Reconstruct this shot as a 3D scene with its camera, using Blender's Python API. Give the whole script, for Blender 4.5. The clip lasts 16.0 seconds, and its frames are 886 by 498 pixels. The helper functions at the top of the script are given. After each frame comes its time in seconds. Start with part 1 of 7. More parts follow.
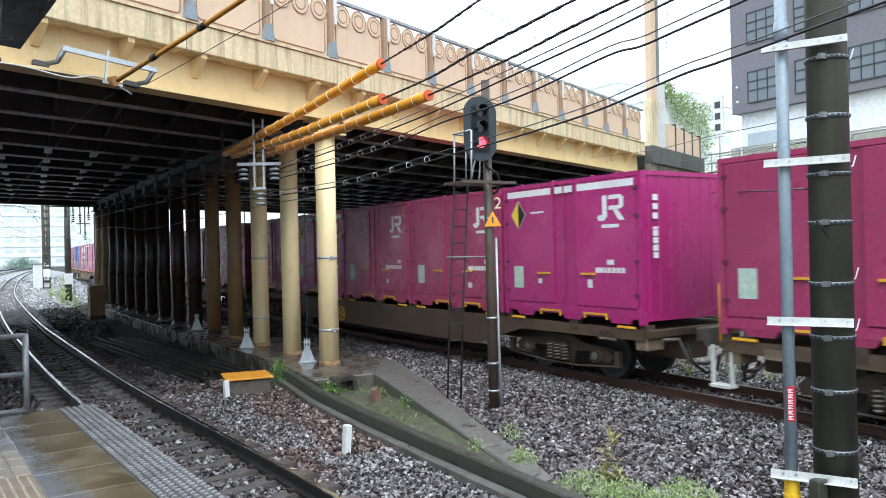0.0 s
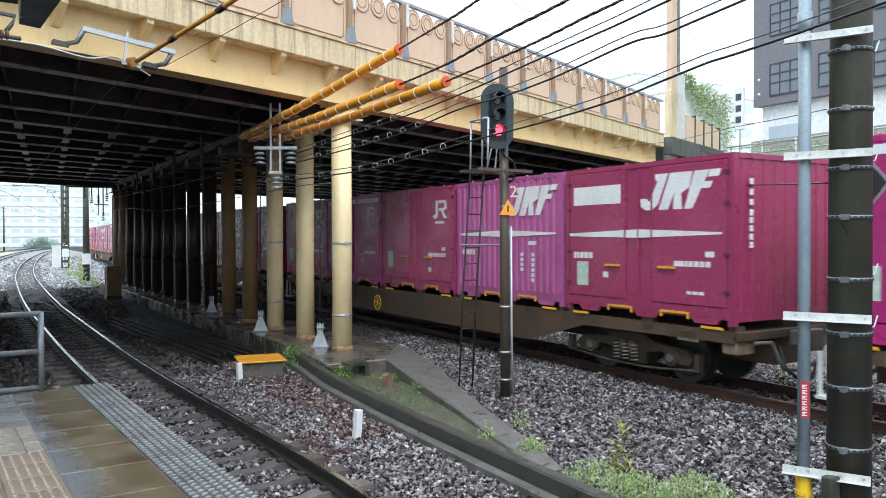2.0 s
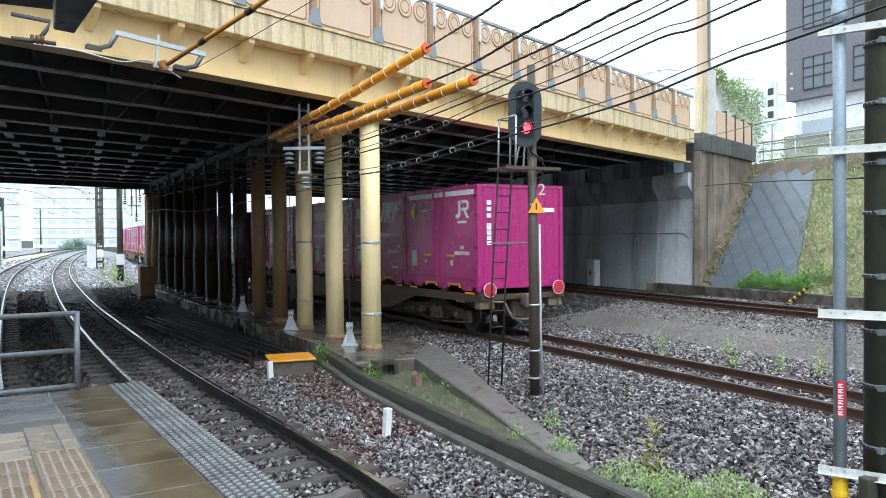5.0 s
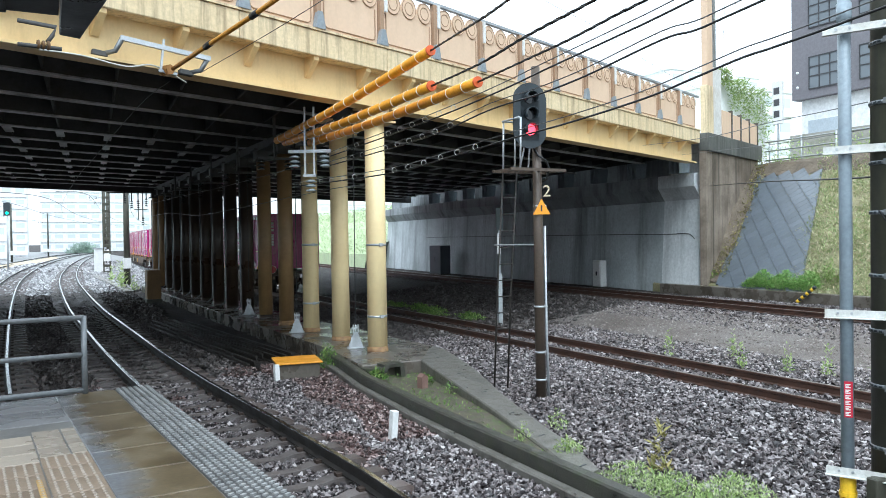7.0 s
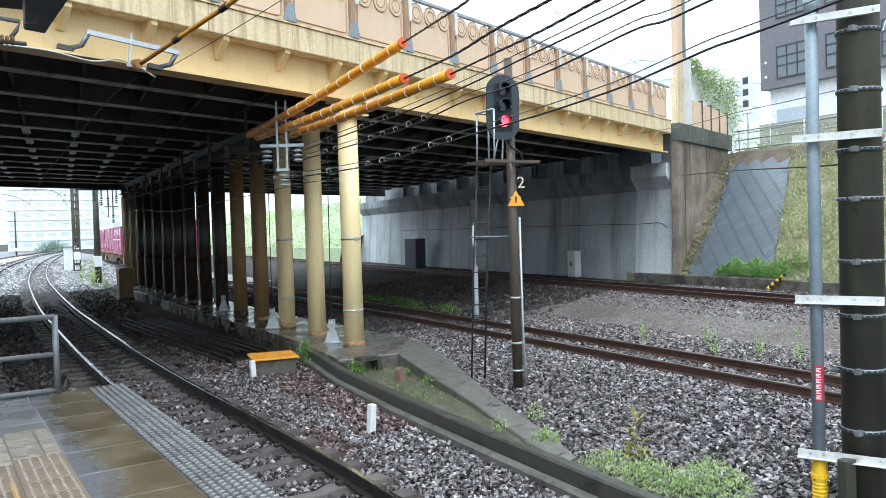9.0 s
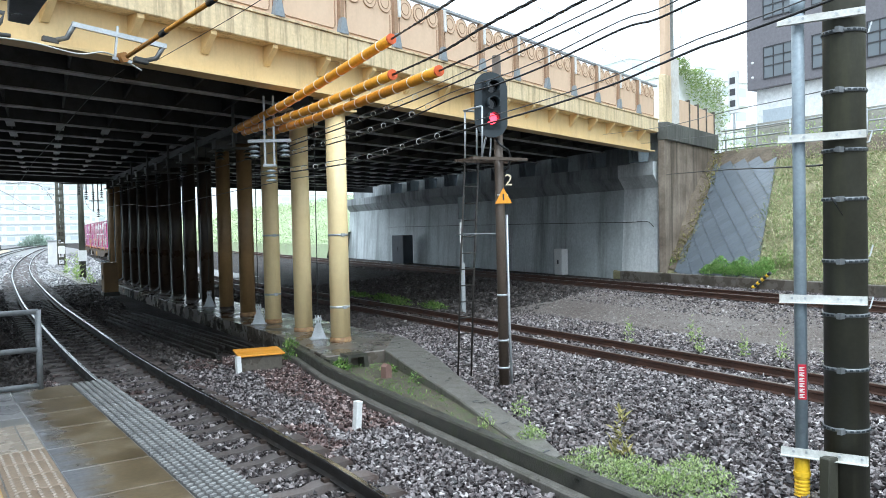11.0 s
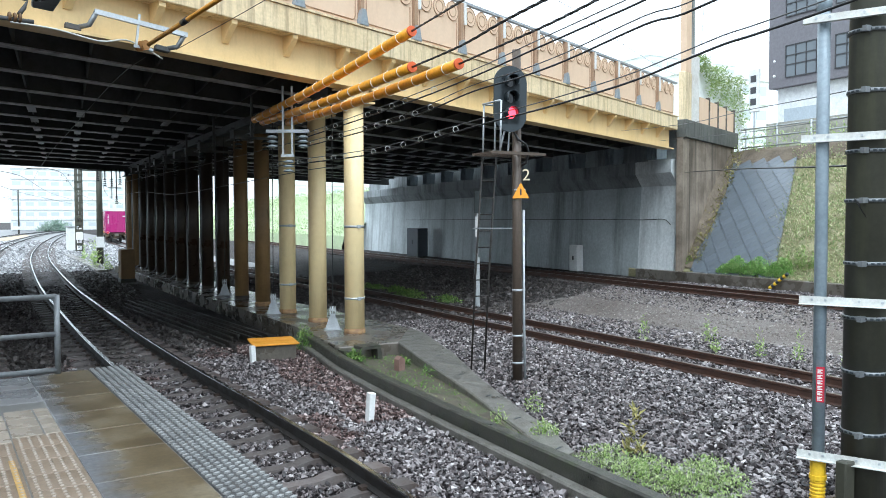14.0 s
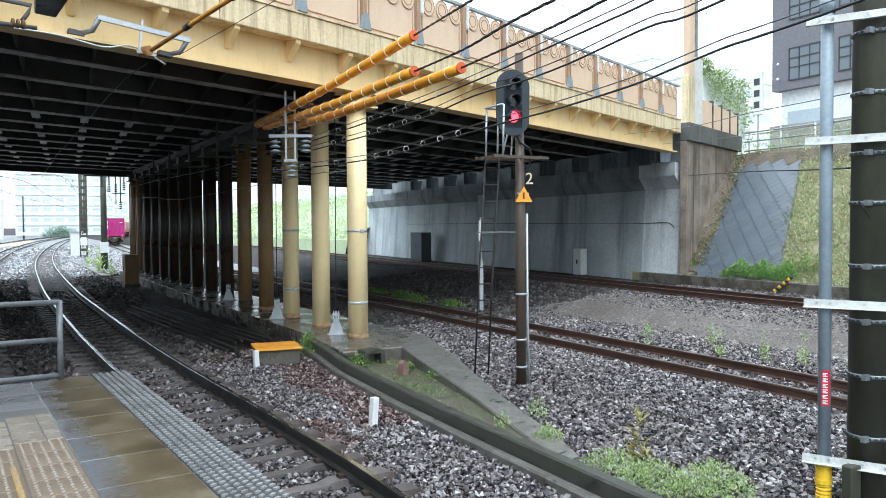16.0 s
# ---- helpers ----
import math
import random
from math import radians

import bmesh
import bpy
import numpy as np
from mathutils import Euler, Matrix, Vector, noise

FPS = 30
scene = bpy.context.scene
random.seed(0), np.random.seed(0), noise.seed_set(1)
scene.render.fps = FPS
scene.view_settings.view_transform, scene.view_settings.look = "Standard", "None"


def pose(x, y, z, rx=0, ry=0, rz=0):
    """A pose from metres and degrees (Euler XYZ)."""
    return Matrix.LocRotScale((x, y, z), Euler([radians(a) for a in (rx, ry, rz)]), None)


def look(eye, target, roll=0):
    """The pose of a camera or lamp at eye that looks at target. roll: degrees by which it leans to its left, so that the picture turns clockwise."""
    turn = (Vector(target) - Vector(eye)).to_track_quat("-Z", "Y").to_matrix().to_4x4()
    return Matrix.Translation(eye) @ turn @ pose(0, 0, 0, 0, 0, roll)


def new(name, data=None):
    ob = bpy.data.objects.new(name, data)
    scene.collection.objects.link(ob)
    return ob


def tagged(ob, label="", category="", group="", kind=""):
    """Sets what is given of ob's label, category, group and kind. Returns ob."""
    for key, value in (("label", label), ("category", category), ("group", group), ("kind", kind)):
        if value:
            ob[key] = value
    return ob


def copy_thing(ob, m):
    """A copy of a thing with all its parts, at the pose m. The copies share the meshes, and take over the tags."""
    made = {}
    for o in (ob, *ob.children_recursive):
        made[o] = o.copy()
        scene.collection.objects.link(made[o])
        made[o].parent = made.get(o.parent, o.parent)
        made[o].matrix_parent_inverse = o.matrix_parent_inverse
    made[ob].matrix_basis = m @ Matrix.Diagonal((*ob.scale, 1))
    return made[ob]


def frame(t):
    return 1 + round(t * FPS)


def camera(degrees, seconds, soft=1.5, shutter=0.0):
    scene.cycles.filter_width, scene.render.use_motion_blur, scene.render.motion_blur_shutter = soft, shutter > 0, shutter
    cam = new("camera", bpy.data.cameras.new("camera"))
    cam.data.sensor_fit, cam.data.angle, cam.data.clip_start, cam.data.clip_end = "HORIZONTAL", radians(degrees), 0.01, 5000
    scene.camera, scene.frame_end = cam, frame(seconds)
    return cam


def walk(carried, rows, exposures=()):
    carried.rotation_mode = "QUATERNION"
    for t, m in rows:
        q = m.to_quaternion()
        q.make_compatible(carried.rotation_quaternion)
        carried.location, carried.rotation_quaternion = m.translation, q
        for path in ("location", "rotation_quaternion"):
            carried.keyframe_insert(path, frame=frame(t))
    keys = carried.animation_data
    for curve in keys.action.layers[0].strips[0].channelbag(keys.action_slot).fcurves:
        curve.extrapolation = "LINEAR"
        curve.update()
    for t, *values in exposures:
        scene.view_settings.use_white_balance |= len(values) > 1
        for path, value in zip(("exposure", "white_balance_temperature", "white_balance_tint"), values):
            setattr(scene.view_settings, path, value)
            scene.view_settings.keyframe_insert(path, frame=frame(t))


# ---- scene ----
cam = camera(60.0, 16.0, 0.9, 0.16)
PATH = [
    (0, (-0.026, -0.009, 2.381), (1.0015, 1.7066, 2.3820), -1.33),
    (0.5, (-0.027, -0.003, 2.379), (1.0275, 1.6967, 2.3881), -0.54),
    (1, (-0.007, 0.011, 2.376), (1.0063, 1.7350, 2.3645), -0.67),
    (1.5, (-0.003, 0.010, 2.373), (1.0000, 1.7400, 2.3523), -0.10),
    (2, (-0.001, 0.006, 2.372), (0.9920, 1.7418, 2.3422), -0.15),
    (2.5, (-0.003, 0.016, 2.373), (0.9840, 1.7553, 2.3363), 0.31),
    (3, (-0.004, 0.021, 2.368), (0.9746, 1.7646, 2.3355), -0.15),
    (3.5, (-0.007, 0.008, 2.378), (0.9553, 1.7615, 2.3572), -0.31),
    (4, (-0.002, 0.004, 2.379), (0.9546, 1.7602, 2.3530), -0.44),
    (4.5, (-0.001, 0.008, 2.371), (0.9358, 1.7744, 2.3392), -0.32),
    (7, (0.005, -0.001, 2.377), (0.9195, 1.7772, 2.3490), -0.87),
    (7.5, (0.004, 0.002, 2.377), (0.9235, 1.7775, 2.3492), -1.15),
    (8, (0.005, 0.009, 2.378), (0.9388, 1.7770, 2.3343), -1.83),
    (8.5, (-0.000, 0.001, 2.379), (0.9511, 1.7595, 2.3450), -1.74),
    (9, (0.000, -0.000, 2.374), (0.9714, 1.7476, 2.3259), -1.72),
    (11.5, (0.005, 0.004, 2.375), (1.0058, 1.7345, 2.3159), -1.23),
    (12, (-0.007, 0.002, 2.370), (0.9742, 1.7434, 2.3042), -1.00),
    (12.5, (-0.006, 0.002, 2.374), (0.9590, 1.7520, 2.3109), -1.05),
    (13, (-0.010, 0.003, 2.371), (0.9638, 1.7483, 2.3115), -0.99),
    (13.5, (-0.010, 0.017, 2.369), (0.9535, 1.7679, 2.3019), -0.71),
    (14, (-0.007, 0.031, 2.375), (0.9597, 1.7804, 2.3018), -0.13),
    (14.5, (-0.010, 0.027, 2.370), (0.9519, 1.7792, 2.3015), -0.27),
    (15, (-0.011, 0.026, 2.372), (0.9426, 1.7827, 2.3024), -0.13),
    (15.5, (-0.000, 0.032, 2.373), (0.9564, 1.7868, 2.3044), -0.49),
    (16, (0.010, 0.041, 2.373), (0.9684, 1.7957, 2.3107), -0.34),
]
walk(cam, [(t, look(eye, target, roll)) for t, eye, target, roll in PATH], [(0, 0.22, 5600, 3), (0.5, 0.11, 5600, 3), (2, 0.13, 5600, 3), (4.2, 0.12, 5600, 3), (5.6, 0.24, 5560, 2), (16, 0.24, 5560, 2)])


def smooth(knots, y):
    """Cubic Hermite curve through (y, x) knots."""
    ks = knots
    if y <= ks[0][0]:
        return ks[0][1] + (ks[1][1] - ks[0][1]) / (ks[1][0] - ks[0][0]) * (y - ks[0][0])
    if y >= ks[-1][0]:
        return ks[-1][1] + (ks[-1][1] - ks[-2][1]) / (ks[-1][0] - ks[-2][0]) * (y - ks[-1][0])
    for i in range(len(ks) - 1):
        if ks[i][0] <= y <= ks[i + 1][0]:
            break

    def slope(j):
        a, b = ks[max(j - 1, 0)], ks[min(j + 1, len(ks) - 1)]
        return (b[1] - a[1]) / (b[0] - a[0])

    h = ks[i + 1][0] - ks[i][0]
    u = (y - ks[i][0]) / h
    return ((2 * u**3 - 3 * u**2 + 1) * ks[i][1] + (u**3 - 2 * u**2 + u) * h * slope(i)
            + (-2 * u**3 + 3 * u**2) * ks[i + 1][1] + (u**3 - u**2) * h * slope(i + 1))


# Plan: z = 0 is the top of the rails, y runs along the goods track, away from the platform.
NEAR = [(-30, 2.75), (6.2, 2.37), (9.5, 2.18), (13, 1.90), (17.6, 1.64), (23, 1.44), (30.6, 1.2), (42, 1.1), (55, 1.14), (72, 1.58), (102, 2.97), (155, 6.7), (190, 10.5), (260, 20)]
GOODS = [(-70, 10.7), (0, 10.3), (10, 10.22), (20, 10.05), (45, 9.5), (75, 9.25), (97, 10.0), (114, 11.0), (140, 13.2), (170, 16.7), (200, 21), (260, 32)]
FAR = [(-40, 18.3), (14, 18.5), (22, 18.8), (43, 19.6), (60, 20.6), (90, 23)]
REAR = [(0.0, -31.9), (2.1, -12.0), (4.2, 7.9), (4.6, 11.65), (7.0, 33.6), (9.2, 53.5), (11.5, 74.0), (12.8, 85.4), (14.0, 96.2), (16.0, 113.8)]
BRIDGE = Matrix.Translation((0, 11.77, 0)) @ Matrix.Rotation(math.atan(0.432), 4, "Z")

# ---- world and light: a bright overcast sky ----
world = bpy.data.worlds.new("sky")
scene.world = world
world.use_nodes = True
wn, wl = world.node_tree.nodes, world.node_tree.links
wn.clear()
sky = wn.new("ShaderNodeTexSky")
sky.sky_type, sky.sun_disc, sky.sun_elevation, sky.sun_rotation = "NISHITA", False, radians(50), radians(150)
# Overcast: brighter towards the zenith, as cloud cover is.
geo = wn.new("ShaderNodeTexCoord")
sep = wn.new("ShaderNodeSeparateXYZ")
wl.new(geo.outputs["Generated"], sep.inputs[0])
cloud = wn.new("ShaderNodeMapRange")
cloud.inputs[1].default_value, cloud.inputs[2].default_value, cloud.inputs[3].default_value, cloud.inputs[4].default_value = 0.0, 1.0, 8.0, 19.5
wl.new(sep.outputs[2], cloud.inputs[0])
mixw = wn.new("ShaderNodeMix")
mixw.data_type, mixw.inputs[0].default_value = "RGBA", 0.92
bgd, outw = wn.new("ShaderNodeBackground"), wn.new("ShaderNodeOutputWorld")
bgd.inputs[1].default_value = 0.14
wl.new(sky.outputs[0], mixw.inputs[6])
wl.new(cloud.outputs[0], mixw.inputs[7])
wl.new(mixw.outputs[2], bgd.inputs[0])
wl.new(bgd.outputs[0], outw.inputs[0])
sun = new("sun", bpy.data.lights.new("sun", "SUN"))
sun.data.energy, sun.data.angle, sun.data.color = 1.7, radians(30), (1.0, 0.98, 0.95)
sun.matrix_world = look((-9, -20, 36), (8, 14, 0))

# ---- materials ----


def nodes_of(name):
    m = bpy.data.materials.new(name)
    m.use_nodes = True
    nt = m.node_tree
    return m, nt.nodes, nt.links, nt.nodes["Principled BSDF"]


def noise_node(n, l, scale, detail=4.0, rough=0.55, stretch=None):
    tc = n.new("ShaderNodeTexCoord")
    t = n.new("ShaderNodeTexNoise")
    t.inputs["Scale"].default_value, t.inputs["Detail"].default_value, t.inputs["Roughness"].default_value = scale, detail, rough
    if stretch:
        mp = n.new("ShaderNodeMapping")
        mp.inputs["Scale"].default_value = stretch
        l.new(tc.outputs["Object"], mp.inputs[0])
        l.new(mp.outputs[0], t.inputs[0])
    else:
        l.new(tc.outputs["Object"], t.inputs[0])
    return t.outputs["Fac"]


def ramp(n, l, fac, stops):
    r = n.new("ShaderNodeValToRGB")
    els = r.color_ramp.elements
    while len(els) < len(stops):
        els.new(0.5)
    for e, (p, c) in zip(els, stops):
        e.position, e.color = p, (*c, 1) if len(c) == 3 else c
    l.new(fac, r.inputs[0])
    return r.outputs[0]


def blend(n, l, fac, a, b, mode="MIX"):
    m = n.new("ShaderNodeMix")
    m.data_type, m.blend_type = "RGBA", mode
    for v, s in ((fac, m.inputs[0]), (a, m.inputs[6]), (b, m.inputs[7])):
        if isinstance(v, (int, float)):
            s.default_value = v
        elif isinstance(v, tuple):
            s.default_value = (*v, 1)
        else:
            l.new(v, s)
    return m.outputs[2]


def surface(name, c0, c1, rough=0.7, metal=0.0, big=0.8, fine=25.0, bump=0.15, dirt=None, dirt_amount=0.5, stretch=None, rough_var=0.15, depth=0.01, rand=0.0, spec=0.5, grain=0.22):
    """A worn surface: two colours at a large scale, fine grain, stains, and relief."""
    m, n, l, p = nodes_of(name)
    a = noise_node(n, l, big, 5.0, 0.6)
    col = ramp(n, l, a, [(0.3, c0), (0.7, c1)])
    g = noise_node(n, l, fine, 6.0, 0.65)
    grey = ramp(n, l, g, [(0.25, (1 - grain,) * 3), (0.75, (1 + 0.6 * grain,) * 3)])
    col = blend(n, l, 1.0, col, grey, "MULTIPLY")
    if dirt:
        d = noise_node(n, l, 1.0, 6.0, 0.7, stretch or (1.6, 1.6, 1.6))
        mask = ramp(n, l, d, [(0.48, (0, 0, 0)), (0.72, (dirt_amount,) * 3)])
        col = blend(n, l, mask, col, dirt)
    if rand:
        oi = n.new("ShaderNodeObjectInfo")
        k = ramp(n, l, oi.outputs["Random"], [(0.0, (1 - rand,) * 3), (1.0, (1 + rand,) * 3)])
        col = blend(n, l, 1.0, col, k, "MULTIPLY")
    l.new(col, p.inputs["Base Color"])
    rr = ramp(n, l, a, [(0.3, (max(rough - rough_var, 0.02),) * 3), (0.7, (min(rough + rough_var, 1.0),) * 3)])
    l.new(rr, p.inputs["Roughness"])
    p.inputs["Metallic"].default_value = metal
    p.inputs["Specular IOR Level"].default_value = spec
    if bump:
        b = n.new("ShaderNodeBump")
        b.inputs["Strength"].default_value, b.inputs["Distance"].default_value = bump, depth
        l.new(g, b.inputs["Height"])
        l.new(b.outputs[0], p.inputs["Normal"])
    return m


def plain(name, c, rough=0.5, metal=0.0, emit=0.0):
    m, n, l, p = nodes_of(name)
    p.inputs["Base Color"].default_value, p.inputs["Roughness"].default_value, p.inputs["Metallic"].default_value = (*c, 1), rough, metal
    if emit:
        p.inputs["Emission Color"].default_value, p.inputs["Emission Strength"].default_value = (*c, 1), emit
    return m


def islands(name, stops, rough=0.7, leafy=0.0):
    """Many small loose pieces in one mesh, each with a tone of its own."""
    m, n, l, p = nodes_of(name)
    ge = n.new("ShaderNodeNewGeometry")
    col = ramp(n, l, ge.outputs["Random Per Island"], stops)
    a = noise_node(n, l, 0.35, 4.0, 0.6)
    col = blend(n, l, 1.0, col, ramp(n, l, a, [(0.35, (0.8, 0.77, 0.76)), (0.65, (1.1, 1.1, 1.1))]), "MULTIPLY")
    l.new(col, p.inputs["Base Color"])
    p.inputs["Roughness"].default_value = rough
    if leafy:
        # Thin leaves let light through.
        tr = n.new("ShaderNodeBsdfTranslucent")
        l.new(col, tr.inputs[0])
        mx = n.new("ShaderNodeMixShader")
        mx.inputs[0].default_value = leafy
        l.new(p.outputs[0], mx.inputs[1])
        l.new(tr.outputs[0], mx.inputs[2])
        l.new(mx.outputs[0], n["Material Output"].inputs[0])
    return m


STEEL_YELLOW = surface("cream_yellow_paint", (0.76, 0.57, 0.29), (0.69, 0.50, 0.235), 0.5, 0, 0.6, 18, 0.08, (0.40, 0.27, 0.14), 0.4, (3.0, 3.0, 0.7), grain=0.06)
BAND = surface("weathered_cream_deck_edge", (0.80, 0.66, 0.43), (0.66, 0.52, 0.31), 0.7, 0, 0.9, 14, 0.2, (0.17, 0.11, 0.06), 0.85, (5.0, 5.0, 0.35))
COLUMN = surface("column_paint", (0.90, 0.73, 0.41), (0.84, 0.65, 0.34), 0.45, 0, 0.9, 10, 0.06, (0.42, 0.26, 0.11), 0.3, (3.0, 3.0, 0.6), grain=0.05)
# Column paint again, darkened for soot and for the deck's shade.
SOOT_SHADE_COLUMN = surface("soot_and_shade_column_paint", (0.065, 0.042, 0.027), (0.035, 0.026, 0.02), 0.36, 0, 0.9, 12, 0.1, (0.03, 0.022, 0.018), 0.7, (2.0, 2.0, 0.5))
DIM_COLUMN = surface("shade_browned_column_paint", (0.33, 0.205, 0.092), (0.20, 0.125, 0.055), 0.45, 0, 0.9, 12, 0.1, (0.12, 0.07, 0.04), 0.6, (2.0, 2.0, 0.4), grain=0.1)
RUSTY = surface("rust_stained_paint", (0.10, 0.045, 0.022), (0.46, 0.29, 0.13), 0.7, 0, 7, 50, 0.4, (0.06, 0.028, 0.016), 0.8, (6, 6, 3))
PANEL = surface("salmon_parapet_panel", (0.70, 0.52, 0.37), (0.65, 0.47, 0.33), 0.7, 0, 0.7, 12, 0.08, (0.46, 0.30, 0.19), 0.3, (4.0, 4.0, 0.7), spec=0.3, grain=0.06)
PANEL_POST = surface("brown_parapet_post", (0.40, 0.26, 0.16), (0.33, 0.21, 0.13), 0.65, 0, 2, 20, 0.1)
# Near-black paint for the underside, clamps and brackets.
DARK_STEEL = surface("dark_girder_paint", (0.05, 0.05, 0.05), (0.09, 0.09, 0.09), 0.6, 0, 0.7, 15, 0.15, (0.02, 0.015, 0.012), 0.7)
# Pale tones stand in for light caught along the flanges.
CROSS_EDGE = surface("lit_sooty_cross_flange", (0.34, 0.34, 0.34), (0.68, 0.68, 0.68), 0.5, 0.2, 1.1, 20, 0.15, (0.03, 0.025, 0.02), 0.8)
GIRDER_EDGE = surface("lit_girder_flange", (0.5, 0.5, 0.49), (0.75, 0.75, 0.74), 0.5, 0.2, 1.5, 20, 0.15, (0.04, 0.03, 0.02), 0.8)
CONCRETE = surface("wet_concrete", (0.075, 0.060, 0.045), (0.165, 0.147, 0.125), 0.28, 0, 1.8, 35, 0.3, (0.055, 0.048, 0.034), 0.85, (1.7, 1.7, 0.8))
PATH_CONC = surface("pale_wet_path_concrete", (0.095, 0.088, 0.076), (0.215, 0.203, 0.183), 0.4, 0, 4.0, 50, 0.6, (0.05, 0.046, 0.032), 0.9, (4, 4, 2), grain=0.35)
CONCRETE_DARK = surface("mossy_dark_concrete", (0.018, 0.018, 0.015), (0.085, 0.08, 0.066), 0.42, 0, 6.0, 60, 0.8, (0.045, 0.055, 0.025), 0.9, (5, 5, 5), grain=0.4)
WALL_CONC = surface("abutment_concrete", (0.40, 0.44, 0.445), (0.72, 0.76, 0.77), 0.8, 0, 0.3, 8, 0.15, (0.09, 0.10, 0.10), 0.75, (0.9, 0.9, 0.07))
# Darker than the wall below, for soot and the deck's shadow.
WALL_SOOT_SHADE = surface("soot_and_shade_concrete", (0.24, 0.26, 0.267), (0.46, 0.49, 0.50), 0.8, 0, 0.3, 8, 0.15, (0.03, 0.032, 0.032), 0.85, (0.9, 0.9, 0.12))
# Cleaner end concrete, lightened further for sky light falling on it.
WALL_CLEAN_LIT = surface("clean_skylit_concrete", (0.70, 0.73, 0.735), (0.80, 0.82, 0.825), 0.75, 0, 0.5, 8, 0.15, (0.25, 0.27, 0.27), 0.6, (1.2, 1.2, 0.15))
WING_CONC = surface("stained_wing_wall", (0.10, 0.075, 0.052), (0.36, 0.30, 0.24), 0.75, 0, 0.9, 12, 0.25, (0.035, 0.028, 0.02), 0.95, (2.6, 2.6, 0.09))
SLAB = surface("dark_slope_block", (0.10, 0.117, 0.14), (0.15, 0.168, 0.19), 0.42, 0, 2.0, 30, 0.3, (0.085, 0.095, 0.09), 0.5, rand=0.10)
RAIL = surface("rusty_rail", (0.050, 0.027, 0.020), (0.100, 0.050, 0.034), 0.6, 0.2, 3, 40, 0.25)
RAIL_NEAR = surface("dark_wet_rail", (0.012, 0.011, 0.011), (0.028, 0.023, 0.02), 0.6, 0.1, 3, 40, 0.2)
RAIL_TOP = surface("polished_rail_head", (0.60, 0.60, 0.61), (0.72, 0.72, 0.73), 0.22, 1.0, 2, 30, 0.03, rough_var=0.05)
RAIL_TOP_RUST = surface("dull_rail_head", (0.16, 0.13, 0.11), (0.26, 0.22, 0.2), 0.38, 0.7, 2, 30, 0.05)
SLEEPER = surface("concrete_sleeper", (0.085, 0.07, 0.066), (0.15, 0.132, 0.125), 0.6, 0, 2.5, 35, 0.35, (0.07, 0.045, 0.035), 0.7, rand=0.25)
CLIP = surface("rusty_rail_clip", (0.035, 0.027, 0.022), (0.07, 0.048, 0.038), 0.7, 0.4, 8, 60, 0.2)
BALLAST_BED = surface("gravel_bed", (0.016, 0.013, 0.012), (0.034, 0.029, 0.027), 0.85, 0, 1.2, 26, 1.0, (0.07, 0.04, 0.03), 0.6, depth=0.06)
STONE = islands("wet_ballast_stone", [(0.0, (0.014, 0.011, 0.012)), (0.36, (0.050, 0.041, 0.042)), (0.62, (0.172, 0.149, 0.149)), (0.88, (0.29, 0.262, 0.262)), (1.0, (0.48, 0.45, 0.445))], 0.38)
# Sky reflected off wet stones is put into their pale tones.
STONE_PALE = islands("glare_paled_far_stone", [(0.0, (0.10, 0.10, 0.105)), (0.4, (0.28, 0.28, 0.285)), (1.0, (0.62, 0.62, 0.63))], 0.35)
STONE_FINE = islands("fine_brownish_gravel", [(0.0, (0.10, 0.082, 0.072)), (0.5, (0.22, 0.188, 0.170)), (1.0, (0.42, 0.385, 0.365))], 0.45)
# The bridge's shade is put into these stone tones.
STONE_SHADE = islands("bridge_shade_stone", [(0.0, (0.03, 0.026, 0.025)), (0.5, (0.065, 0.056, 0.052)), (0.9, (0.11, 0.095, 0.09)), (1.0, (0.22, 0.2, 0.19))], 0.5)
STONE_RED = islands("rust_tinted_ballast_stone", [(0.0, (0.014, 0.009, 0.008)), (0.4, (0.06, 0.036, 0.033)), (0.8, (0.165, 0.108, 0.10)), (1.0, (0.45, 0.37, 0.35))], 0.4)
EARTH = surface("damp_mossy_earth", (0.05, 0.042, 0.028), (0.15, 0.13, 0.09), 0.7, 0, 6.0, 45, 0.9, (0.07, 0.11, 0.025), 0.9, (5, 5, 5), depth=0.03, grain=0.4)
# Darker galvanising; on the platform railing it paints the shadow side.
GALV_DARK = surface("darkened_galvanised_steel", (0.16, 0.17, 0.18), (0.24, 0.25, 0.26), 0.4, 0.4, 4, 30, 0.08)
# Gravel lightened for overexposure and sky glare.
PALE_GRAVEL = surface("glare_paled_gravel", (0.17, 0.168, 0.17), (0.30, 0.295, 0.29), 0.5, 0, 0.4, 8, 0.6, (0.2, 0.19, 0.18), 0.6, depth=0.05)
GALV = surface("galvanised_steel", (0.42, 0.44, 0.46), (0.55, 0.57, 0.59), 0.45, 0.5, 4, 30, 0.08)
WHITE_STEEL = surface("pale_painted_bracket", (0.60, 0.60, 0.57), (0.70, 0.70, 0.67), 0.5, 0.1, 4, 30, 0.08, (0.3, 0.24, 0.16), 0.4)
PIPE_GREY = surface("pale_blue_grey_conduit", (0.26, 0.315, 0.36), (0.33, 0.385, 0.43), 0.4, 0, 1.5, 20, 0.05)
POLE = surface("wet_dark_concrete_pole", (0.034, 0.033, 0.023), (0.07, 0.068, 0.05), 0.5, 0, 1.2, 22, 0.2, (0.10, 0.10, 0.05), 0.45, (5, 5, 0.5))
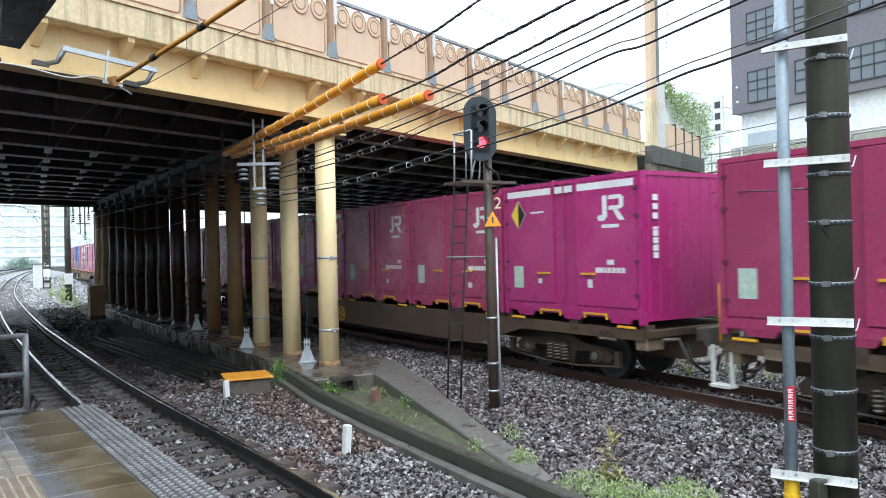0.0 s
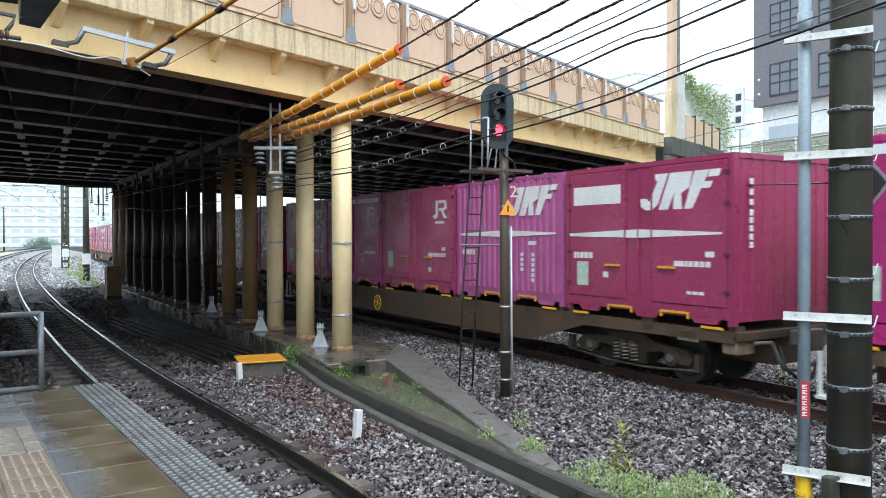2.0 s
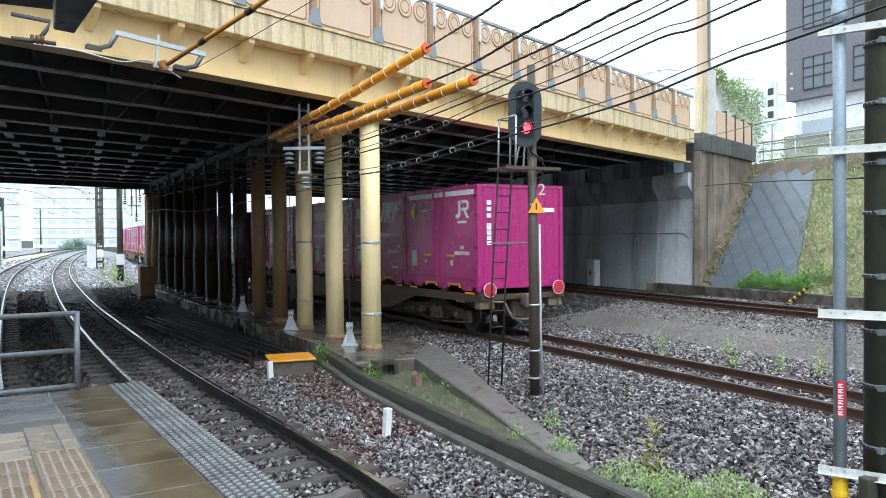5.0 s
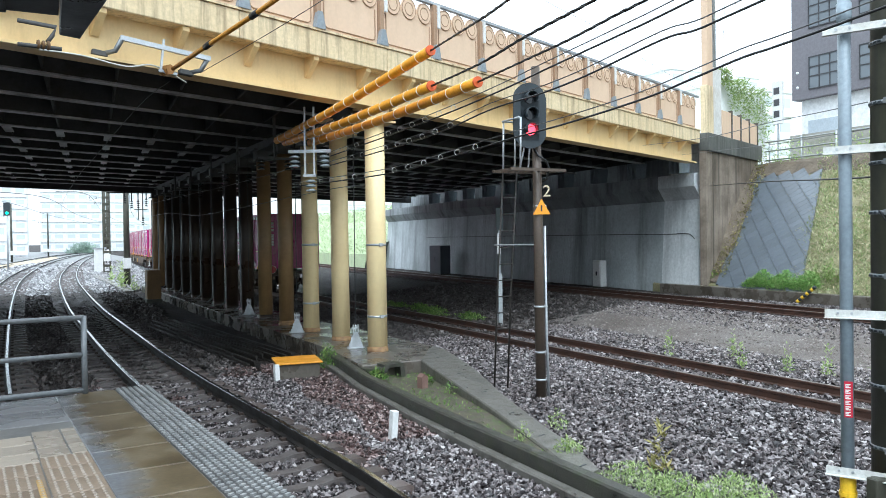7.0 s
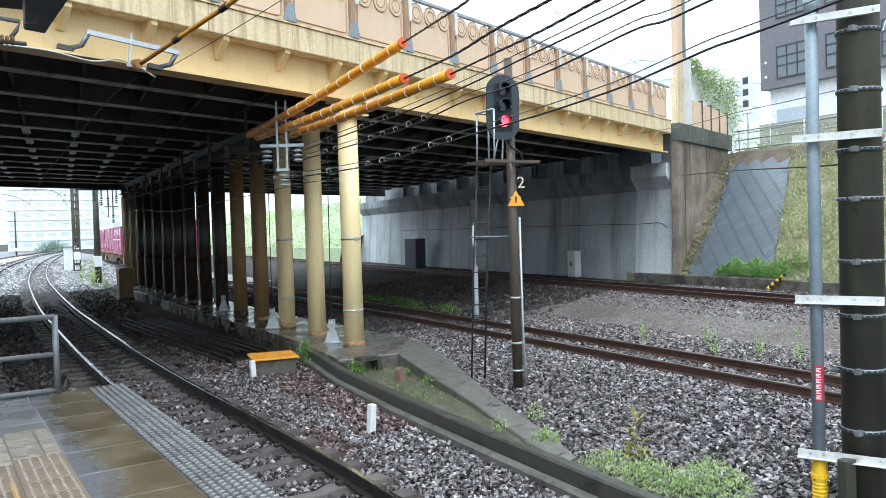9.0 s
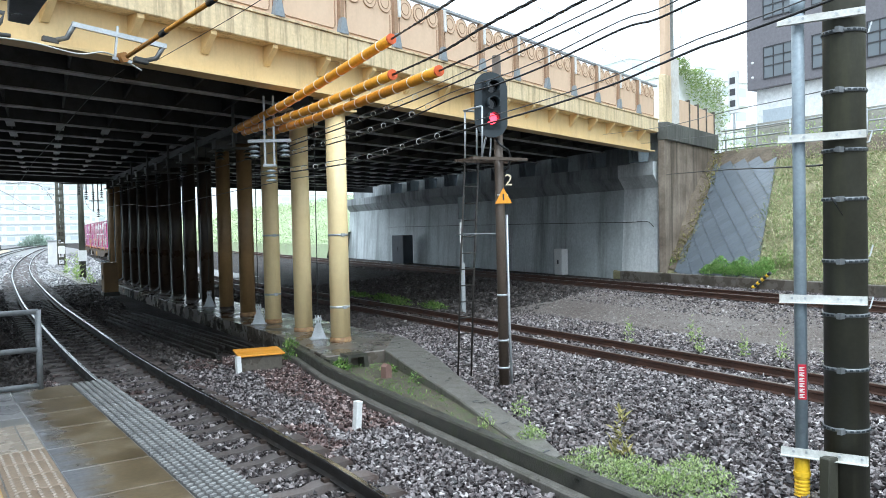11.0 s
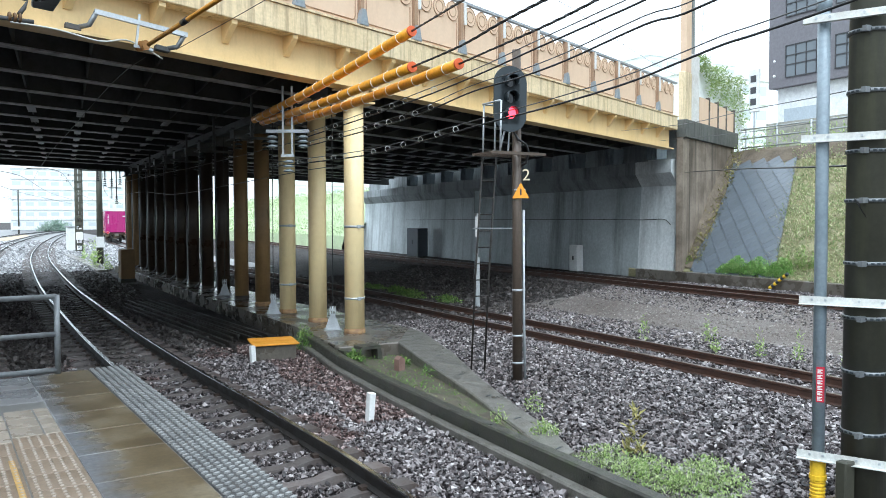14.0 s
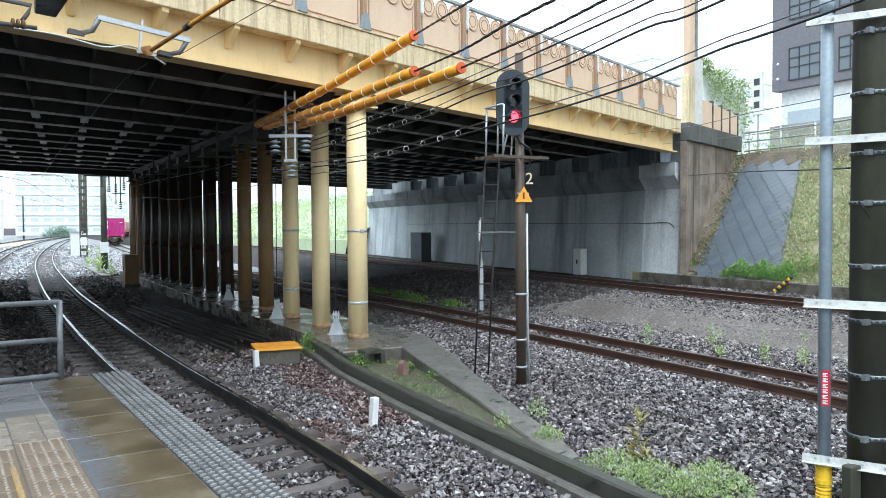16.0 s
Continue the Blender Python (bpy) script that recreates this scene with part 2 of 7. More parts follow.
MAST = surface("brown_steel_mast", (0.075, 0.055, 0.04), (0.115, 0.085, 0.065), 0.5, 0.1, 2, 30, 0.12, (0.045, 0.035, 0.03), 0.6, (4, 4, 0.6))
BLACK = surface("black_paint", (0.018, 0.026, 0.032), (0.03, 0.04, 0.047), 0.4, 0, 3, 30, 0.05)
CABLE = plain("black_cable_sheath", (0.012, 0.012, 0.013), 0.45)
WIRE = plain("dull_stranded_wire", (0.16, 0.16, 0.16), 0.5, 0.5)
TUBE = surface("orange_yellow_insulating_sleeve", (0.85, 0.38, 0.02), (0.80, 0.33, 0.015), 0.4, 0, 1.5, 20, 0.04, (0.45, 0.17, 0.02), 0.35)
TUBE_RED = plain("red_sleeve_mouth", (0.60, 0.10, 0.02), 0.5)
TIE = plain("white_cable_tie", (0.75, 0.73, 0.68), 0.5)
RED_GLOW = plain("lit_red_lens", (1.0, 0.03, 0.05), 0.3, 0, 6.0)
LENS = plain("dark_lens_glass", (0.01, 0.012, 0.015), 0.1)
ORANGE = surface("orange_sign_paint", (0.95, 0.38, 0.02), (0.9, 0.34, 0.02), 0.5, 0, 3, 20, 0.03)
OCHRE = surface("orange_lid_paint", (0.75, 0.33, 0.03), (0.68, 0.28, 0.02), 0.5, 0, 3, 25, 0.08, (0.3, 0.15, 0.03), 0.4)
WHITE = surface("white_paint", (0.78, 0.78, 0.77), (0.72, 0.72, 0.70), 0.5, 0, 3, 25, 0.05, (0.45, 0.4, 0.33), 0.3)
RED = surface("red_label", (0.50, 0.025, 0.05), (0.43, 0.02, 0.04), 0.4, 0, 3, 20, 0.02)
YELLOW = surface("yellow_plastic", (0.85, 0.55, 0.03), (0.78, 0.48, 0.02), 0.45, 0, 3, 20, 0.04)
PORCELAIN = plain("grey_porcelain", (0.30, 0.34, 0.36), 0.15)
INSULATOR_DARK = plain("dark_glazed_insulator", (0.03, 0.035, 0.035), 0.2)

# ---- mesh helpers ----


def box(bm, x0, x1, y0, y1, z0, z1, m=None):
    vs = [bm.verts.new((x, y, z)) for z in (z0, z1) for x, y in ((x0, y0), (x1, y0), (x1, y1), (x0, y1))]
    for f in ((3, 2, 1, 0), (4, 5, 6, 7), (0, 1, 5, 4), (1, 2, 6, 5), (2, 3, 7, 6), (3, 0, 4, 7)):
        bm.faces.new([vs[i] for i in f])
    if m is not None:
        bmesh.ops.transform(bm, matrix=m, verts=vs)
    return vs


def tube(bm, p0, p1, r0, r1=None, n=12, caps=True):
    p0, p1 = Vector(p0), Vector(p1)
    r1 = r0 if r1 is None else r1
    q = (p1 - p0).to_track_quat("Z", "Y")
    rings = []
    for p, r in ((p0, r0), (p1, r1)):
        rings.append([bm.verts.new(p + q @ Vector((r * math.cos(a), r * math.sin(a), 0))) for a in (2 * math.pi * k / n for k in range(n))])
    for k in range(n):
        f = bm.faces.new((rings[0][k], rings[0][(k + 1) % n], rings[1][(k + 1) % n], rings[1][k]))
        f.smooth = n > 6
    if caps:
        bm.faces.new(rings[0][::-1])
        bm.faces.new(rings[1])
    return rings


def path_tube(bm, pts, r, n=6):
    """One continuous round bar through points."""
    pts = [Vector(p) for p in pts]
    rings = []
    for i, p in enumerate(pts):
        d = (pts[min(i + 1, len(pts) - 1)] - pts[max(i - 1, 0)]).normalized()
        q = d.to_track_quat("Z", "Y")
        rings.append([bm.verts.new(p + q @ Vector((r * math.cos(a), r * math.sin(a), 0))) for a in (2 * math.pi * k / n for k in range(n))])
    for a, b in zip(rings, rings[1:]):
        best = min(range(n), key=lambda s: sum((a[k].co - b[(k + s) % n].co).length for k in range(n)))
        for k in range(n):
            bm.faces.new((a[k], a[(k + 1) % n], b[(k + 1 + best) % n], b[(k + best) % n])).smooth = True
    bm.faces.new(rings[0][::-1])
    bm.faces.new(rings[-1])


def sagging(pts, per=6, sag=0.0):
    """A smooth run of points through those given."""
    out = []
    pts = [Vector(p) for p in pts]
    for i in range(len(pts) - 1):
        a, b, c, d = pts[max(i - 1, 0)], pts[i], pts[i + 1], pts[min(i + 2, len(pts) - 1)]
        for k in range(per):
            u = k / per
            q = 0.5 * ((2 * b) + (c - a) * u + (2 * a - 5 * b + 4 * c - d) * u * u + (3 * b - a - 3 * c + d) * u**3)
            q.z -= sag * 4 * u * (1 - u)
            out.append(q)
    return out + [pts[-1]]


def ring(bm, centre, axis, radius, r, n=16, m=5):
    """A round hoop."""
    q = Vector(axis).to_track_quat("Z", "Y")
    c = Vector(centre)
    rows = []
    for k in range(n):
        a = 2 * math.pi * k / n
        out = Vector((math.cos(a), math.sin(a), 0))
        rows.append([bm.verts.new(c + q @ (out * (radius + r * math.cos(b)) + Vector((0, 0, r * math.sin(b))))) for b in (2 * math.pi * j / m for j in range(m))])
    for k in range(n):
        for j in range(m):
            bm.faces.new((rows[k][j], rows[(k + 1) % n][j], rows[(k + 1) % n][(j + 1) % m], rows[k][(j + 1) % m])).smooth = True


def prism(bm, outline, depth, m=None):
    """A plate: an outline in x and z, thick along +y by depth."""
    a = [bm.verts.new((x, 0, z)) for x, z in outline]
    b = [bm.verts.new((x, depth, z)) for x, z in outline]
    bm.faces.new(a)
    bm.faces.new(b[::-1])
    for i in range(len(a)):
        j = (i + 1) % len(a)
        bm.faces.new((a[j], a[i], b[i], b[j]))
    if m is not None:
        bmesh.ops.transform(bm, matrix=m, verts=a + b)
    return a + b


def sheet(bm, rows):
    """A grid of quads over rows of points."""
    vs = [[bm.verts.new(p) for p in row] for row in rows]
    for a, b in zip(vs, vs[1:]):
        for i in range(len(a) - 1):
            bm.faces.new((a[i], a[i + 1], b[i + 1], b[i]))


def softened(bm, w, seg=1):
    bmesh.ops.bevel(bm, geom=list(bm.edges), offset=w, segments=seg, affect="EDGES", clamp_overlap=True)
    return bm


def mesh_of(name, bm, material):
    me = bpy.data.meshes.new(name)
    bmesh.ops.recalc_face_normals(bm, faces=bm.faces)
    bm.to_mesh(me)
    bm.free()
    me.materials.append(material)
    return me


def part(name, bm, material, parent=None, label="", m=None):
    ob = new(name, mesh_of(name, bm, material) if isinstance(bm, bmesh.types.BMesh) else bm)
    if parent is not None:
        ob.parent = parent
    if m is not None:
        ob.matrix_basis = m
    if label:
        ob["label"] = label
    return ob


def thing(name, label, category, m=None, group="", kind=""):
    ob = new(name)
    ob.empty_display_size = 0.2
    if m is not None:
        ob.matrix_basis = m
    return tagged(ob, label, category, group, kind)


def setting(name, bm, material, label, category, m=None):
    ob = part(name, bm, material, None, "", m)
    return tagged(ob, label, category, kind="structure")


B = bmesh.new


# ---- ground: one sheet to the horizon ----
def ground_height(x, y):
    z = -0.30
    if x > 13:
        z += 0.34 * min(1, (x - 13) / 4)
    return z


bm = B()
xs = [-3000, -300, -60, -12, 0, 4, 8, 12, 13, 14, 15, 16, 17, 19, 22, 24, 60, 300, 3000]
ys = [-3000, -300, -60, -20, 0, 10, 20, 40, 80, 160, 300, 1000, 3000]
sheet(bm, [[(x, y, ground_height(x, y)) for x in xs] for y in ys])
ground = setting("ground", bm, BALLAST_BED, "wide dark gravel railway ground, wet from rain", "ground")
bm = B()
sheet(bm, [[(x, y, -0.285) for x in (-120, -30, -4, 4, 9, 14)] for y in (44.5, 60, 80, 120, 180, 300)])
setting("far_yard_ground", bm, PALE_GRAVEL, "wet gravel of the yard beyond the bridge, painted pale for sky glare", "ground")

bm = B()
xs = [11.9, 12.5, 13, 14, 15, 16, 17, 17.5]
sheet(bm, [[(x, y, ground_height(x, y) + 0.035) for x in xs] for y in (3, 8, 12, 16, 19.6)])
setting("cess_ground", bm, surface("fine_brown_cess", (0.125, 0.100, 0.085), (0.22, 0.198, 0.182), 0.55, 0, 0.5, 45, 1.0, (0.10, 0.075, 0.058), 0.6, depth=0.04), "fine brownish gravel strip between the tracks", "ground")

# ---- tracks ----
RAIL_SHAPE = [(-0.063, -0.153), (0.063, -0.153), (0.063, -0.142), (0.012, -0.125), (0.010, -0.045), (0.032, -0.034), (0.033, -0.006), (0.026, 0.0), (-0.026, 0.0), (-0.033, -0.006), (-0.032, -0.034), (-0.010, -0.045), (-0.012, -0.125), (-0.063, -0.142)]


def steps(y0, y1):
    out, y = [], y0
    while y < y1:
        out.append(y)
        y += 1.5 if y < 30 else 3 if y < 80 else 6
    return out + [y1]


def rail(knots, side, y0, y1, z, body, top, parent):
    bm, tm = B(), B()
    rows, head = [], []
    for y in steps(y0, y1):
        x = smooth(knots, y)
        d = Vector((smooth(knots, y + 0.5) - smooth(knots, y - 0.5), 1.0)).normalized()
        nx, ny = d.y, -d.x
        c = (x + side * 0.5335 * nx, y + side * 0.5335 * ny)
        rows.append([(c[0] + u * nx, c[1] + u * ny, z + v) for u, v in RAIL_SHAPE + RAIL_SHAPE[:1]])
        head.append([(c[0] + u * nx, c[1] + u * ny, z + v) for u, v in ((-0.031, -0.006), (-0.025, 0.003), (0.025, 0.003), (0.031, -0.006))])
    sheet(bm, rows)
    sheet(tm, head)
    r = part("rail", bm, body, parent)
    part("rail_head", tm, top, r, "worn running surface of the rail")


def sleeper_mesh():
    bm = B()
    rows = []
    for x, w, h in ((-1.0, 0.13, -0.03), (-0.95, 0.14, 0.0), (-0.35, 0.13, 0.0), (-0.2, 0.11, -0.035), (0.2, 0.11, -0.035), (0.35, 0.13, 0.0), (0.95, 0.14, 0.0), (1.0, 0.13, -0.03)):
        rows.append([(x, -w, -0.17), (x, -w + 0.03, h), (x, w - 0.03, h), (x, w, -0.17)])
    sheet(bm, rows)
    for row in (rows[0], rows[-1]):
        bm.faces.new([bm.verts.new(p) for p in row])
    return mesh_of("sleeper", bm, SLEEPER)


SLEEPER_MESH = sleeper_mesh()
bm = B()
for s in (-1, 1):
    for k in (-1, 1):
        box(bm, s * 0.5335 + k * 0.09 - 0.035, s * 0.5335 + k * 0.09 + 0.035, -0.045, 0.045, 0.0, 0.035)
CLIP_MESH = mesh_of("rail_clip", bm, CLIP)


def track(name, knots, y0, y1, z, body, top, label, sleepers_to, pitch=0.62):
    t = thing(name, label, "railway track", kind="structure")
    for s in (-1, 1):
        rail(knots, s, y0, y1, z, body, top, t)
    y = y0
    far = B()
    while y < sleepers_to:
        a = -math.atan(smooth(knots, y + 0.5) - smooth(knots, y - 0.5))
        m = pose(smooth(knots, y), y, z - 0.168, 0, 0, math.degrees(a))
        if y < 34:
            sl = part("sleeper", SLEEPER_MESH, None, t, "", m)
            part("rail_clip", CLIP_MESH, None, sl)
        else:
            box(far, -1.0, 1.0, -0.12, 0.12, -0.1, 0.0, m)
        y += pitch
    if len(far.verts):
        tagged(part("far_sleepers", far, SLEEPER, t), kind="stuff")
    else:
        far.free()
    return t


track("near_track", NEAR, 2.04 - 0.58 * 40, 250, 0.0, RAIL_NEAR, RAIL_TOP, "curving single track with polished rails on concrete sleepers", 110, 0.58)
track("goods_track", GOODS, -45, 250, 0.0, RAIL, RAIL_TOP_RUST, "straight goods track with rust-brown rails in dark ballast", 60)
track("far_track", FAR, -15, 120, 0.28, RAIL, RAIL_TOP_RUST, "track beside the abutment wall with rusty rails", 55)
LEFT = [(y, x - 2.95 - 0.9 * min(1, max(0, (y - 30) / 60))) for y, x in NEAR]
track("side_track", LEFT, 14, 240, 0.0, RAIL_NEAR, RAIL_TOP, "parallel track curving out from under the road bridge", 90)
LEFT_B = [(y, x - 7.8) for y, x in NEAR]
track("outer_track", LEFT_B, 20, 240, 0.0, RAIL_NEAR, RAIL_TOP, "outer track curving away beyond the road bridge", 80)

# ---- platform ----
mt, n, l, p = nodes_of("wet_brown_platform_slab")
ge = n.new("ShaderNodeNewGeometry")


def world_noise(scale, detail=5.0, squeeze=(1, 1, 1)):
    mp = n.new("ShaderNodeMapping")
    mp.inputs["Scale"].default_value = squeeze
    l.new(ge.outputs["Position"], mp.inputs[0])
    t = n.new("ShaderNodeTexNoise")
    t.inputs["Scale"].default_value, t.inputs["Detail"].default_value, t.inputs["Roughness"].default_value = scale, detail, 0.6
    l.new(mp.outputs[0], t.inputs[0])
    return t.outputs["Fac"]


wet = world_noise(2.6, 5.0)
streak = world_noise(3.0, 4.0, (0.5, 3.5, 1))
fine = world_noise(34.0)
tc = n.new("ShaderNodeTexCoord")
sx = n.new("ShaderNodeSeparateXYZ")
l.new(tc.outputs["Object"], sx.inputs[0])


def sums(a, ka, b, kb, c):
    m1 = n.new("ShaderNodeMath")
    m1.operation = "MULTIPLY_ADD"
    l.new(a, m1.inputs[0])
    m1.inputs[1].default_value, m1.inputs[2].default_value = ka, c
    m2 = n.new("ShaderNodeMath")
    m2.operation = "MULTIPLY_ADD"
    l.new(b, m2.inputs[0])
    m2.inputs[1].default_value = kb
    l.new(m1.outputs[0], m2.inputs[2])
    return m2.outputs[0]


# A film of rainwater stands along the inner side of the slabs, its sky reflection painted in pale grey; the outer side
# is stained brown.
film = sums(sx.outputs[0], -2.8, wet, 0.9, -1.6)
film = sums(film, 1.0, streak, 0.8, -0.4)
brown = ramp(n, l, wet, [(0.32, (0.055, 0.038, 0.018)), (0.5, (0.10, 0.073, 0.038)), (0.68, (0.16, 0.13, 0.085))])
col = blend(n, l, ramp(n, l, film, [(0.25, (0, 0, 0)), (0.8, (1, 1, 1))]), brown, (0.165, 0.165, 0.172))
col = blend(n, l, 1.0, col, ramp(n, l, fine, [(0.3, (0.72, 0.72, 0.72)), (0.7, (1.15, 1.15, 1.15))]), "MULTIPLY")
l.new(col, p.inputs["Base Color"])
l.new(ramp(n, l, film, [(0.3, (0.34,) * 3), (0.7, (0.10,) * 3)]), p.inputs["Roughness"])
bp = n.new("ShaderNodeBump")
bp.inputs["Strength"].default_value, bp.inputs["Distance"].default_value = 0.12, 0.004
l.new(fine, bp.inputs["Height"])
l.new(bp.outputs[0], p.inputs["Normal"])
SLAB_WET = mt
SLAB_GREY = surface("wet_grey_paving", (0.13, 0.127, 0.13), (0.19, 0.185, 0.188), 0.25, 0, 1.2, 25, 0.1, rand=0.12, rough_var=0.12)
TACTILE = surface("faded_tactile_tile", (0.165, 0.122, 0.085), (0.215, 0.16, 0.115), 0.45, 0, 2, 30, 0.1, (0.21, 0.165, 0.13), 0.5, rand=0.12)
CREAM = surface("cream_paving_tile", (0.27, 0.225, 0.18), (0.34, 0.29, 0.235), 0.3, 0, 2, 30, 0.1, (0.3, 0.27, 0.22), 0.5, rand=0.12)
EDGE = surface("grey_ribbed_edge_slab", (0.035, 0.034, 0.034), (0.065, 0.063, 0.062), 0.45, 0, 2, 30, 0.12)
RIB = surface("pale_antislip_rib", (0.19, 0.19, 0.19), (0.29, 0.29, 0.285), 0.45, 0, 2, 30, 0.1)

EDGE_A = math.atan2(1.05 - 0.73, 7.84 - 3.98)
PLAT = pose(0.735, 7.84, 1.0, 0, 0, math.degrees(EDGE_A))
# Local axes of the platform: x across (0 at its edge, minus inwards), y along (0 at its end, minus towards the station).
bm = B()
box(bm, -9, -0.01, -40, -0.02, -1.35, -0.035)
platform = setting("platform", bm, CONCRETE_DARK, "wet station platform end with tiled floor", "platform", PLAT)
bm = B()
box(bm, -5.2, -0.19, -20, -0.03, -0.030, -0.005)
part("mortar_bed", bm, surface("grey_mortar", (0.12, 0.115, 0.11), (0.17, 0.165, 0.155), 0.4, 0, 2, 30, 0.1), platform, "grey mortar between the slabs")
PITCH_S = 0.57
slab = B()
box(slab, -0.701, -0.205, -0.562, -0.004, -0.034, 0.0)
SLAB_ME = mesh_of("floor_slab", softened(slab, 0.004), SLAB_WET)
slab = B()
box(slab, -0.20, 0.10, -0.564, -0.004, -0.10, 0.0)
EDGE_ME = mesh_of("edge_slab", softened(slab, 0.006), EDGE)
slab = B()
for i in range(6):
    for j in range(9):
        x, y = -0.176 + i * 0.0515, -0.540 + j * 0.0633 + (0.016 if i % 2 else 0)
        box(slab, -0.015, 0.015, -0.011, 0.011, -0.002, 0.011, pose(x, y, 0, 0, 0, 32))
RIB_ME = mesh_of("antislip_rib", slab, RIB)
for k in range(40):
    part("floor_slab", SLAB_ME, None, platform, "", pose(0, -PITCH_S * k + 0.02, 0))
    e = part("edge_slab", EDGE_ME, None, platform, "", pose(0, -PITCH_S * k + 0.02, 0.002))
    tagged(part("antislip_rib", RIB_ME, None, e, "pale raised anti-slip ribs"), kind="stuff")
# Tactile strip, cream repair tiles and grey paving.
bm = B()
box(bm, -0.143, 0.143, -0.143, 0.143, -0.034, 0.0)
TILE_ME = mesh_of("tactile_tile", softened(bm, 0.003), TACTILE)
bm = B()
for i in range(5):
    for j in range(6):
        tube(bm, ((i - 2) * 0.055, (j - 2.5) * 0.046, -0.001), ((i - 2) * 0.055, (j - 2.5) * 0.046, 0.006), 0.012, 0.008, 8)
DOT_ME = mesh_of("tactile_dot", bm, surface("worn_tile_dot", (0.27, 0.23, 0.19), (0.34, 0.29, 0.24), 0.5, 0, 2, 30, 0.1))
for k in range(9):
    for i in range(2):
        t_ = part("tactile_tile", TILE_ME, None, platform, "", pose(-0.848 - i * 0.295 * 1.0, -2.345 - 0.291 * k - 0.1 * i, 0.001))
        tagged(part("tactile_dot", DOT_ME, None, t_, "rows of small raised dots"), kind="stuff")
for x0, x1 in ((-0.80, -0.703), (-0.99, -0.805), (-1.29, -0.995)):
    bm = B()
    box(bm, x0 + 0.003, x1 - 0.003, -0.128, 0.128, -0.034, 0.0)
    me = mesh_of("paving_tile", softened(bm, 0.003), CREAM)
    for k in range(3):
        part("paving_tile", me, None, platform, "", pose(0, -1.53 - 0.262 * k - (0.1 if x0 < -1 else 0.0), 0.001))
bm = B()
box(bm, -0.295, 0.295, -0.28, 0.28, -0.034, 0.0)
GREY_ME = mesh_of("paving_slab", softened(bm, 0.004), SLAB_GREY)
for k in range(28):
    for i in range(8):
        x, y = -1.0 - i * 0.60, -0.35 - 0.57 * k
        if i == 0 and k > 1:
            continue
        part("paving_slab", GREY_ME, None, platform, "", pose(x, y + (0.0 if i else 0.06), -0.002))
bm = B()
box(bm, -1.298, -1.0, -5.0, -2.6, -0.034, -0.004)
part("paving_slab", bm, SLAB_GREY, platform)
bm = B()
box(bm, -1.05, -1.02, -3.6, -2.72, -0.003, 0.005)
part("guide_line", bm, surface("worn_ochre_line", (0.42, 0.26, 0.08), (0.34, 0.22, 0.08), 0.5, 0, 6, 30, 0.1, (0.2, 0.16, 0.12), 0.6), platform, "worn yellow guide line")

# Railing across the platform's end.
rl = thing("platform_railing", "grey galvanised pipe railing across the platform end", "railing", PLAT)
for nm, z in (("top_rail", 0.70), ("middle_rail", 0.36), ("bottom_rail", 0.035)):
    bm = B()
    path_tube(bm, [(-0.46, -0.03, z), (-2.4, 0.02, z), (-4.5, 0.06, z)], 0.024, 10)
    part(nm, bm, GALV_DARK, rl)
for x in (-0.46, -2.4, -4.4):
    bm = B()
    tube(bm, (x, -0.03, -0.02), (x, -0.03, 0.715), 0.026, None, 12)
    part("post", bm, GALV_DARK, rl)

# ---- road bridge ----
bridge = thing("road_bridge", "cream-yellow steel road bridge with a dark underside", "bridge", BRIDGE, kind="structure")
U0, U1, DEEP = -40.0, 23.75, 27.4


def deck_end(v):
    """Where the skewed deck meets the abutment, at depth v."""
    return 24.85 + 0.485 * v


bm = B()
box(bm, U0, U1, 0.33, 0.37, 5.10, 5.80)
part("front_girder", bm, STEEL_YELLOW, bridge)
bm = B()
box(bm, U0, U1, 0.14, 0.56, 5.07, 5.11)
part("girder_flange", bm, STEEL_YELLOW, bridge)
for k in range(-29, 17):
    u = 0.80 + k * 1.355
    bm = B()
    m = Matrix.Translation((u, 0.34, 0)) @ Matrix.Rotation(radians(-90), 4, "Z")
    prism(bm, [(0.0, 5.80), (0.30, 5.80), (0.30, 5.72), (0.05, 5.43), (0.0, 5.43)], 0.12, m)
    part("bracket", bm, STEEL_YELLOW, bridge)
for k in range(18):
    u0 = U0 + k * 3.6
    bm = B()
    box(bm, u0 + 0.006, min(u0 + 3.594, U1), 0.0, 0.42, 5.79, 6.26)
    softened(bm, 0.015)
    part("deck_edge", bm, BAND, bridge)
bm = B()
box(bm, U0, U1, -0.03, 0.3, 6.262, 6.30)
part("deck_coping", bm, BAND, bridge)
bm = B()
lo, hi = [[bm.verts.new((u, v, z)) for u, v in ((U0, 0.43), (deck_end(0.43), 0.43), (deck_end(DEEP), DEEP), (U0, DEEP))] for z in (5.95, 6.25)]
bm.faces.new(lo[::-1])
bm.faces.new(hi)
for i in range(4):
    j = (i + 1) % 4
    bm.faces.new((lo[i], lo[j], hi[j], hi[i]))
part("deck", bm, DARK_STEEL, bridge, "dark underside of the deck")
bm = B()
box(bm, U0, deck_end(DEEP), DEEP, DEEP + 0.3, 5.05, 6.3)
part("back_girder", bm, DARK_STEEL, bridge)
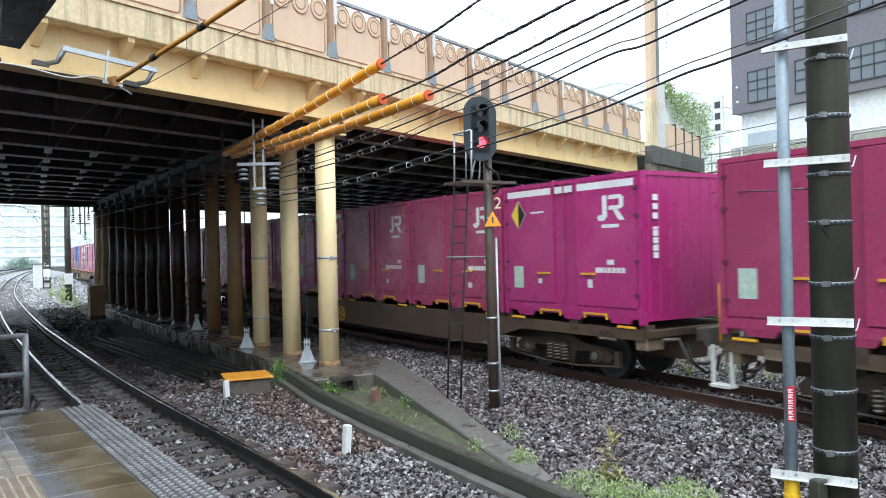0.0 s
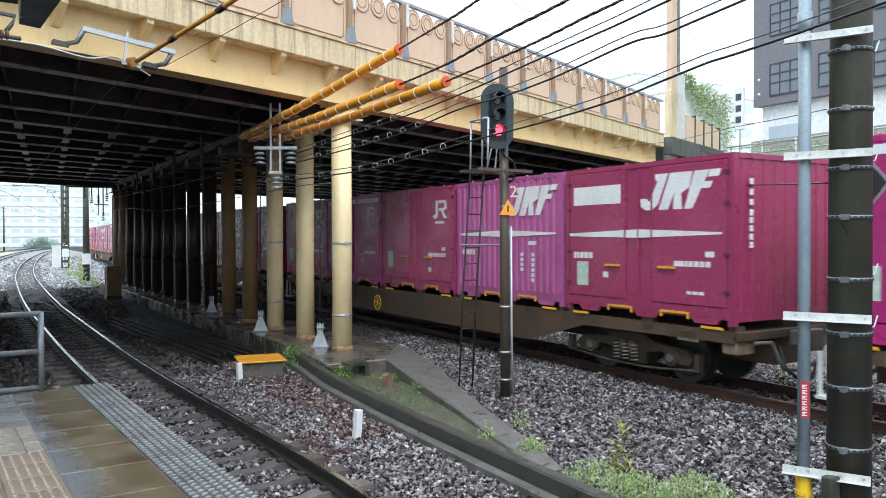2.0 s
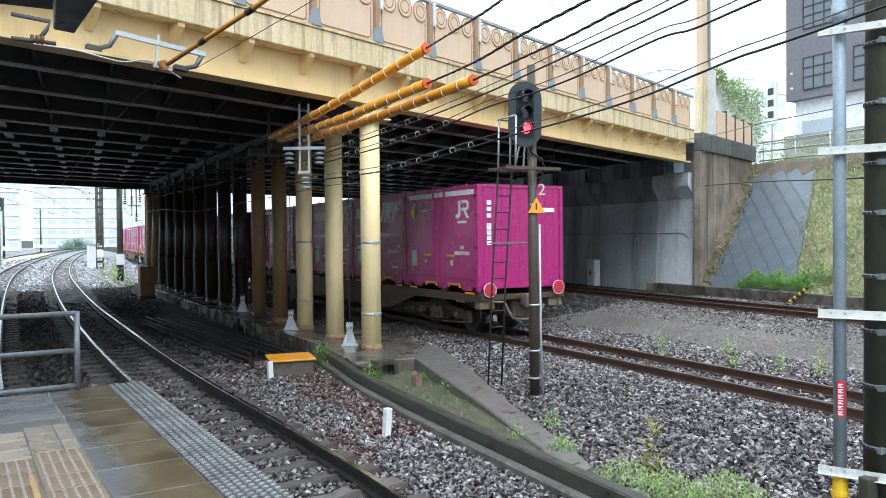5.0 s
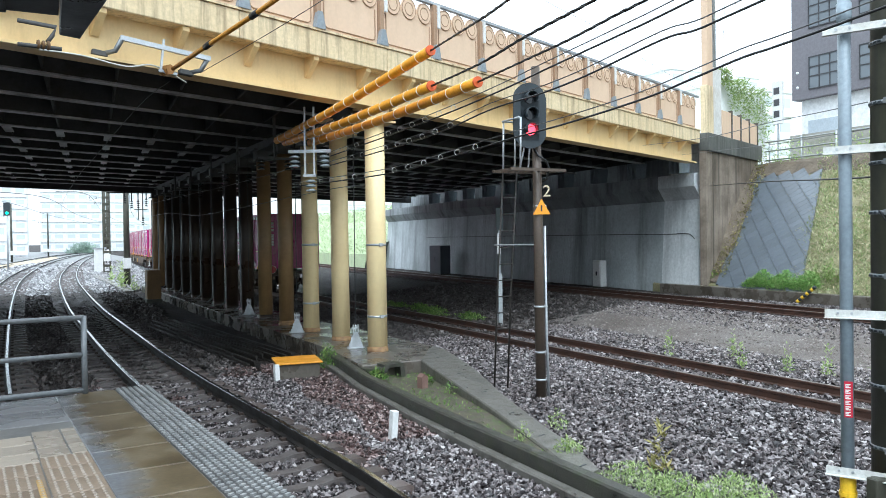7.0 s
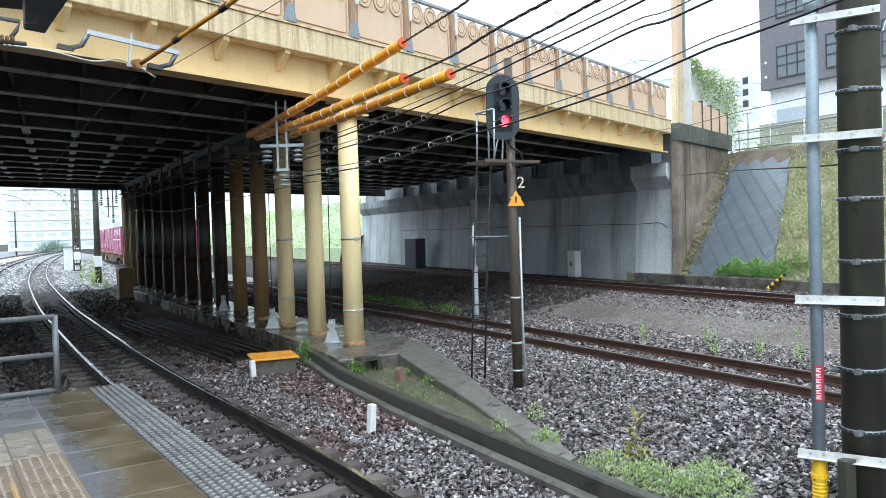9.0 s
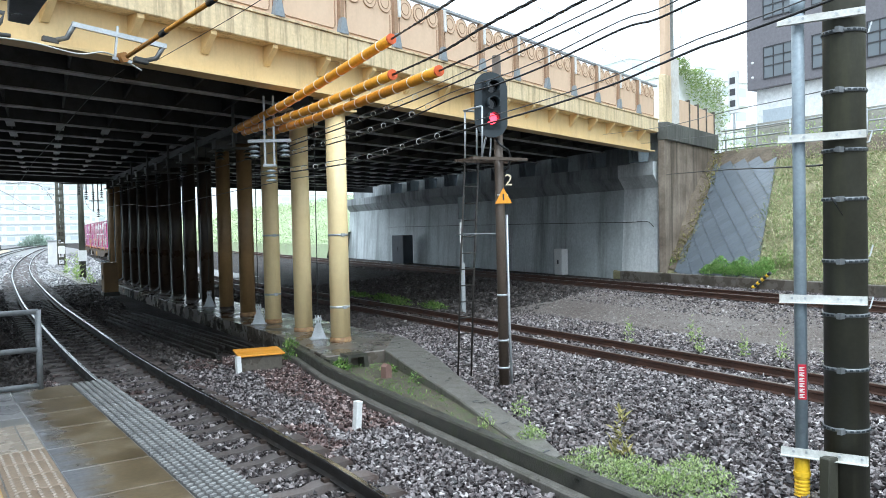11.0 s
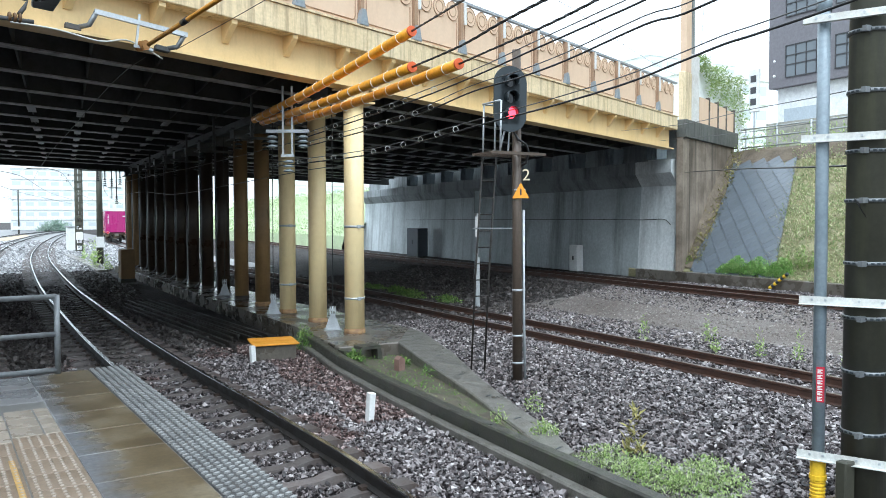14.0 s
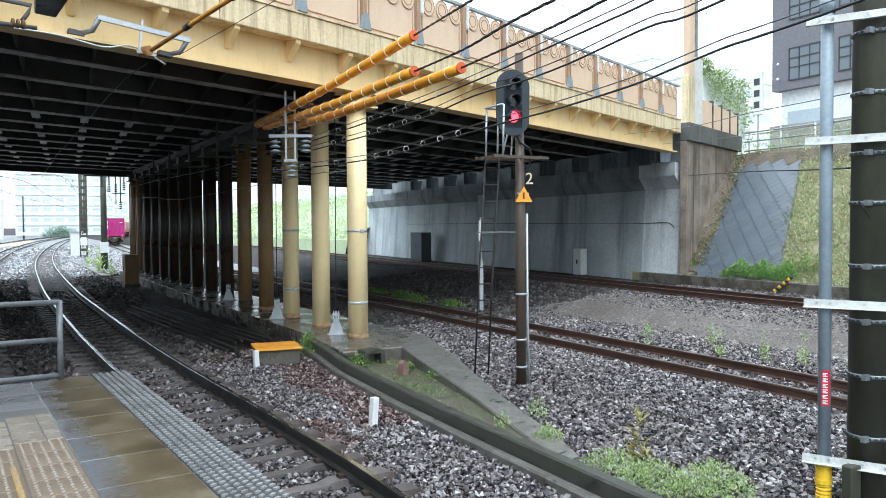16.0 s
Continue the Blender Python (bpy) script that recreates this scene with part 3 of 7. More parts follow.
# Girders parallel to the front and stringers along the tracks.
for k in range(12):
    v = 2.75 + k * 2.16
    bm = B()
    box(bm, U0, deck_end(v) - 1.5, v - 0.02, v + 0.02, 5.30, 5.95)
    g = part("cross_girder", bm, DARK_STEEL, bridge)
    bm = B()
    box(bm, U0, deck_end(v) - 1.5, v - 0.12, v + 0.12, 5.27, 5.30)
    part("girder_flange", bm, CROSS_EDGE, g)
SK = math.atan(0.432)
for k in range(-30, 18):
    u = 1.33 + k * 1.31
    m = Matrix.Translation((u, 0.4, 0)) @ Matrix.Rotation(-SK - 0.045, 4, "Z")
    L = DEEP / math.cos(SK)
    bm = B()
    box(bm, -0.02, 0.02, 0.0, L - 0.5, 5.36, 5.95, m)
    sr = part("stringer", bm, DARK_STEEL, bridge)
    # Plates coloured pale for light from the far opening.
    bm = B()
    for v in range(3, 12):
        y = 2.6 + v * 2.36
        if y < L - 2.2:
            box(bm, -0.10, 0.10, y + 0.45, y + 1.75, 5.325, 5.36, m)
    tagged(part("flange_plate", bm, GIRDER_EDGE, sr, "flange plates, painted pale for the light on them"), kind="stuff")
# Parapet panels, posts, discs and top rail.
U_POST = 6.66
PITCH = 1.69


def disc(bm, x, z, r, y, d, n=24):
    prism(bm, [(x + r * math.cos(2 * math.pi * k / n), z + r * math.sin(2 * math.pi * k / n)) for k in range(n)], d, Matrix.Translation((0, y, 0)))


bm = B()
prism(bm, [(0.09, 6.30), (PITCH - 0.09, 6.30), (PITCH - 0.09, 7.22), (0.09, 7.22)], 0.05, Matrix.Translation((0, 0.06, 0)))
PANEL_ME = mesh_of("parapet_panel", bm, PANEL)
bm = B()
for j in range(3):
    disc(bm, 0.37 + j * 0.497, 7.24, 0.225, 0.045, 0.045)
DISC_ME = mesh_of("round_ornament", bm, PANEL)
bm = B()
for j in range(3):
    for rr in (0.215, 0.13):
        ring(bm, (0.37 + j * 0.497, 0.045, 7.24), (0, 1, 0), rr, 0.011, 22, 5)
RING_ME = mesh_of("ornament_ring", bm, PANEL_POST)
bm = B()
path_tube(bm, [(0.16, 0.05, 7.0), (0.16, 0.05, 6.48), (0.18, 0.05, 6.41), (0.24, 0.05, 6.38), (PITCH - 0.24, 0.05, 6.38), (PITCH - 0.18, 0.05, 6.41), (PITCH - 0.16, 0.05, 6.48), (PITCH - 0.16, 0.05, 7.0)], 0.012, 6)
FRAME_ME = mesh_of("panel_bead", bm, PANEL_POST)
bm = B()
box(bm, -0.055, 0.055, 0.0, 0.12, 6.30, 7.5)
softened(bm, 0.008)
POST_ME = mesh_of("parapet_post", bm, PANEL_POST)
bm = B()
prism(bm, [(-0.13, 6.30), (0.13, 6.30), (0.05, 6.62), (-0.05, 6.62)], 0.10, Matrix.Translation((0, -0.05, 0)))
SHOE_ME = mesh_of("post_shoe", bm, surface("blue_grey_shoe", (0.24, 0.28, 0.32), (0.32, 0.35, 0.37), 0.5, 0.2, 3, 20, 0.1, (0.2, 0.14, 0.09), 0.6))
bm = B()
box(bm, 0.06, 0.13, -0.03, 0.01, 7.0, 7.5)
BAR_ME = mesh_of("lamp_strip", bm, WHITE)
for k in range(-13, 11):
    u = U_POST + k * PITCH
    if u + PITCH > U1 + 0.1:
        break
    pn = part("parapet_panel", PANEL_ME, None, bridge, "", Matrix.Translation((u, 0, 0)))
    part("round_ornament", DISC_ME, None, pn)
    part("ornament_ring", RING_ME, None, pn)
    part("panel_bead", FRAME_ME, None, pn)
    ps = part("parapet_post", POST_ME, None, bridge, "", Matrix.Translation((u, 0, 0)))
    part("post_shoe", SHOE_ME, None, ps, "blue-grey steel shoe at the foot of the post")
    part("lamp_strip", BAR_ME, None, ps, "white vertical strip")
bm = B()
box(bm, U0, U1, 0.02, 0.12, 7.50, 7.56)
part("top_rail", bm, GALV, bridge, "grey steel top rail")
bm = B()
box(bm, U0, U1, 7.0, 7.15, 6.25, 7.2)
part("median_barrier", bm, CONCRETE, bridge)

# Roof beam end over the platform.
bm = B()
outline = [(0.17, 10.17), (0.40, 10.27), (0.62, 8.2), (0.62, 6.8), (0.16, 6.8)]
lo, hi = [[bm.verts.new((x, y, z)) for x, y in outline] for z in (4.85, 5.10)]
bm.faces.new(lo[::-1])
bm.faces.new(hi)
for i in range(len(outline)):
    j = (i + 1) % len(outline)
    bm.faces.new((lo[i], lo[j], hi[j], hi[i]))
softened(bm, 0.012)
tagged(part("canopy_beam", bm, surface("dark_wet_grey_beam", (0.018, 0.021, 0.026), (0.04, 0.045, 0.055), 0.35, 0.2, 2, 20, 0.1)), "dark wet steel beam end of the platform roof", "beam", kind="structure")

# Edge of the platform roof over the platform end.
bm = B()
box(bm, -6.0, 0.155, 4.4, 9.35, 4.86, 5.08)
for x in (-5.2, -3.6, -2.0, -0.4):
    box(bm, x - 0.06, x + 0.06, 4.4, 9.3, 4.82, 4.86)
setting("platform_roof", softened(bm, 0.008), surface("dark_roof_soffit", (0.03, 0.033, 0.036), (0.06, 0.064, 0.068), 0.55, 0.1, 1.5, 20, 0.1), "dark steel edge of the platform roof", "roof")
# Feeder clamp under the deck edge.
fc = thing("feeder_clamp", "dark steel wire clamp with grimy brown rings on the bridge girder", "wire clamp", pose(0.0, 11.66, 0))
bm = B()
path_tube(bm, [(-0.3, 0.0, 5.36), (0.16, 0.06, 5.33), (0.11, 0.02, 5.2), (0.05, -0.02, 5.1)], 0.03, 8)
part("bracket", bm, DARK_STEEL, fc)
bm = B()
tube(bm, (-0.3, -0.1, 5.02), (0.22, 0.02, 5.03), 0.028, None, 10)
part("wire_grip", bm, DARK_STEEL, fc)
bm = B()
for k in range(3):
    ring(bm, (-0.06 + k * 0.06, -0.05 + k * 0.012, 5.05), (1, 0.2, 0), 0.045, 0.02, 16, 6)
part("sleeve_ring", bm, surface("grimy_brown_rubber", (0.16, 0.085, 0.03), (0.10, 0.055, 0.025), 0.5, 0, 4, 30, 0.1), fc, "grimy brown insulating rings")

# ---- column row with its concrete island ----
bm = B()
box(bm, -0.24, 0.24, -0.24, 0.24, 4.72, 5.08)
for z in (4.72, 5.04):
    box(bm, -0.34, 0.34, -0.34, 0.34, z, z + 0.035)
CAP_ME = mesh_of("cap", bm, STEEL_YELLOW)
# Dark copies of cap, shaft and collar for the shaded columns.
CAP_SHADED = CAP_ME.copy()
CAP_SHADED.materials[0] = DARK_STEEL
bm = B()
tube(bm, (0, 0, 0.0), (0, 0, 4.74), 0.205, 0.205, 28)
SHAFT_ME = mesh_of("shaft", bm, COLUMN)
SHADED_SHAFT_ME = SHAFT_ME.copy()
SHADED_SHAFT_ME.materials[0] = SOOT_SHADE_COLUMN
DIM_SHAFT_ME = SHAFT_ME.copy()
DIM_SHAFT_ME.materials[0] = DIM_COLUMN
bm = B()
tube(bm, (0, 0, -0.03), (0, 0, 0.09), 0.226, 0.220, 28)
tube(bm, (0, 0, 0.09), (0, 0, 0.12), 0.220, 0.207, 28, False)
BASE_ME = mesh_of("base_collar", bm, RUSTY)
BASE_SHADED = BASE_ME.copy()
BASE_SHADED.materials[0] = SOOT_SHADE_COLUMN
bm = B()
for z in (0.72, 2.2):
    tube(bm, (0, 0, z), (0, 0, z + 0.045), 0.213, None, 24)
    box(bm, -0.02, 0.05, -0.245, -0.2, z - 0.01, z + 0.055)
STRAP_ME = mesh_of("strap", bm, GALV)
COLS = [14.82 + 2.06 * k for k in range(15)]
for k, y in enumerate(COLS):
    x = 6.065 - 0.0305 * (y - 14.8)
    c = thing("bridge_column", "cream-yellow round steel bridge column with rusty foot" if k < 5 else "yellow-brown round bridge column, darkened for grime and shade", "column", pose(x, y, 0.04), "columns under the bridge")
    # Paint darkens inwards for soot and shade, lighter again at the lit end.
    part("shaft", SHAFT_ME if k < 3 else DIM_SHAFT_ME if k < 5 or k > 12 else SHADED_SHAFT_ME, None, c)
    part("base_collar", BASE_ME if k < 4 else BASE_SHADED, None, c, "rust-stained base collar" if k < 4 else "")
    part("cap", CAP_ME if k < 2 else CAP_SHADED, None, c)
    if k in (0, 2):
        part("strap", STRAP_ME, None, c, "galvanised strap")
    if k > 4:
        bm = B()
        path_tube(bm, [(-0.24, -0.1, 4.6), (-0.24, -0.1, 0.5), (-0.27, -0.14, 0.25), (-0.5, -0.35, 0.12)], 0.028, 8)
        part("drain_pipe", bm, GALV_DARK, c, "thin drain pipe down the column")
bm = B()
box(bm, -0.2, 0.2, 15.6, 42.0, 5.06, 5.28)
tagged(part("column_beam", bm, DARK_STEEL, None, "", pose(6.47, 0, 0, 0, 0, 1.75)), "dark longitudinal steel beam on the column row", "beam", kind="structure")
# Island: a long raised concrete footing that the columns stand on.
bm = B()
isl = [(5.08, 13.2), (6.31, 13.22), (7.35, 14.9), (7.2, 17.0), (6.8, 22), (6.1, 44.2), (4.45, 44.2), (5.05, 22), (5.28, 16.0)]
lo = [bm.verts.new((x, y, -0.4)) for x, y in isl]
hi = [bm.verts.new((x, y, 0.06)) for x, y in isl]
bm.faces.new(hi)
for i in range(len(isl)):
    j = (i + 1) % len(isl)
    bm.faces.new((lo[i], lo[j], hi[j], hi[i]))
softened(bm, 0.02)
setting("column_footing", bm, CONCRETE, "wet raised concrete footing under the columns", "footing")


def ribbon(name, left, right, z0, z1, material, label, category):
    """A kerb or path between two plan lines, from z0 up to z1."""
    bm = B()
    rows = []
    for (xa, ya), (xb, yb) in zip(left, right):
        zz = z1(ya) if callable(z1) else z1
        rows.append([(xa, ya, z0), (xa, ya, zz - 0.02), (xa + 0.02, ya, zz), (xb - 0.02, yb, zz), (xb, yb, zz - 0.02), (xb, yb, z0)])
    sheet(bm, rows)
    for row in (rows[0], rows[-1]):
        bm.faces.new([bm.verts.new(p) for p in row])
    return setting(name, bm, material, label, category)


KERB_L = [(4.85, -30.0), (4.65, -1.0), (4.64, 3.0), (4.63, 5.3), (4.64, 7.0), (4.65, 8.3), (4.68, 10.0), (4.79, 12.4), (5.03, 14.3), (5.16, 16.0)]
ribbon("kerb_wall", KERB_L, [(x + 0.16, y + 0.03) for x, y in KERB_L], -0.4, 0.03, CONCRETE_DARK, "dark mossy concrete kerb wall beside the track", "kerb")
ribbon("kerb_foot", [(x - 0.13, y) for x, y in KERB_L], [(x - 0.003, y) for x, y in KERB_L], -0.4, -0.13, PATH_CONC, "pale concrete strip at the foot of the kerb wall", "kerb")
SR = [(5.18, 6.48), (5.5, 7.34), (5.66, 8.16), (6.17, 10.0), (6.84, 12.06), (7.36, 14.2), (7.42, 14.9)]
SL = [(4.90, 6.37), (4.96, 6.84), (5.18, 7.8), (5.52, 9.27), (5.88, 11.1), (6.30, 13.2), (6.42, 13.7)]
ribbon("sloping_path", SL, SR, -0.4, lambda y: -0.10 + 0.15 * min(1, max(0, (y - 6.4) / 6.8)), PATH_CONC, "narrow wet concrete cable-duct path running down from the footing", "path")
for k in range(8):
    u = (k + 0.5) / 8
    i = min(int(u * 6), 5)
    v = u * 6 - i
    a_ = Vector(SL[i]).lerp(Vector(SL[i + 1]), v)
    b_ = Vector(SR[i]).lerp(Vector(SR[i + 1]), v)
    mid = a_.lerp(b_, 0.45)
    bm = B()
    box(bm, -0.06, 0.06, -0.012, 0.012, -0.02, 0.0025)
    tagged(part("duct_lid_slot", bm, BLACK, None, "", pose(mid.x, mid.y, -0.10 + 0.15 * min(1, max(0, (a_.y - 6.4) / 6.8)), 0, 0, 20)), "dark lifting slot in the duct path", "slot", "duct lid slots", "structure")
bm = B()
sheet(bm, [[(4.75, 6.0, -0.16), (5.0, 6.2, -0.14)], [(4.78, 7.6, -0.12), (5.2, 7.6, -0.10)], [(4.8, 9.5, -0.13), (5.62, 9.5, -0.12)], [(4.85, 11.5, -0.16), (6.0, 11.6, -0.16)], [(5.0, 13.25, -0.18), (6.4, 13.25, -0.18)]])
setting("verge", bm, EARTH, "muddy grassy verge between kerb wall and path", "verge")
# Small duct box and stake on the verge.
db = thing("duct_box", "small dark concrete duct opening beside the footing", "duct", pose(5.62, 12.95, -0.18, 0, 0, 5))
bm = B()
prism(bm, [(-0.22, 0), (-0.2, 0.26), (0.2, 0.26), (0.24, 0), (0.15, 0), (0.13, 0.2), (-0.13, 0.2), (-0.15, 0)], 0.3)
part("housing", bm, CONCRETE_DARK, db)
bm = B()
box(bm, -0.55, -0.2, 0.02, 0.28, 0.14, 0.21)
part("lid", bm, CONCRETE_DARK, db)
bm = B()
box(bm, -0.065, 0.065, -0.065, 0.065, -0.1, 0.19)
prism(bm, [(-0.065, 0.19), (0.065, 0.19), (0, 0.24)], 0.13, Matrix.Translation((0, -0.065, 0)))
tagged(part("boundary_stake", bm, surface("reddish_stake", (0.16, 0.09, 0.075), (0.24, 0.15, 0.12), 0.7, 0, 6, 40, 0.3), None, "", pose(5.62, 11.75, -0.16, 0, 0, 15)), "short reddish concrete boundary stake", "stake")

WALL_PALE = surface("pale_pillar_render", (0.62, 0.60, 0.57), (0.70, 0.68, 0.65), 0.7, 0, 0.8, 12, 0.1, (0.4, 0.34, 0.27), 0.5)

# ---- abutment, wing wall, embankment ----
WALL = [(22.58, 23.9), (22.75, 26), (23.3, 36), (24.2, 50), (24.8, 58)]
bm = B()
rows = []
for x, y in WALL:
    rows.append([(x - 0.25, y, -0.3), (x, y, 3.75), (x + 0.7, y, 3.75), (x + 0.7, y, -0.3)])
sheet(bm, rows)
for row in (rows[0], rows[-1]):
    bm.faces.new([bm.verts.new(p) for p in row])
setting("wall_abutment", bm, WALL_CONC, "tall water-stained grey concrete bridge abutment wall", "wall")
bm = B()
rows = [[(x, y, 3.752), (x - 0.35, y, 4.25), (x - 0.35, y, 4.75), (x + 0.35, y, 4.8), (x + 0.4, y, 6.3), (x + 0.7, y, 6.3), (x + 0.7, y, 3.752)] for x, y in WALL]
sheet(bm, rows)
for row in (rows[0], rows[-1]):
    bm.faces.new([bm.verts.new(p) for p in row])
setting("wall_abutment_top", bm, WALL_SOOT_SHADE, "bearing ledge on top of the abutment wall, darkened for soot and shade", "wall")
END = [(22.52, 21.86), (22.57, 23.89)]
bm = B()
rows = []
for x, y in END:
    rows.append([(x - 0.25, y, -0.3), (x, y, 3.75), (x - 0.35, y, 4.25), (x - 0.35, y, 4.75), (x + 0.35, y, 4.8), (x + 0.4, y, 6.3), (x + 0.5, y, 6.3), (x + 0.5, y, -0.3)])
sheet(bm, rows)
for row in (rows[0], rows[-1]):
    bm.faces.new([bm.verts.new(p) for p in row])
setting("wall_abutment_end", bm, WALL_CLEAN_LIT, "pale concrete end panel of the abutment, cleaner and lightened for sky light", "wall")
for k, y in enumerate((24.0, 28.5, 33.5, 39.0, 45.0)):
    bm = B()
    x = smooth([(b, a) for a, b in WALL], y)
    box(bm, -0.02, 0.02, -0.03, 0.03, -0.2, 3.7, pose(x - 0.125, y, 0, 0, 3.5, 0))
    tagged(part("expansion_joint", bm, CONCRETE_DARK), "dark vertical joint in the abutment wall", "joint", "wall joints", "structure")
WING = Matrix.Translation((22.40, 21.42, 0)) @ Matrix.Rotation(SK, 4, "Z")
bm = B()
box(bm, -0.12, 6.1, 0.0, 0.26, -0.3, 5.55)
box(bm, 0.55, 0.60, -0.012, 0.0, -0.3, 5.55)
box(bm, 2.35, 2.40, -0.012, 0.0, -0.3, 5.55)
setting("wall_wing", bm, WING_CONC, "rain-stained dark concrete wing wall beside the abutment", "wall", WING)
bm = B()
box(bm, -0.10, 6.3, -0.12, 0.30, 5.555, 6.24)
setting("wall_wing_cap", softened(bm, 0.02), surface("mossy_grey_cap", (0.06, 0.062, 0.056), (0.16, 0.16, 0.145), 0.75, 0, 0.9, 12, 0.25, (0.03, 0.032, 0.026), 0.9, (2.6, 2.6, 0.3)), "dark mossy concrete coping on the wing wall", "coping", WING)
# Parapet past the bridge end, pillar and lamp post.
ep = thing("approach_parapet", "beige approach parapet with pale posts behind the wing wall", "parapet", WING, kind="structure")
for k in range(4):
    bm = B()
    box(bm, 2.0 + k * 1.1, 3.0 + k * 1.1, 0.1, 0.2, 6.245, 7.35 - 0.05 * k)
    part("parapet_panel", bm, PANEL, ep)
    bm = B()
    box(bm, 3.02 + k * 1.1, 3.09 + k * 1.1, 0.06, 0.24, 6.245, 7.45 - 0.05 * k)
    part("parapet_post", bm, CONCRETE, ep)
pil = thing("bridge_end_pillar", "tall salmon and pale concrete pillar at the bridge end", "pillar", WING)
bm = B()
box(bm, 0.1, 0.75, 0.0, 0.28, 6.245, 8.1)
part("plinth", softened(bm, 0.02), BAND, pil)
bm = B()
box(bm, 0.2, 0.78, 0.03, 0.26, 8.1, 13.2)
part("shaft", softened(bm, 0.02), PANEL, pil)
bm = B()
box(bm, 0.76, 1.75, 0.05, 0.28, 6.245, 8.9)
part("side_block", softened(bm, 0.02), WALL_PALE, pil)
lp = thing("street_lamp", "grey steel lamp post on the bridge approach", "street lamp", WING)
bm = B()
path_tube(bm, [(1.95, 0.42, 6.2), (1.95, 0.42, 12.6), (1.6, 0.3, 12.9), (-0.2, -0.3, 13.0)], 0.09, 10)
part("post", bm, GALV, lp)
bm = B()
box(bm, -0.9, -0.1, -0.55, -0.25, 12.95, 13.1)
part("lamp_head", softened(bm, 0.03), GALV, lp)

# Embankment slope with block facing, grass and railing.
GRASS_SOIL = surface("dry_grassy_soil", (0.22, 0.20, 0.11), (0.36, 0.33, 0.19), 0.9, 0, 1.2, 14, 0.8, (0.10, 0.13, 0.04), 0.8, depth=0.08)
FOOT, RISE = 22.35, 0.93


def slope_z(x):
    return 0.35 + RISE * (x - FOOT)


bm = B()
rows = []
for y in (-60, -20, 0, 8, 14, 18, 21.4, 22.6, 23.6, 24.4):
    rows.append([(FOOT, y, -0.3), (FOOT, y, 0.35), (FOOT + 2.2, y, slope_z(FOOT + 2.2)), (FOOT + 4.4, y, slope_z(FOOT + 4.4)), (FOOT + 5.5, y, 5.35), (FOOT + 9, y, 5.5), (FOOT + 200, y, 5.6)])
sheet(bm, rows)
setting("embankment", bm, GRASS_SOIL, "grassy railway embankment slope", "embankment")
bm = B()
sheet(bm, [[(FOOT + 0.05, y, -0.3), (FOOT + 0.4, y, 1.2), (FOOT + 5.5, y, 4.0), (FOOT + 9.5, y, 5.6), (FOOT + 150, y, 5.8)] for y in (57.5, 75, 110, 180, 300)])
# Haze and overexposure are mixed into this pale green.
setting("far_embankment", bm, surface("haze_paled_grass_slope", (0.38, 0.46, 0.26), (0.5, 0.55, 0.36), 0.9, 0, 0.8, 8, 0.8, (0.28, 0.28, 0.2), 0.6, depth=0.08), "bright green grassy embankment beyond the bridge", "embankment")
st = thing("embankment_stairs", "pale concrete stairs up the far grassy embankment", "stairs", pose(FOOT + 0.9, 62, 0, 0, 0, 0), kind="structure")
for k in range(18):
    bm = B()
    box(bm, k * 0.33, k * 0.33 + 0.34, -0.8, 0.8, 0.2 + k * 0.18, 1.35 + k * 0.185)
    part("step", bm, WALL_CONC, st)
# Kerb at the slope's foot.
ribbon("slope_kerb", [(21.6, -30), (21.75, 8), (21.85, 15), (21.95, 20), (22.0, 23.6)], [(21.95, -30), (22.1, 8), (22.2, 15), (22.3, 20), (22.25, 23.6)], -0.3, 0.42, CONCRETE, "low mossy concrete kerb along the embankment foot", "kerb")
# Block facing: courses of dark slabs up the slope.
facing = thing("slope_facing", "dark grey concrete block facing on the embankment", "slope facing", kind="structure")
bm = B()
box(bm, -0.257, 0.257, -0.149, 0.149, 0.0, 0.05)
softened(bm, 0.005)
for u in (-0.225, 0.20):
    box(bm, u, u + 0.026, -0.10, 0.06, 0.048, 0.062)
BLOCK_ME = mesh_of("block", bm, SLAB)
tilt = math.degrees(math.atan(RISE))
# The courses run down the slope at a slant; a ragged upper and side edge, the wing wall on the other side.
DIAG = radians(-45)
EDGES = [((23.0, 17.7), (0.56, -1.0)), ((23.0, 21.32), (-0.432, 1.0))]
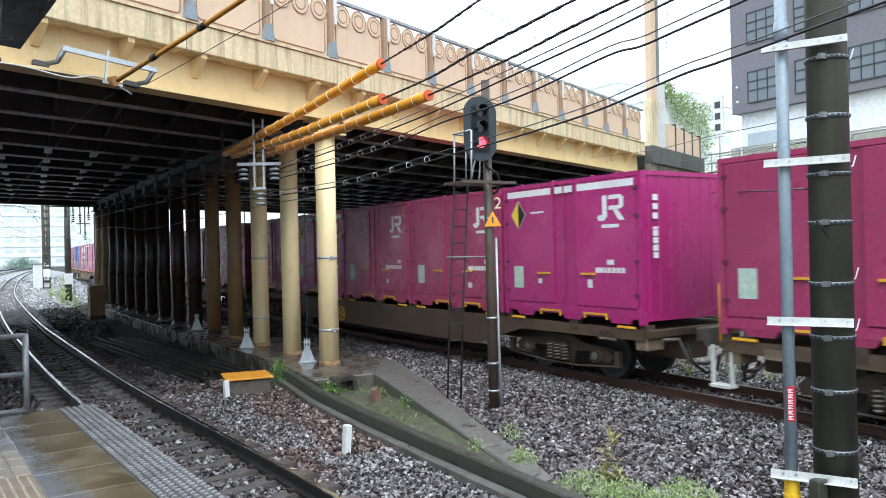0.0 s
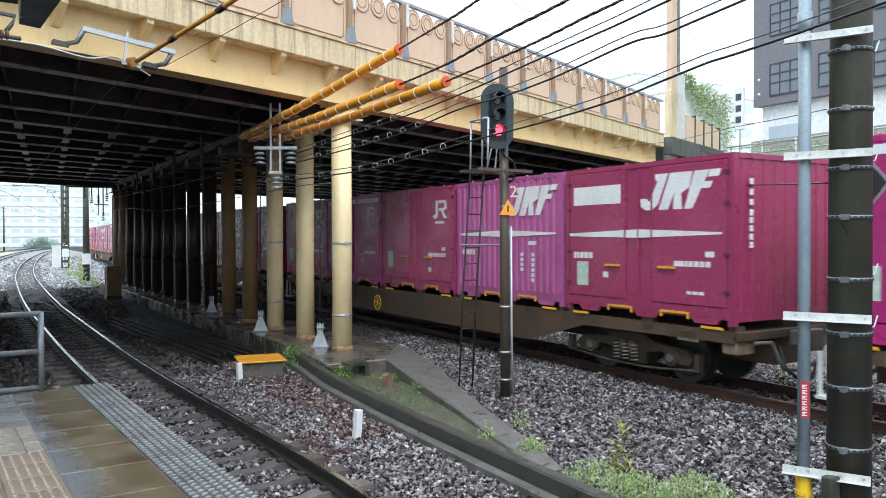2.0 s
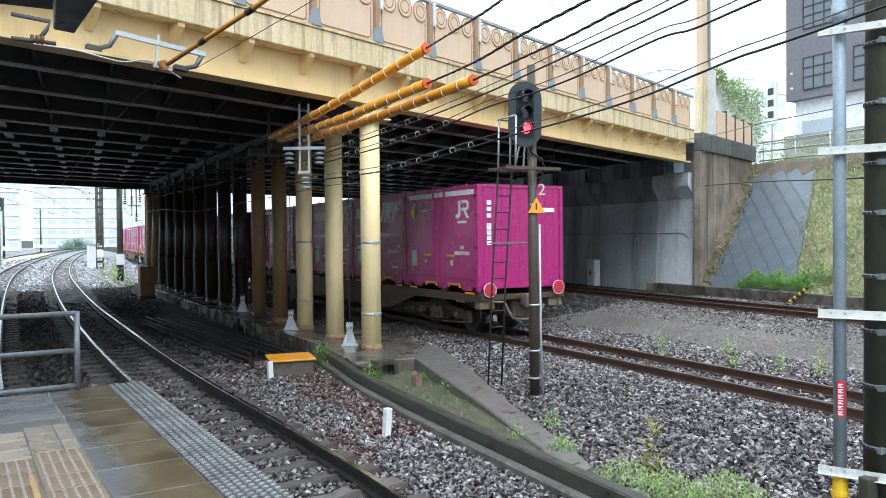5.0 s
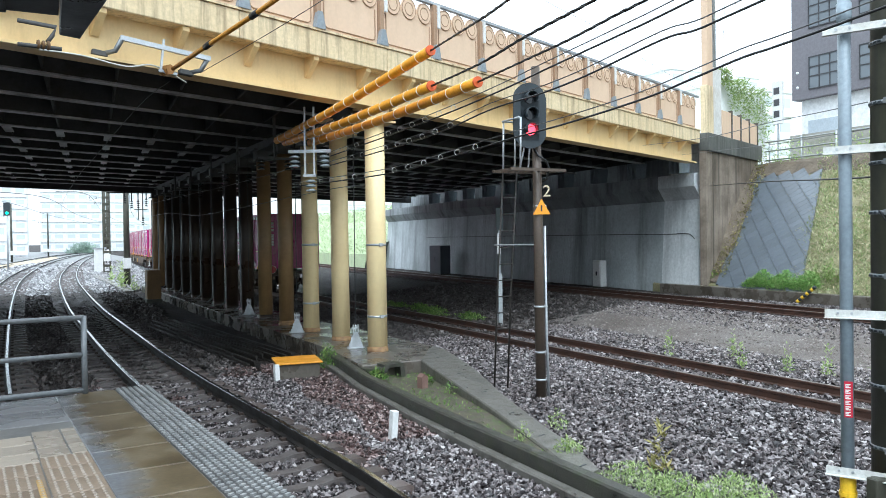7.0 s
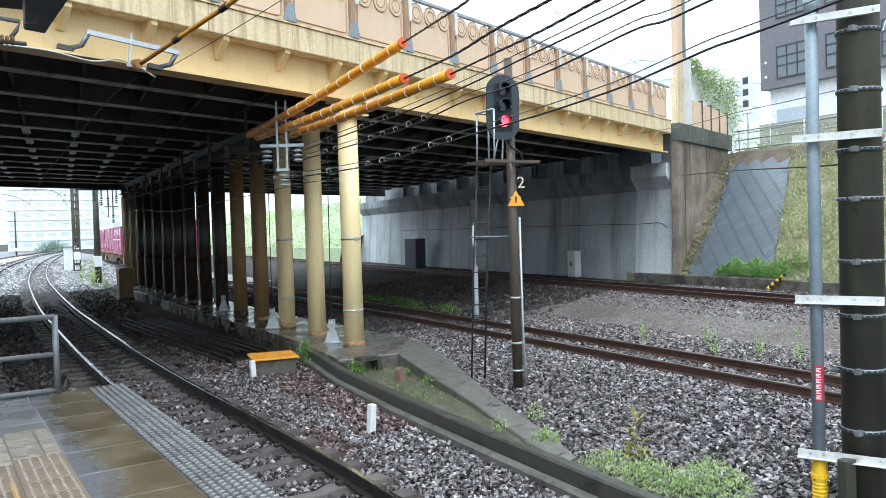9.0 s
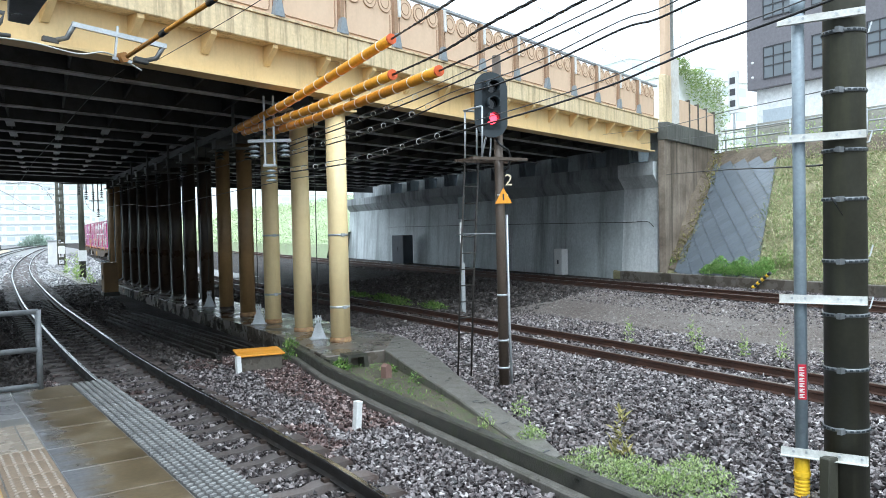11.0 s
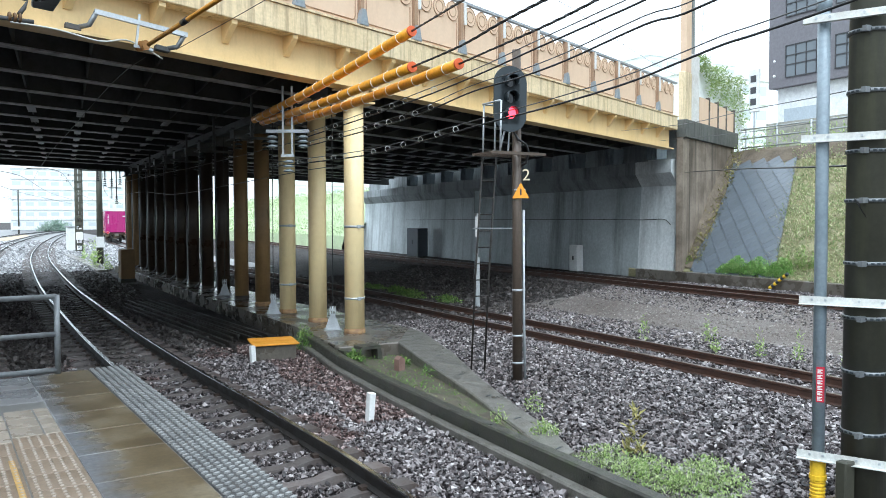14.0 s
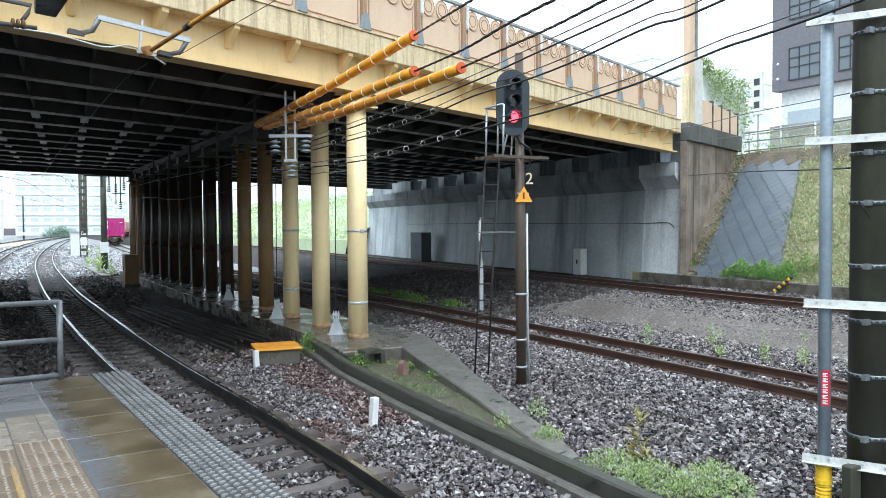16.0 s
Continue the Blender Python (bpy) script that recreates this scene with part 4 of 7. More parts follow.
for i in range(-24, 40):
    for j in range(-44, 44):
        a, c = i * 0.525, j * 0.30 + 0.15 * (i % 2)
        p_, w = a * math.cos(DIAG) - c * math.sin(DIAG) + 1.5, a * math.sin(DIAG) + c * math.cos(DIAG)
        x = FOOT + p_ * math.cos(math.atan(RISE))
        y = 20.5 + w
        if not -0.1 < p_ < 6.5:
            continue
        m = pose(x, y, slope_z(x) + 0.02, 0, -tilt, 0) @ Matrix.Rotation(DIAG, 4, "Z")
        ends = [m @ Vector((u, v, 0)) for u in (-0.257, 0.257) for v in (-0.149, 0.149)]
        over = [[(q.x - o[0]) * nn[0] + (q.y - o[1]) * nn[1] for q in ends] for o, nn in EDGES]
        if any(min(v) > -0.03 for v in over):
            continue
        if all(max(v) <= 0 for v in over):
            part("block", BLOCK_ME, None, facing, "", m)
            continue
        cut = B()
        cut.from_mesh(BLOCK_ME)
        bmesh.ops.transform(cut, matrix=m, verts=cut.verts)
        for o, nn in EDGES:
            bmesh.ops.bisect_plane(cut, geom=cut.verts[:] + cut.edges[:] + cut.faces[:], plane_co=(*o, 0), plane_no=(*nn, 0), clear_outer=True)
            bmesh.ops.holes_fill(cut, edges=[e for e in cut.edges if e.is_boundary])
        if len(cut.faces):
            part("block", cut, SLAB, facing)
        else:
            cut.free()
# Soil heaped against the wing wall, and the bare crest above the facing.
SOIL = surface("brown_bare_soil", (0.11, 0.085, 0.06), (0.21, 0.17, 0.125), 0.9, 0, 2.0, 18, 0.8, (0.06, 0.05, 0.035), 0.7, depth=0.06)
bm = B()
rows = []
for k in range(15):
    x = 22.5 + k * 0.37
    yw = 11.77 + 0.432 * x
    h = 0.10 + 0.45 * math.sin(math.pi * k / 14) ** 2 + 0.08 * math.sin(k * 2.1)
    rows.append([(x, yw - 0.75 - 0.1 * math.sin(k * 1.7), slope_z(x) - 0.02), (x, yw - 0.42, slope_z(x) + 0.4 * h), (x, yw - 0.02, slope_z(x) + h)])
sheet(bm, rows)
setting("soil_strip", bm, SOIL, "bare soil heaped along the wing wall", "soil")
bm = B()
rows = []
for k in range(12):
    y = 23.4 - k * 1.1
    lift = 0.03 + 0.04 * math.sin(k * 1.9)
    x0_ = FOOT + 4.72 + 0.12 * math.sin(k * 2.3)
    rows.append([(x0_, y, slope_z(x0_) + 0.01), (FOOT + 5.25, y, slope_z(FOOT + 5.25) + lift + 0.06), (FOOT + 5.75, y, 5.44 + lift), (FOOT + 6.6, y, 5.47)])
sheet(bm, rows)
setting("crest_soil", bm, SOIL, "bare brown soil along the embankment crest", "soil")
bm = B()
sheet(bm, [[(x, y, 5.56) for x in (FOOT + 6.9, FOOT + 40, FOOT + 200)] for y in (24.3, 40, 57.6)])
setting("upper_ground", bm, PALE_GRAVEL, "pale paved street level behind the embankment", "ground")
# Railing on the crest.
cr = thing("crest_railing", "weathered grey pipe railing along the embankment crest", "railing", kind="structure")
for z in (0.35, 0.75, 1.15):
    bm = B()
    path_tube(bm, [(FOOT + 5.7, 23.5, 5.2 + z), (FOOT + 5.9, 15, 5.25 + z), (FOOT + 6.0, 0, 5.3 + z), (FOOT + 6.0, -20, 5.3 + z)], 0.032, 8)
    part("rail", bm, GALV, cr)
for k in range(20):
    bm = B()
    tube(bm, (FOOT + 5.75, 23.3 - k * 1.6, 4.9), (FOOT + 5.75, 23.3 - k * 1.6, 6.45), 0.038, None, 8)
    part("post", bm, GALV, cr)
bm = B()
box(bm, FOOT + 8.6, FOOT + 8.9, -25, 24.5, 5.4, 6.9)
setting("crest_wall", bm, surface("mossy_block_wall", (0.30, 0.29, 0.26), (0.42, 0.41, 0.37), 0.8, 0, 0.8, 14, 0.3, (0.10, 0.12, 0.06), 0.8), "weathered low block wall behind the crest railing", "wall")

# ---- trackside boxes and lamps at the abutment ----


def cabinet(name, x, y, z, w, d, h, material, label):
    c = thing(name, label, "cabinet", pose(x, y, z))
    bm = B()
    box(bm, -d / 2, d / 2, -w / 2, w / 2, 0.06, h)
    part("body", softened(bm, 0.015), material, c)
    bm = B()
    box(bm, -d / 2 - 0.015, -d / 2, -w / 2 + 0.04, w / 2 - 0.04, 0.12, h - 0.06)
    dr = part("door", bm, material, c)
    bm = B()
    box(bm, -d / 2 - 0.035, -d / 2 - 0.015, -0.06, 0.02, h * 0.45, h * 0.6)
    part("handle", bm, BLACK, dr, "dark latch plate")
    bm = B()
    box(bm, -d / 2 - 0.03, d / 2 + 0.03, -w / 2 - 0.03, w / 2 + 0.03, -0.1, 0.06)
    part("plinth", bm, CONCRETE_DARK, c)
    return c


cabinet("relay_cabinet", 21.9, 27.3, 0.06, 0.55, 0.35, 1.22, WHITE, "white trackside relay cabinet against the abutment wall")
cabinet("relay_cabinet", 21.9, 31.8, 0.06, 0.8, 0.4, 1.35, surface("grey_cabinet_paint", (0.30, 0.33, 0.33), (0.36, 0.39, 0.39), 0.5, 0, 2, 20, 0.05), "grey trackside cabinet against the abutment wall")
cabinet("equipment_cabinet", 22.5, 44.2, 0.06, 1.6, 0.7, 1.85, surface("dark_cabinet_paint", (0.07, 0.085, 0.10), (0.10, 0.115, 0.13), 0.5, 0, 2, 20, 0.05), "large dark blue-grey equipment cabinet by the abutment")
cabinet("trackside_box", 4.0, 35.2, -0.1, 0.9, 0.55, 1.3, surface("rusty_brown_cabinet", (0.20, 0.125, 0.055), (0.28, 0.175, 0.08), 0.6, 0, 2, 20, 0.1), "rusty brown trackside box near the columns")
LAMP_GREY = surface("bracket_housing", (0.22, 0.26, 0.29), (0.32, 0.37, 0.40), 0.45, 0.2, 3, 20, 0.06)
for k in range(10):
    y = 22.3 + k * 2.7
    x = smooth([(b, a) for a, b in WALL], y) - 0.55
    lm = thing("wall_bearing_bracket", "grey steel bracket box high on the abutment wall", "bracket", pose(x, y, 4.76), "brackets along the abutment")
    bm = B()
    prism(bm, [(-0.3, 0.62), (0.3, 0.62), (0.22, 0.0), (-0.12, 0.0)], 0.5, Matrix.Translation((0, -0.25, 0)))
    part("housing", softened(bm, 0.02), LAMP_GREY, lm)
    for s in (-0.26, 0.0, 0.26):
        bm = B()
        box(bm, -0.33, -0.05, s - 0.012, s + 0.012, -0.02, 0.72)
        part("fin", bm, LAMP_GREY, lm)

# ---- goods train ----
CW, CL, CH, DECK, PITCH_C, WAGON = 2.45, 3.715, 2.5, 1.08, 3.80, 20.4
MAGENTA = surface("deep_magenta_container_paint", (0.345, 0.040, 0.118), (0.285, 0.033, 0.097), 0.30, 0, 0.8, 14, 0.05, (0.28, 0.035, 0.10), 0.5, (2.2, 2.2, 0.5), rand=0.10)
MAGENTA_B = surface("bright_magenta_container_paint", (0.405, 0.021, 0.172), (0.345, 0.017, 0.146), 0.28, 0, 0.8, 14, 0.05, (0.26, 0.03, 0.11), 0.4, (2.2, 2.2, 0.5), rand=0.08)
LILAC = surface("faded_lilac_container_paint", (0.46, 0.12, 0.31), (0.38, 0.09, 0.25), 0.5, 0, 0.7, 12, 0.06, (0.22, 0.05, 0.12), 0.5, (2.2, 2.2, 0.4))
BLUE_C = surface("blue_container_paint", (0.05, 0.11, 0.30), (0.04, 0.09, 0.25), 0.45, 0, 0.8, 14, 0.05)
SEAM = plain("dark_seam", (0.10, 0.012, 0.045), 0.6)
MARK = surface("white_container_marking", (0.80, 0.80, 0.79), (0.72, 0.72, 0.71), 0.5, 0, 3, 25, 0.03, (0.55, 0.40, 0.45), 0.35)
PALE_LABEL = surface("pale_green_label", (0.62, 0.66, 0.56), (0.35, 0.52, 0.42), 0.5, 0, 9, 30, 0.02)
HANDLE = surface("yellow_handle_paint", (0.80, 0.45, 0.02), (0.70, 0.36, 0.02), 0.5, 0, 4, 25, 0.05, (0.25, 0.14, 0.05), 0.4)
UNDER = surface("brown_wagon_frame", (0.062, 0.038, 0.022), (0.105, 0.066, 0.038), 0.65, 0, 0.8, 20, 0.2, (0.04, 0.028, 0.02), 0.85, (1.5, 1.5, 0.8))
GRIME = surface("grimy_running_gear", (0.04, 0.029, 0.02), (0.085, 0.062, 0.042), 0.75, 0.1, 3, 30, 0.3)
BEIGE_GEAR = surface("dusty_beige_wagon_paint", (0.17, 0.125, 0.08), (0.26, 0.20, 0.13), 0.7, 0, 3, 30, 0.2, (0.06, 0.045, 0.03), 0.7)
GEAR_PALE = surface("worn_pale_gear_metal", (0.10, 0.085, 0.07), (0.20, 0.175, 0.15), 0.6, 0.2, 6, 40, 0.3)
TYRE = surface("dark_wheel_steel", (0.05, 0.047, 0.045), (0.09, 0.085, 0.08), 0.5, 0.6, 3, 30, 0.15)
DIAMOND_Y = plain("hazard_yellow", (0.80, 0.55, 0.03), 0.5)
DIAMOND_K = plain("hazard_black", (0.015, 0.015, 0.016), 0.5)
SX = -CW / 2


def on_side(bm, y0, y1, z0, z1, lift=0.006, shear=0.0):
    """A flat marking on the side towards the platform, +y being the leading end."""
    x = SX - lift
    vs = [bm.verts.new(p) for p in ((x, y0, z0), (x, y1, z0), (x, y1 - shear, z1), (x, y0 - shear, z1))]
    bm.faces.new(vs)


def on_side_poly(bm, pts, lift=0.006):
    bm.faces.new([bm.verts.new((SX - lift, y, z)) for y, z in pts])


def mark_small(bm, yc, zc, s):
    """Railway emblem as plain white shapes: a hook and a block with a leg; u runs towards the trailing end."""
    def q(*pts):
        on_side_poly(bm, [(yc - u * s * 1.35, zc + v * s * 1.08) for u, v in pts])
    q((-0.5, -0.30), (-0.42, -0.42), (-0.22, -0.42), (-0.10, -0.28), (-0.10, 0.44), (-0.28, 0.44), (-0.28, -0.22), (-0.40, -0.22))
    q((-0.04, 0.30), (-0.04, 0.44), (0.42, 0.44), (0.52, 0.34), (0.36, 0.30))
    q((0.36, 0.30), (0.52, 0.34), (0.52, 0.05), (0.42, -0.04), (0.36, 0.08))
    q((-0.04, -0.06), (-0.04, 0.08), (0.36, 0.08), (0.42, -0.04))
    q((0.12, -0.06), (0.30, -0.05), (0.56, -0.42), (0.34, -0.42))


def mark_large(bm, yc, zc):
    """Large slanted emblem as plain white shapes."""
    def q(*pts):
        on_side_poly(bm, [(yc - u, zc + v * 0.9) for u, v in pts])
    q((-0.62, -0.10), (-0.60, -0.24), (-0.50, -0.31), (-0.36, -0.31), (-0.24, -0.22), (-0.02, 0.32), (-0.30, 0.32), (-0.28, 0.20), (-0.24, 0.20), (-0.42, -0.16), (-0.48, -0.10))
    q((-0.22, -0.31), (-0.02, -0.31), (0.24, 0.32), (0.02, 0.32))
    q((0.10, -0.02), (0.24, 0.32), (0.46, 0.32), (0.40, 0.05), (0.24, -0.04), (0.26, -0.31), (0.08, -0.31))
    q((0.30, -0.31), (0.46, -0.31), (0.78, 0.32), (0.50, 0.32))
    q((0.62, 0.02), (0.68, 0.13), (0.84, 0.13), (0.80, 0.02))
    q((0.74, 0.20), (0.80, 0.32), (1.0, 0.32), (0.95, 0.20))


def bars(bm, y, z, widths, h, gap=0.018):
    for w in widths:
        on_side(bm, y - w, y, z, z + h)
        y -= w + gap


def markings(bm, c):
    """Each connected marking becomes a part of its own."""
    bmesh.ops.remove_doubles(bm, verts=bm.verts, dist=0.0005)
    left = set(bm.faces)
    while left:
        group, todo = [], [next(f for f in bm.faces if f in left)]
        left.discard(todo[0])
        while todo:
            f = todo.pop()
            group.append(f)
            for v in f.verts:
                for g in v.link_faces:
                    if g in left:
                        left.discard(g)
                        todo.append(g)
        one = B()
        for f in group:
            one.faces.new([one.verts.new(v.co) for v in f.verts])
        bmesh.ops.remove_doubles(one, verts=one.verts, dist=0.0005)
        part("marking", one, MARK, c)


def container(kind, label):
    """Twelve-foot freight container, origin at the middle of its foot."""
    paint = {"a": MAGENTA_B, "b": MAGENTA, "c": MAGENTA, "d": LILAC, "e": BLUE_C}[kind]
    c = thing("freight_container", label, "container", group="containers on the goods train")
    bm = B()
    if kind == "d":
        n = 18
        prof = []
        for i in range(n):
            y0 = -CL / 2 + 0.10 + i * (CL - 0.2) / n
            w = (CL - 0.2) / n
            prof += [(y0, 0.0), (y0 + w * 0.45, 0.0), (y0 + w * 0.6, 0.03), (y0 + w * 0.85, 0.03)]
        prof.append((CL / 2 - 0.10, 0.0))
        plan = [(-CW / 2 + d, y) for y, d in prof] + [(CW / 2 - d, y) for y, d in reversed(prof)]
    else:
        # One shell with a ribbed trailing end.
        plan = [(CW / 2 - 0.02, CL / 2 - 0.02), (-CW / 2 + 0.02, CL / 2 - 0.02), (-CW / 2 + 0.02, -CL / 2 + 0.03)]
        for i in range(9):
            x = -1.0 + i * 0.25
            plan += [(x - 0.055, -CL / 2 + 0.03), (x - 0.04, -CL / 2 + 0.012), (x + 0.04, -CL / 2 + 0.012), (x + 0.055, -CL / 2 + 0.03)]
        plan.append((CW / 2 - 0.02, -CL / 2 + 0.03))
    lo, hi = [[bm.verts.new((x, y, z)) for x, y in plan] for z in (0.08, CH - 0.03)]
    bm.faces.new(lo[::-1])
    bm.faces.new(hi)
    for i in range(len(plan)):
        j = (i + 1) % len(plan)
        bm.faces.new((lo[i], lo[j], hi[j], hi[i]))
    part("body", bm, paint, c)
    bm = B()
    for sx in (-1, 1):
        for sy in (-1, 1):
            box(bm, *sorted((sx * CW / 2, sx * (CW / 2 - 0.10))), *sorted((sy * CL / 2, sy * (CL / 2 - 0.10))), 0.0, CH)
        box(bm, *sorted((sx * CW / 2, sx * (CW / 2 - 0.07))), -CL / 2 + 0.1, CL / 2 - 0.1, CH - 0.075, CH)
        box(bm, *sorted((sx * CW / 2, sx * (CW / 2 - 0.06))), -CL / 2 + 0.1, CL / 2 - 0.1, 0.10, 0.24)
    for sy in (-1, 1):
        box(bm, -CW / 2 + 0.1, CW / 2 - 0.1, *sorted((sy * CL / 2, sy * (CL / 2 - 0.06))), CH - 0.075, CH)
        box(bm, -CW / 2 + 0.1, CW / 2 - 0.1, *sorted((sy * CL / 2, sy * (CL / 2 - 0.06))), 0.06, 0.2)
    part("corner_frame", bm, paint, c)
    bm = B()
    tube(bm, (0, 0, CH - 0.01), (0, 0, CH + 0.025), 0.03, None, 8)
    stud = mesh_of("roof_stud", bm, paint)
    for y in (-1.28, -0.7, 0.35, 1.28):
        part("roof_stud", stud, None, c, "", Matrix.Translation((SX + 0.05, y, 0)))
    # Fork pockets and the low skirt between them.
    for y in (-0.75, 0.45):
        bm = B()
        w = 0.24
        box(bm, SX - 0.012, SX + 0.02, y - w - 0.05, y + w + 0.05, 0.115, 0.15)
        box(bm, SX - 0.012, SX + 0.02, y - w - 0.05, y - w - 0.015, 0.045, 0.115)
        box(bm, SX - 0.012, SX + 0.02, y + w + 0.015, y + w + 0.05, 0.045, 0.115)
        part("fork_pocket", bm, HANDLE, c, "yellow-edged fork pocket")
    bm = B()
    prism(bm, [(-0.3, 0.12), (0.3, 0.12), (0.2, 0.0), (-0.2, 0.0)], 0.04, Matrix.Rotation(radians(90), 4, "Z"))
    skirt = mesh_of("skirt", bm, paint)
    for y in (-1.35, -0.15, 1.2):
        part("skirt", skirt, None, c, "", Matrix.Translation((SX + 0.045, y, 0)))
    if kind != "d":
        # Two door leaves with a centre pillar.
        for y0, y1 in ((-1.74, -0.28), (0.32, 1.74)):
            bm = B()
            box(bm, SX - 0.004, SX + 0.04, y0, y1, 0.26, CH - 0.09)
            d = part("door", softened(bm, 0.008), paint, c)
            bm = B()
            yh = y0 + 0.28 if y0 > 0 else y1 - 0.33
            box(bm, SX - 0.045, SX - 0.004, yh - 0.17, yh + 0.17, 0.80, 0.835)
            part("door_handle", bm, HANDLE, d, "yellow door handle")
            bm = B()
            ye = y1 if y0 > 0 else y0
            box(bm, SX - 0.016, SX - 0.003, ye - 0.05, ye + 0.05, 0, 0.06)
            hinge = mesh_of("hinge", bm, SEAM)
            for z in (0.45, 1.0, 1.75, 2.2):
                part("hinge", hinge, None, d, "", Matrix.Translation((0, 0, z)))
        bm = B()
        for y in (-0.28, 0.02, 0.32):
            box(bm, SX - 0.012, SX + 0.03, y - 0.018, y + 0.018, 0.26, CH - 0.09)
        part("door_pillar", bm, paint, c)
    bm = B()
    if kind == "a":
        for y0, y1 in ((0.38, 1.70), (-0.22, 0.26), (-1.70, -0.34)):
            on_side(bm, y0, y1, 2.27, 2.39)
        mark_small(bm, -1.15, 1.93, 0.46)
        on_side(bm, -1.36, -0.95, 1.60, 1.66)
        bars(bm, -0.78, 0.84, (0.20, 0.05, 0.09, 0.09, 0.09, 0.09), 0.09)
        bars(bm, -1.06, 0.98, (0.17,), 0.085)
        bars(bm, 0.98, 1.94, (0.40,), 0.035)
        bars(bm, 0.78, 0.62, (0.11,), 0.09)
        bars(bm, -0.58, 0.58, (0.12,), 0.14)
        x = -CL / 2 - 0.012
        for zz in (2.02, 1.87, 1.72, 1.55, 1.44, 1.32, 1.20, 1.08):
            h = 0.10 if zz != 1.55 else 0.04
            bm.faces.new([bm.verts.new(q) for q in ((-0.98, x, zz), (-0.86, x, zz), (-0.86, x, zz + h), (-0.98, x, zz + h))])
        bm.faces.new([bm.verts.new(q) for q in ((0.62, x, 1.86), (0.95, x, 1.86), (0.95, x, 1.96), (0.62, x, 1.96))])
        markings(bm, c)
        bm = B()
        on_side_poly(bm, [(1.36, 2.215), (1.60, 1.93), (1.36, 1.645), (1.12, 1.93)], 0.0065)
        part("diamond_border", bm, GALV, c, "grey diamond border")
        for nm, mt, sgn in (("hazard_left", DIAMOND_Y, 1), ("hazard_right", DIAMOND_K, -1)):
            bm = B()
            on_side_poly(bm, [(1.36, 2.18), (1.36 + sgn * 0.21, 1.93), (1.36, 1.68)], 0.008)
            part("diamond_sign", bm, mt, c, "yellow half of a diamond sign" if sgn > 0 else "black half of a diamond sign")
    elif kind in "be":
        mark_small(bm, -1.15, 1.95, 0.46)
        on_side(bm, -1.38, -0.95, 1.62, 1.68)
        bars(bm, -0.62, 0.84, (0.20, 0.05, 0.09, 0.09, 0.09, 0.09, 0.09), 0.09)
        bars(bm, -1.24, 0.98, (0.18,), 0.085)
        bars(bm, -0.62, 0.46, (0.14,), 0.12)
        markings(bm, c)
    elif kind == "c":
        mark_large(bm, -0.65, 2.0)
        on_side(bm, 0.42, 1.62, 1.86, 2.18, 0.008)
        on_side_poly(bm, [(1.74, 1.36), (0.0, 1.42), (-1.66, 1.36), (-1.66, 1.33), (0.0, 1.28), (1.74, 1.31)], 0.010)
        bars(bm, 1.62, 0.92, (0.07, 0.06, 0.10, 0.10, 0.10), 0.11)
        bars(bm, -0.75, 0.84, (0.2, 0.05, 0.09, 0.09, 0.09, 0.09), 0.085)
        bars(bm, -1.35, 0.99, (0.17,), 0.085)
        bars(bm, 0.85, 0.60, (0.13,), 0.1)
        bars(bm, -1.0, 0.42, (0.1, 0.1, 0.1), 0.05)
        x = -CL / 2 - 0.012
        for zz in (2.05, 1.90, 1.75, 1.60, 1.49, 1.37, 1.25, 1.13):
            bm.faces.new([bm.verts.new(q) for q in ((-0.9, x, zz), (-0.82, x, zz), (-0.82, x, zz + 0.09), (-0.9, x, zz + 0.09))])
        markings(bm, c)
    else:
        mark_large(bm, -0.72, 2.0)
        on_side_poly(bm, [(1.70, 1.38), (0.0, 1.44), (-1.66, 1.38), (-1.66, 1.35), (0.0, 1.30), (1.70, 1.34)], 0.010)
        bars(bm, 1.62, 0.92, (0.07, 0.06, 0.10, 0.10, 0.10), 0.11)
        for y, k in ((-0.55, 4), (-0.9, 6)):
            for j in range(k):
                on_side(bm, y - 0.1, y, 0.92 - j * 0.1, 0.99 - j * 0.1)
        bars(bm, -0.80, 1.14, (0.26,), 0.08)
        markings(bm, c)
    if kind != "d":
        bm = B()
        y = 1.38
        top_ = 0.86 if kind == "c" else 0.94
        on_side(bm, y - 0.15, y + 0.15, top_ - 0.42, top_, 0.007)
        part("paper_label", bm, PALE_LABEL, c, "pale green printed label")
    return c


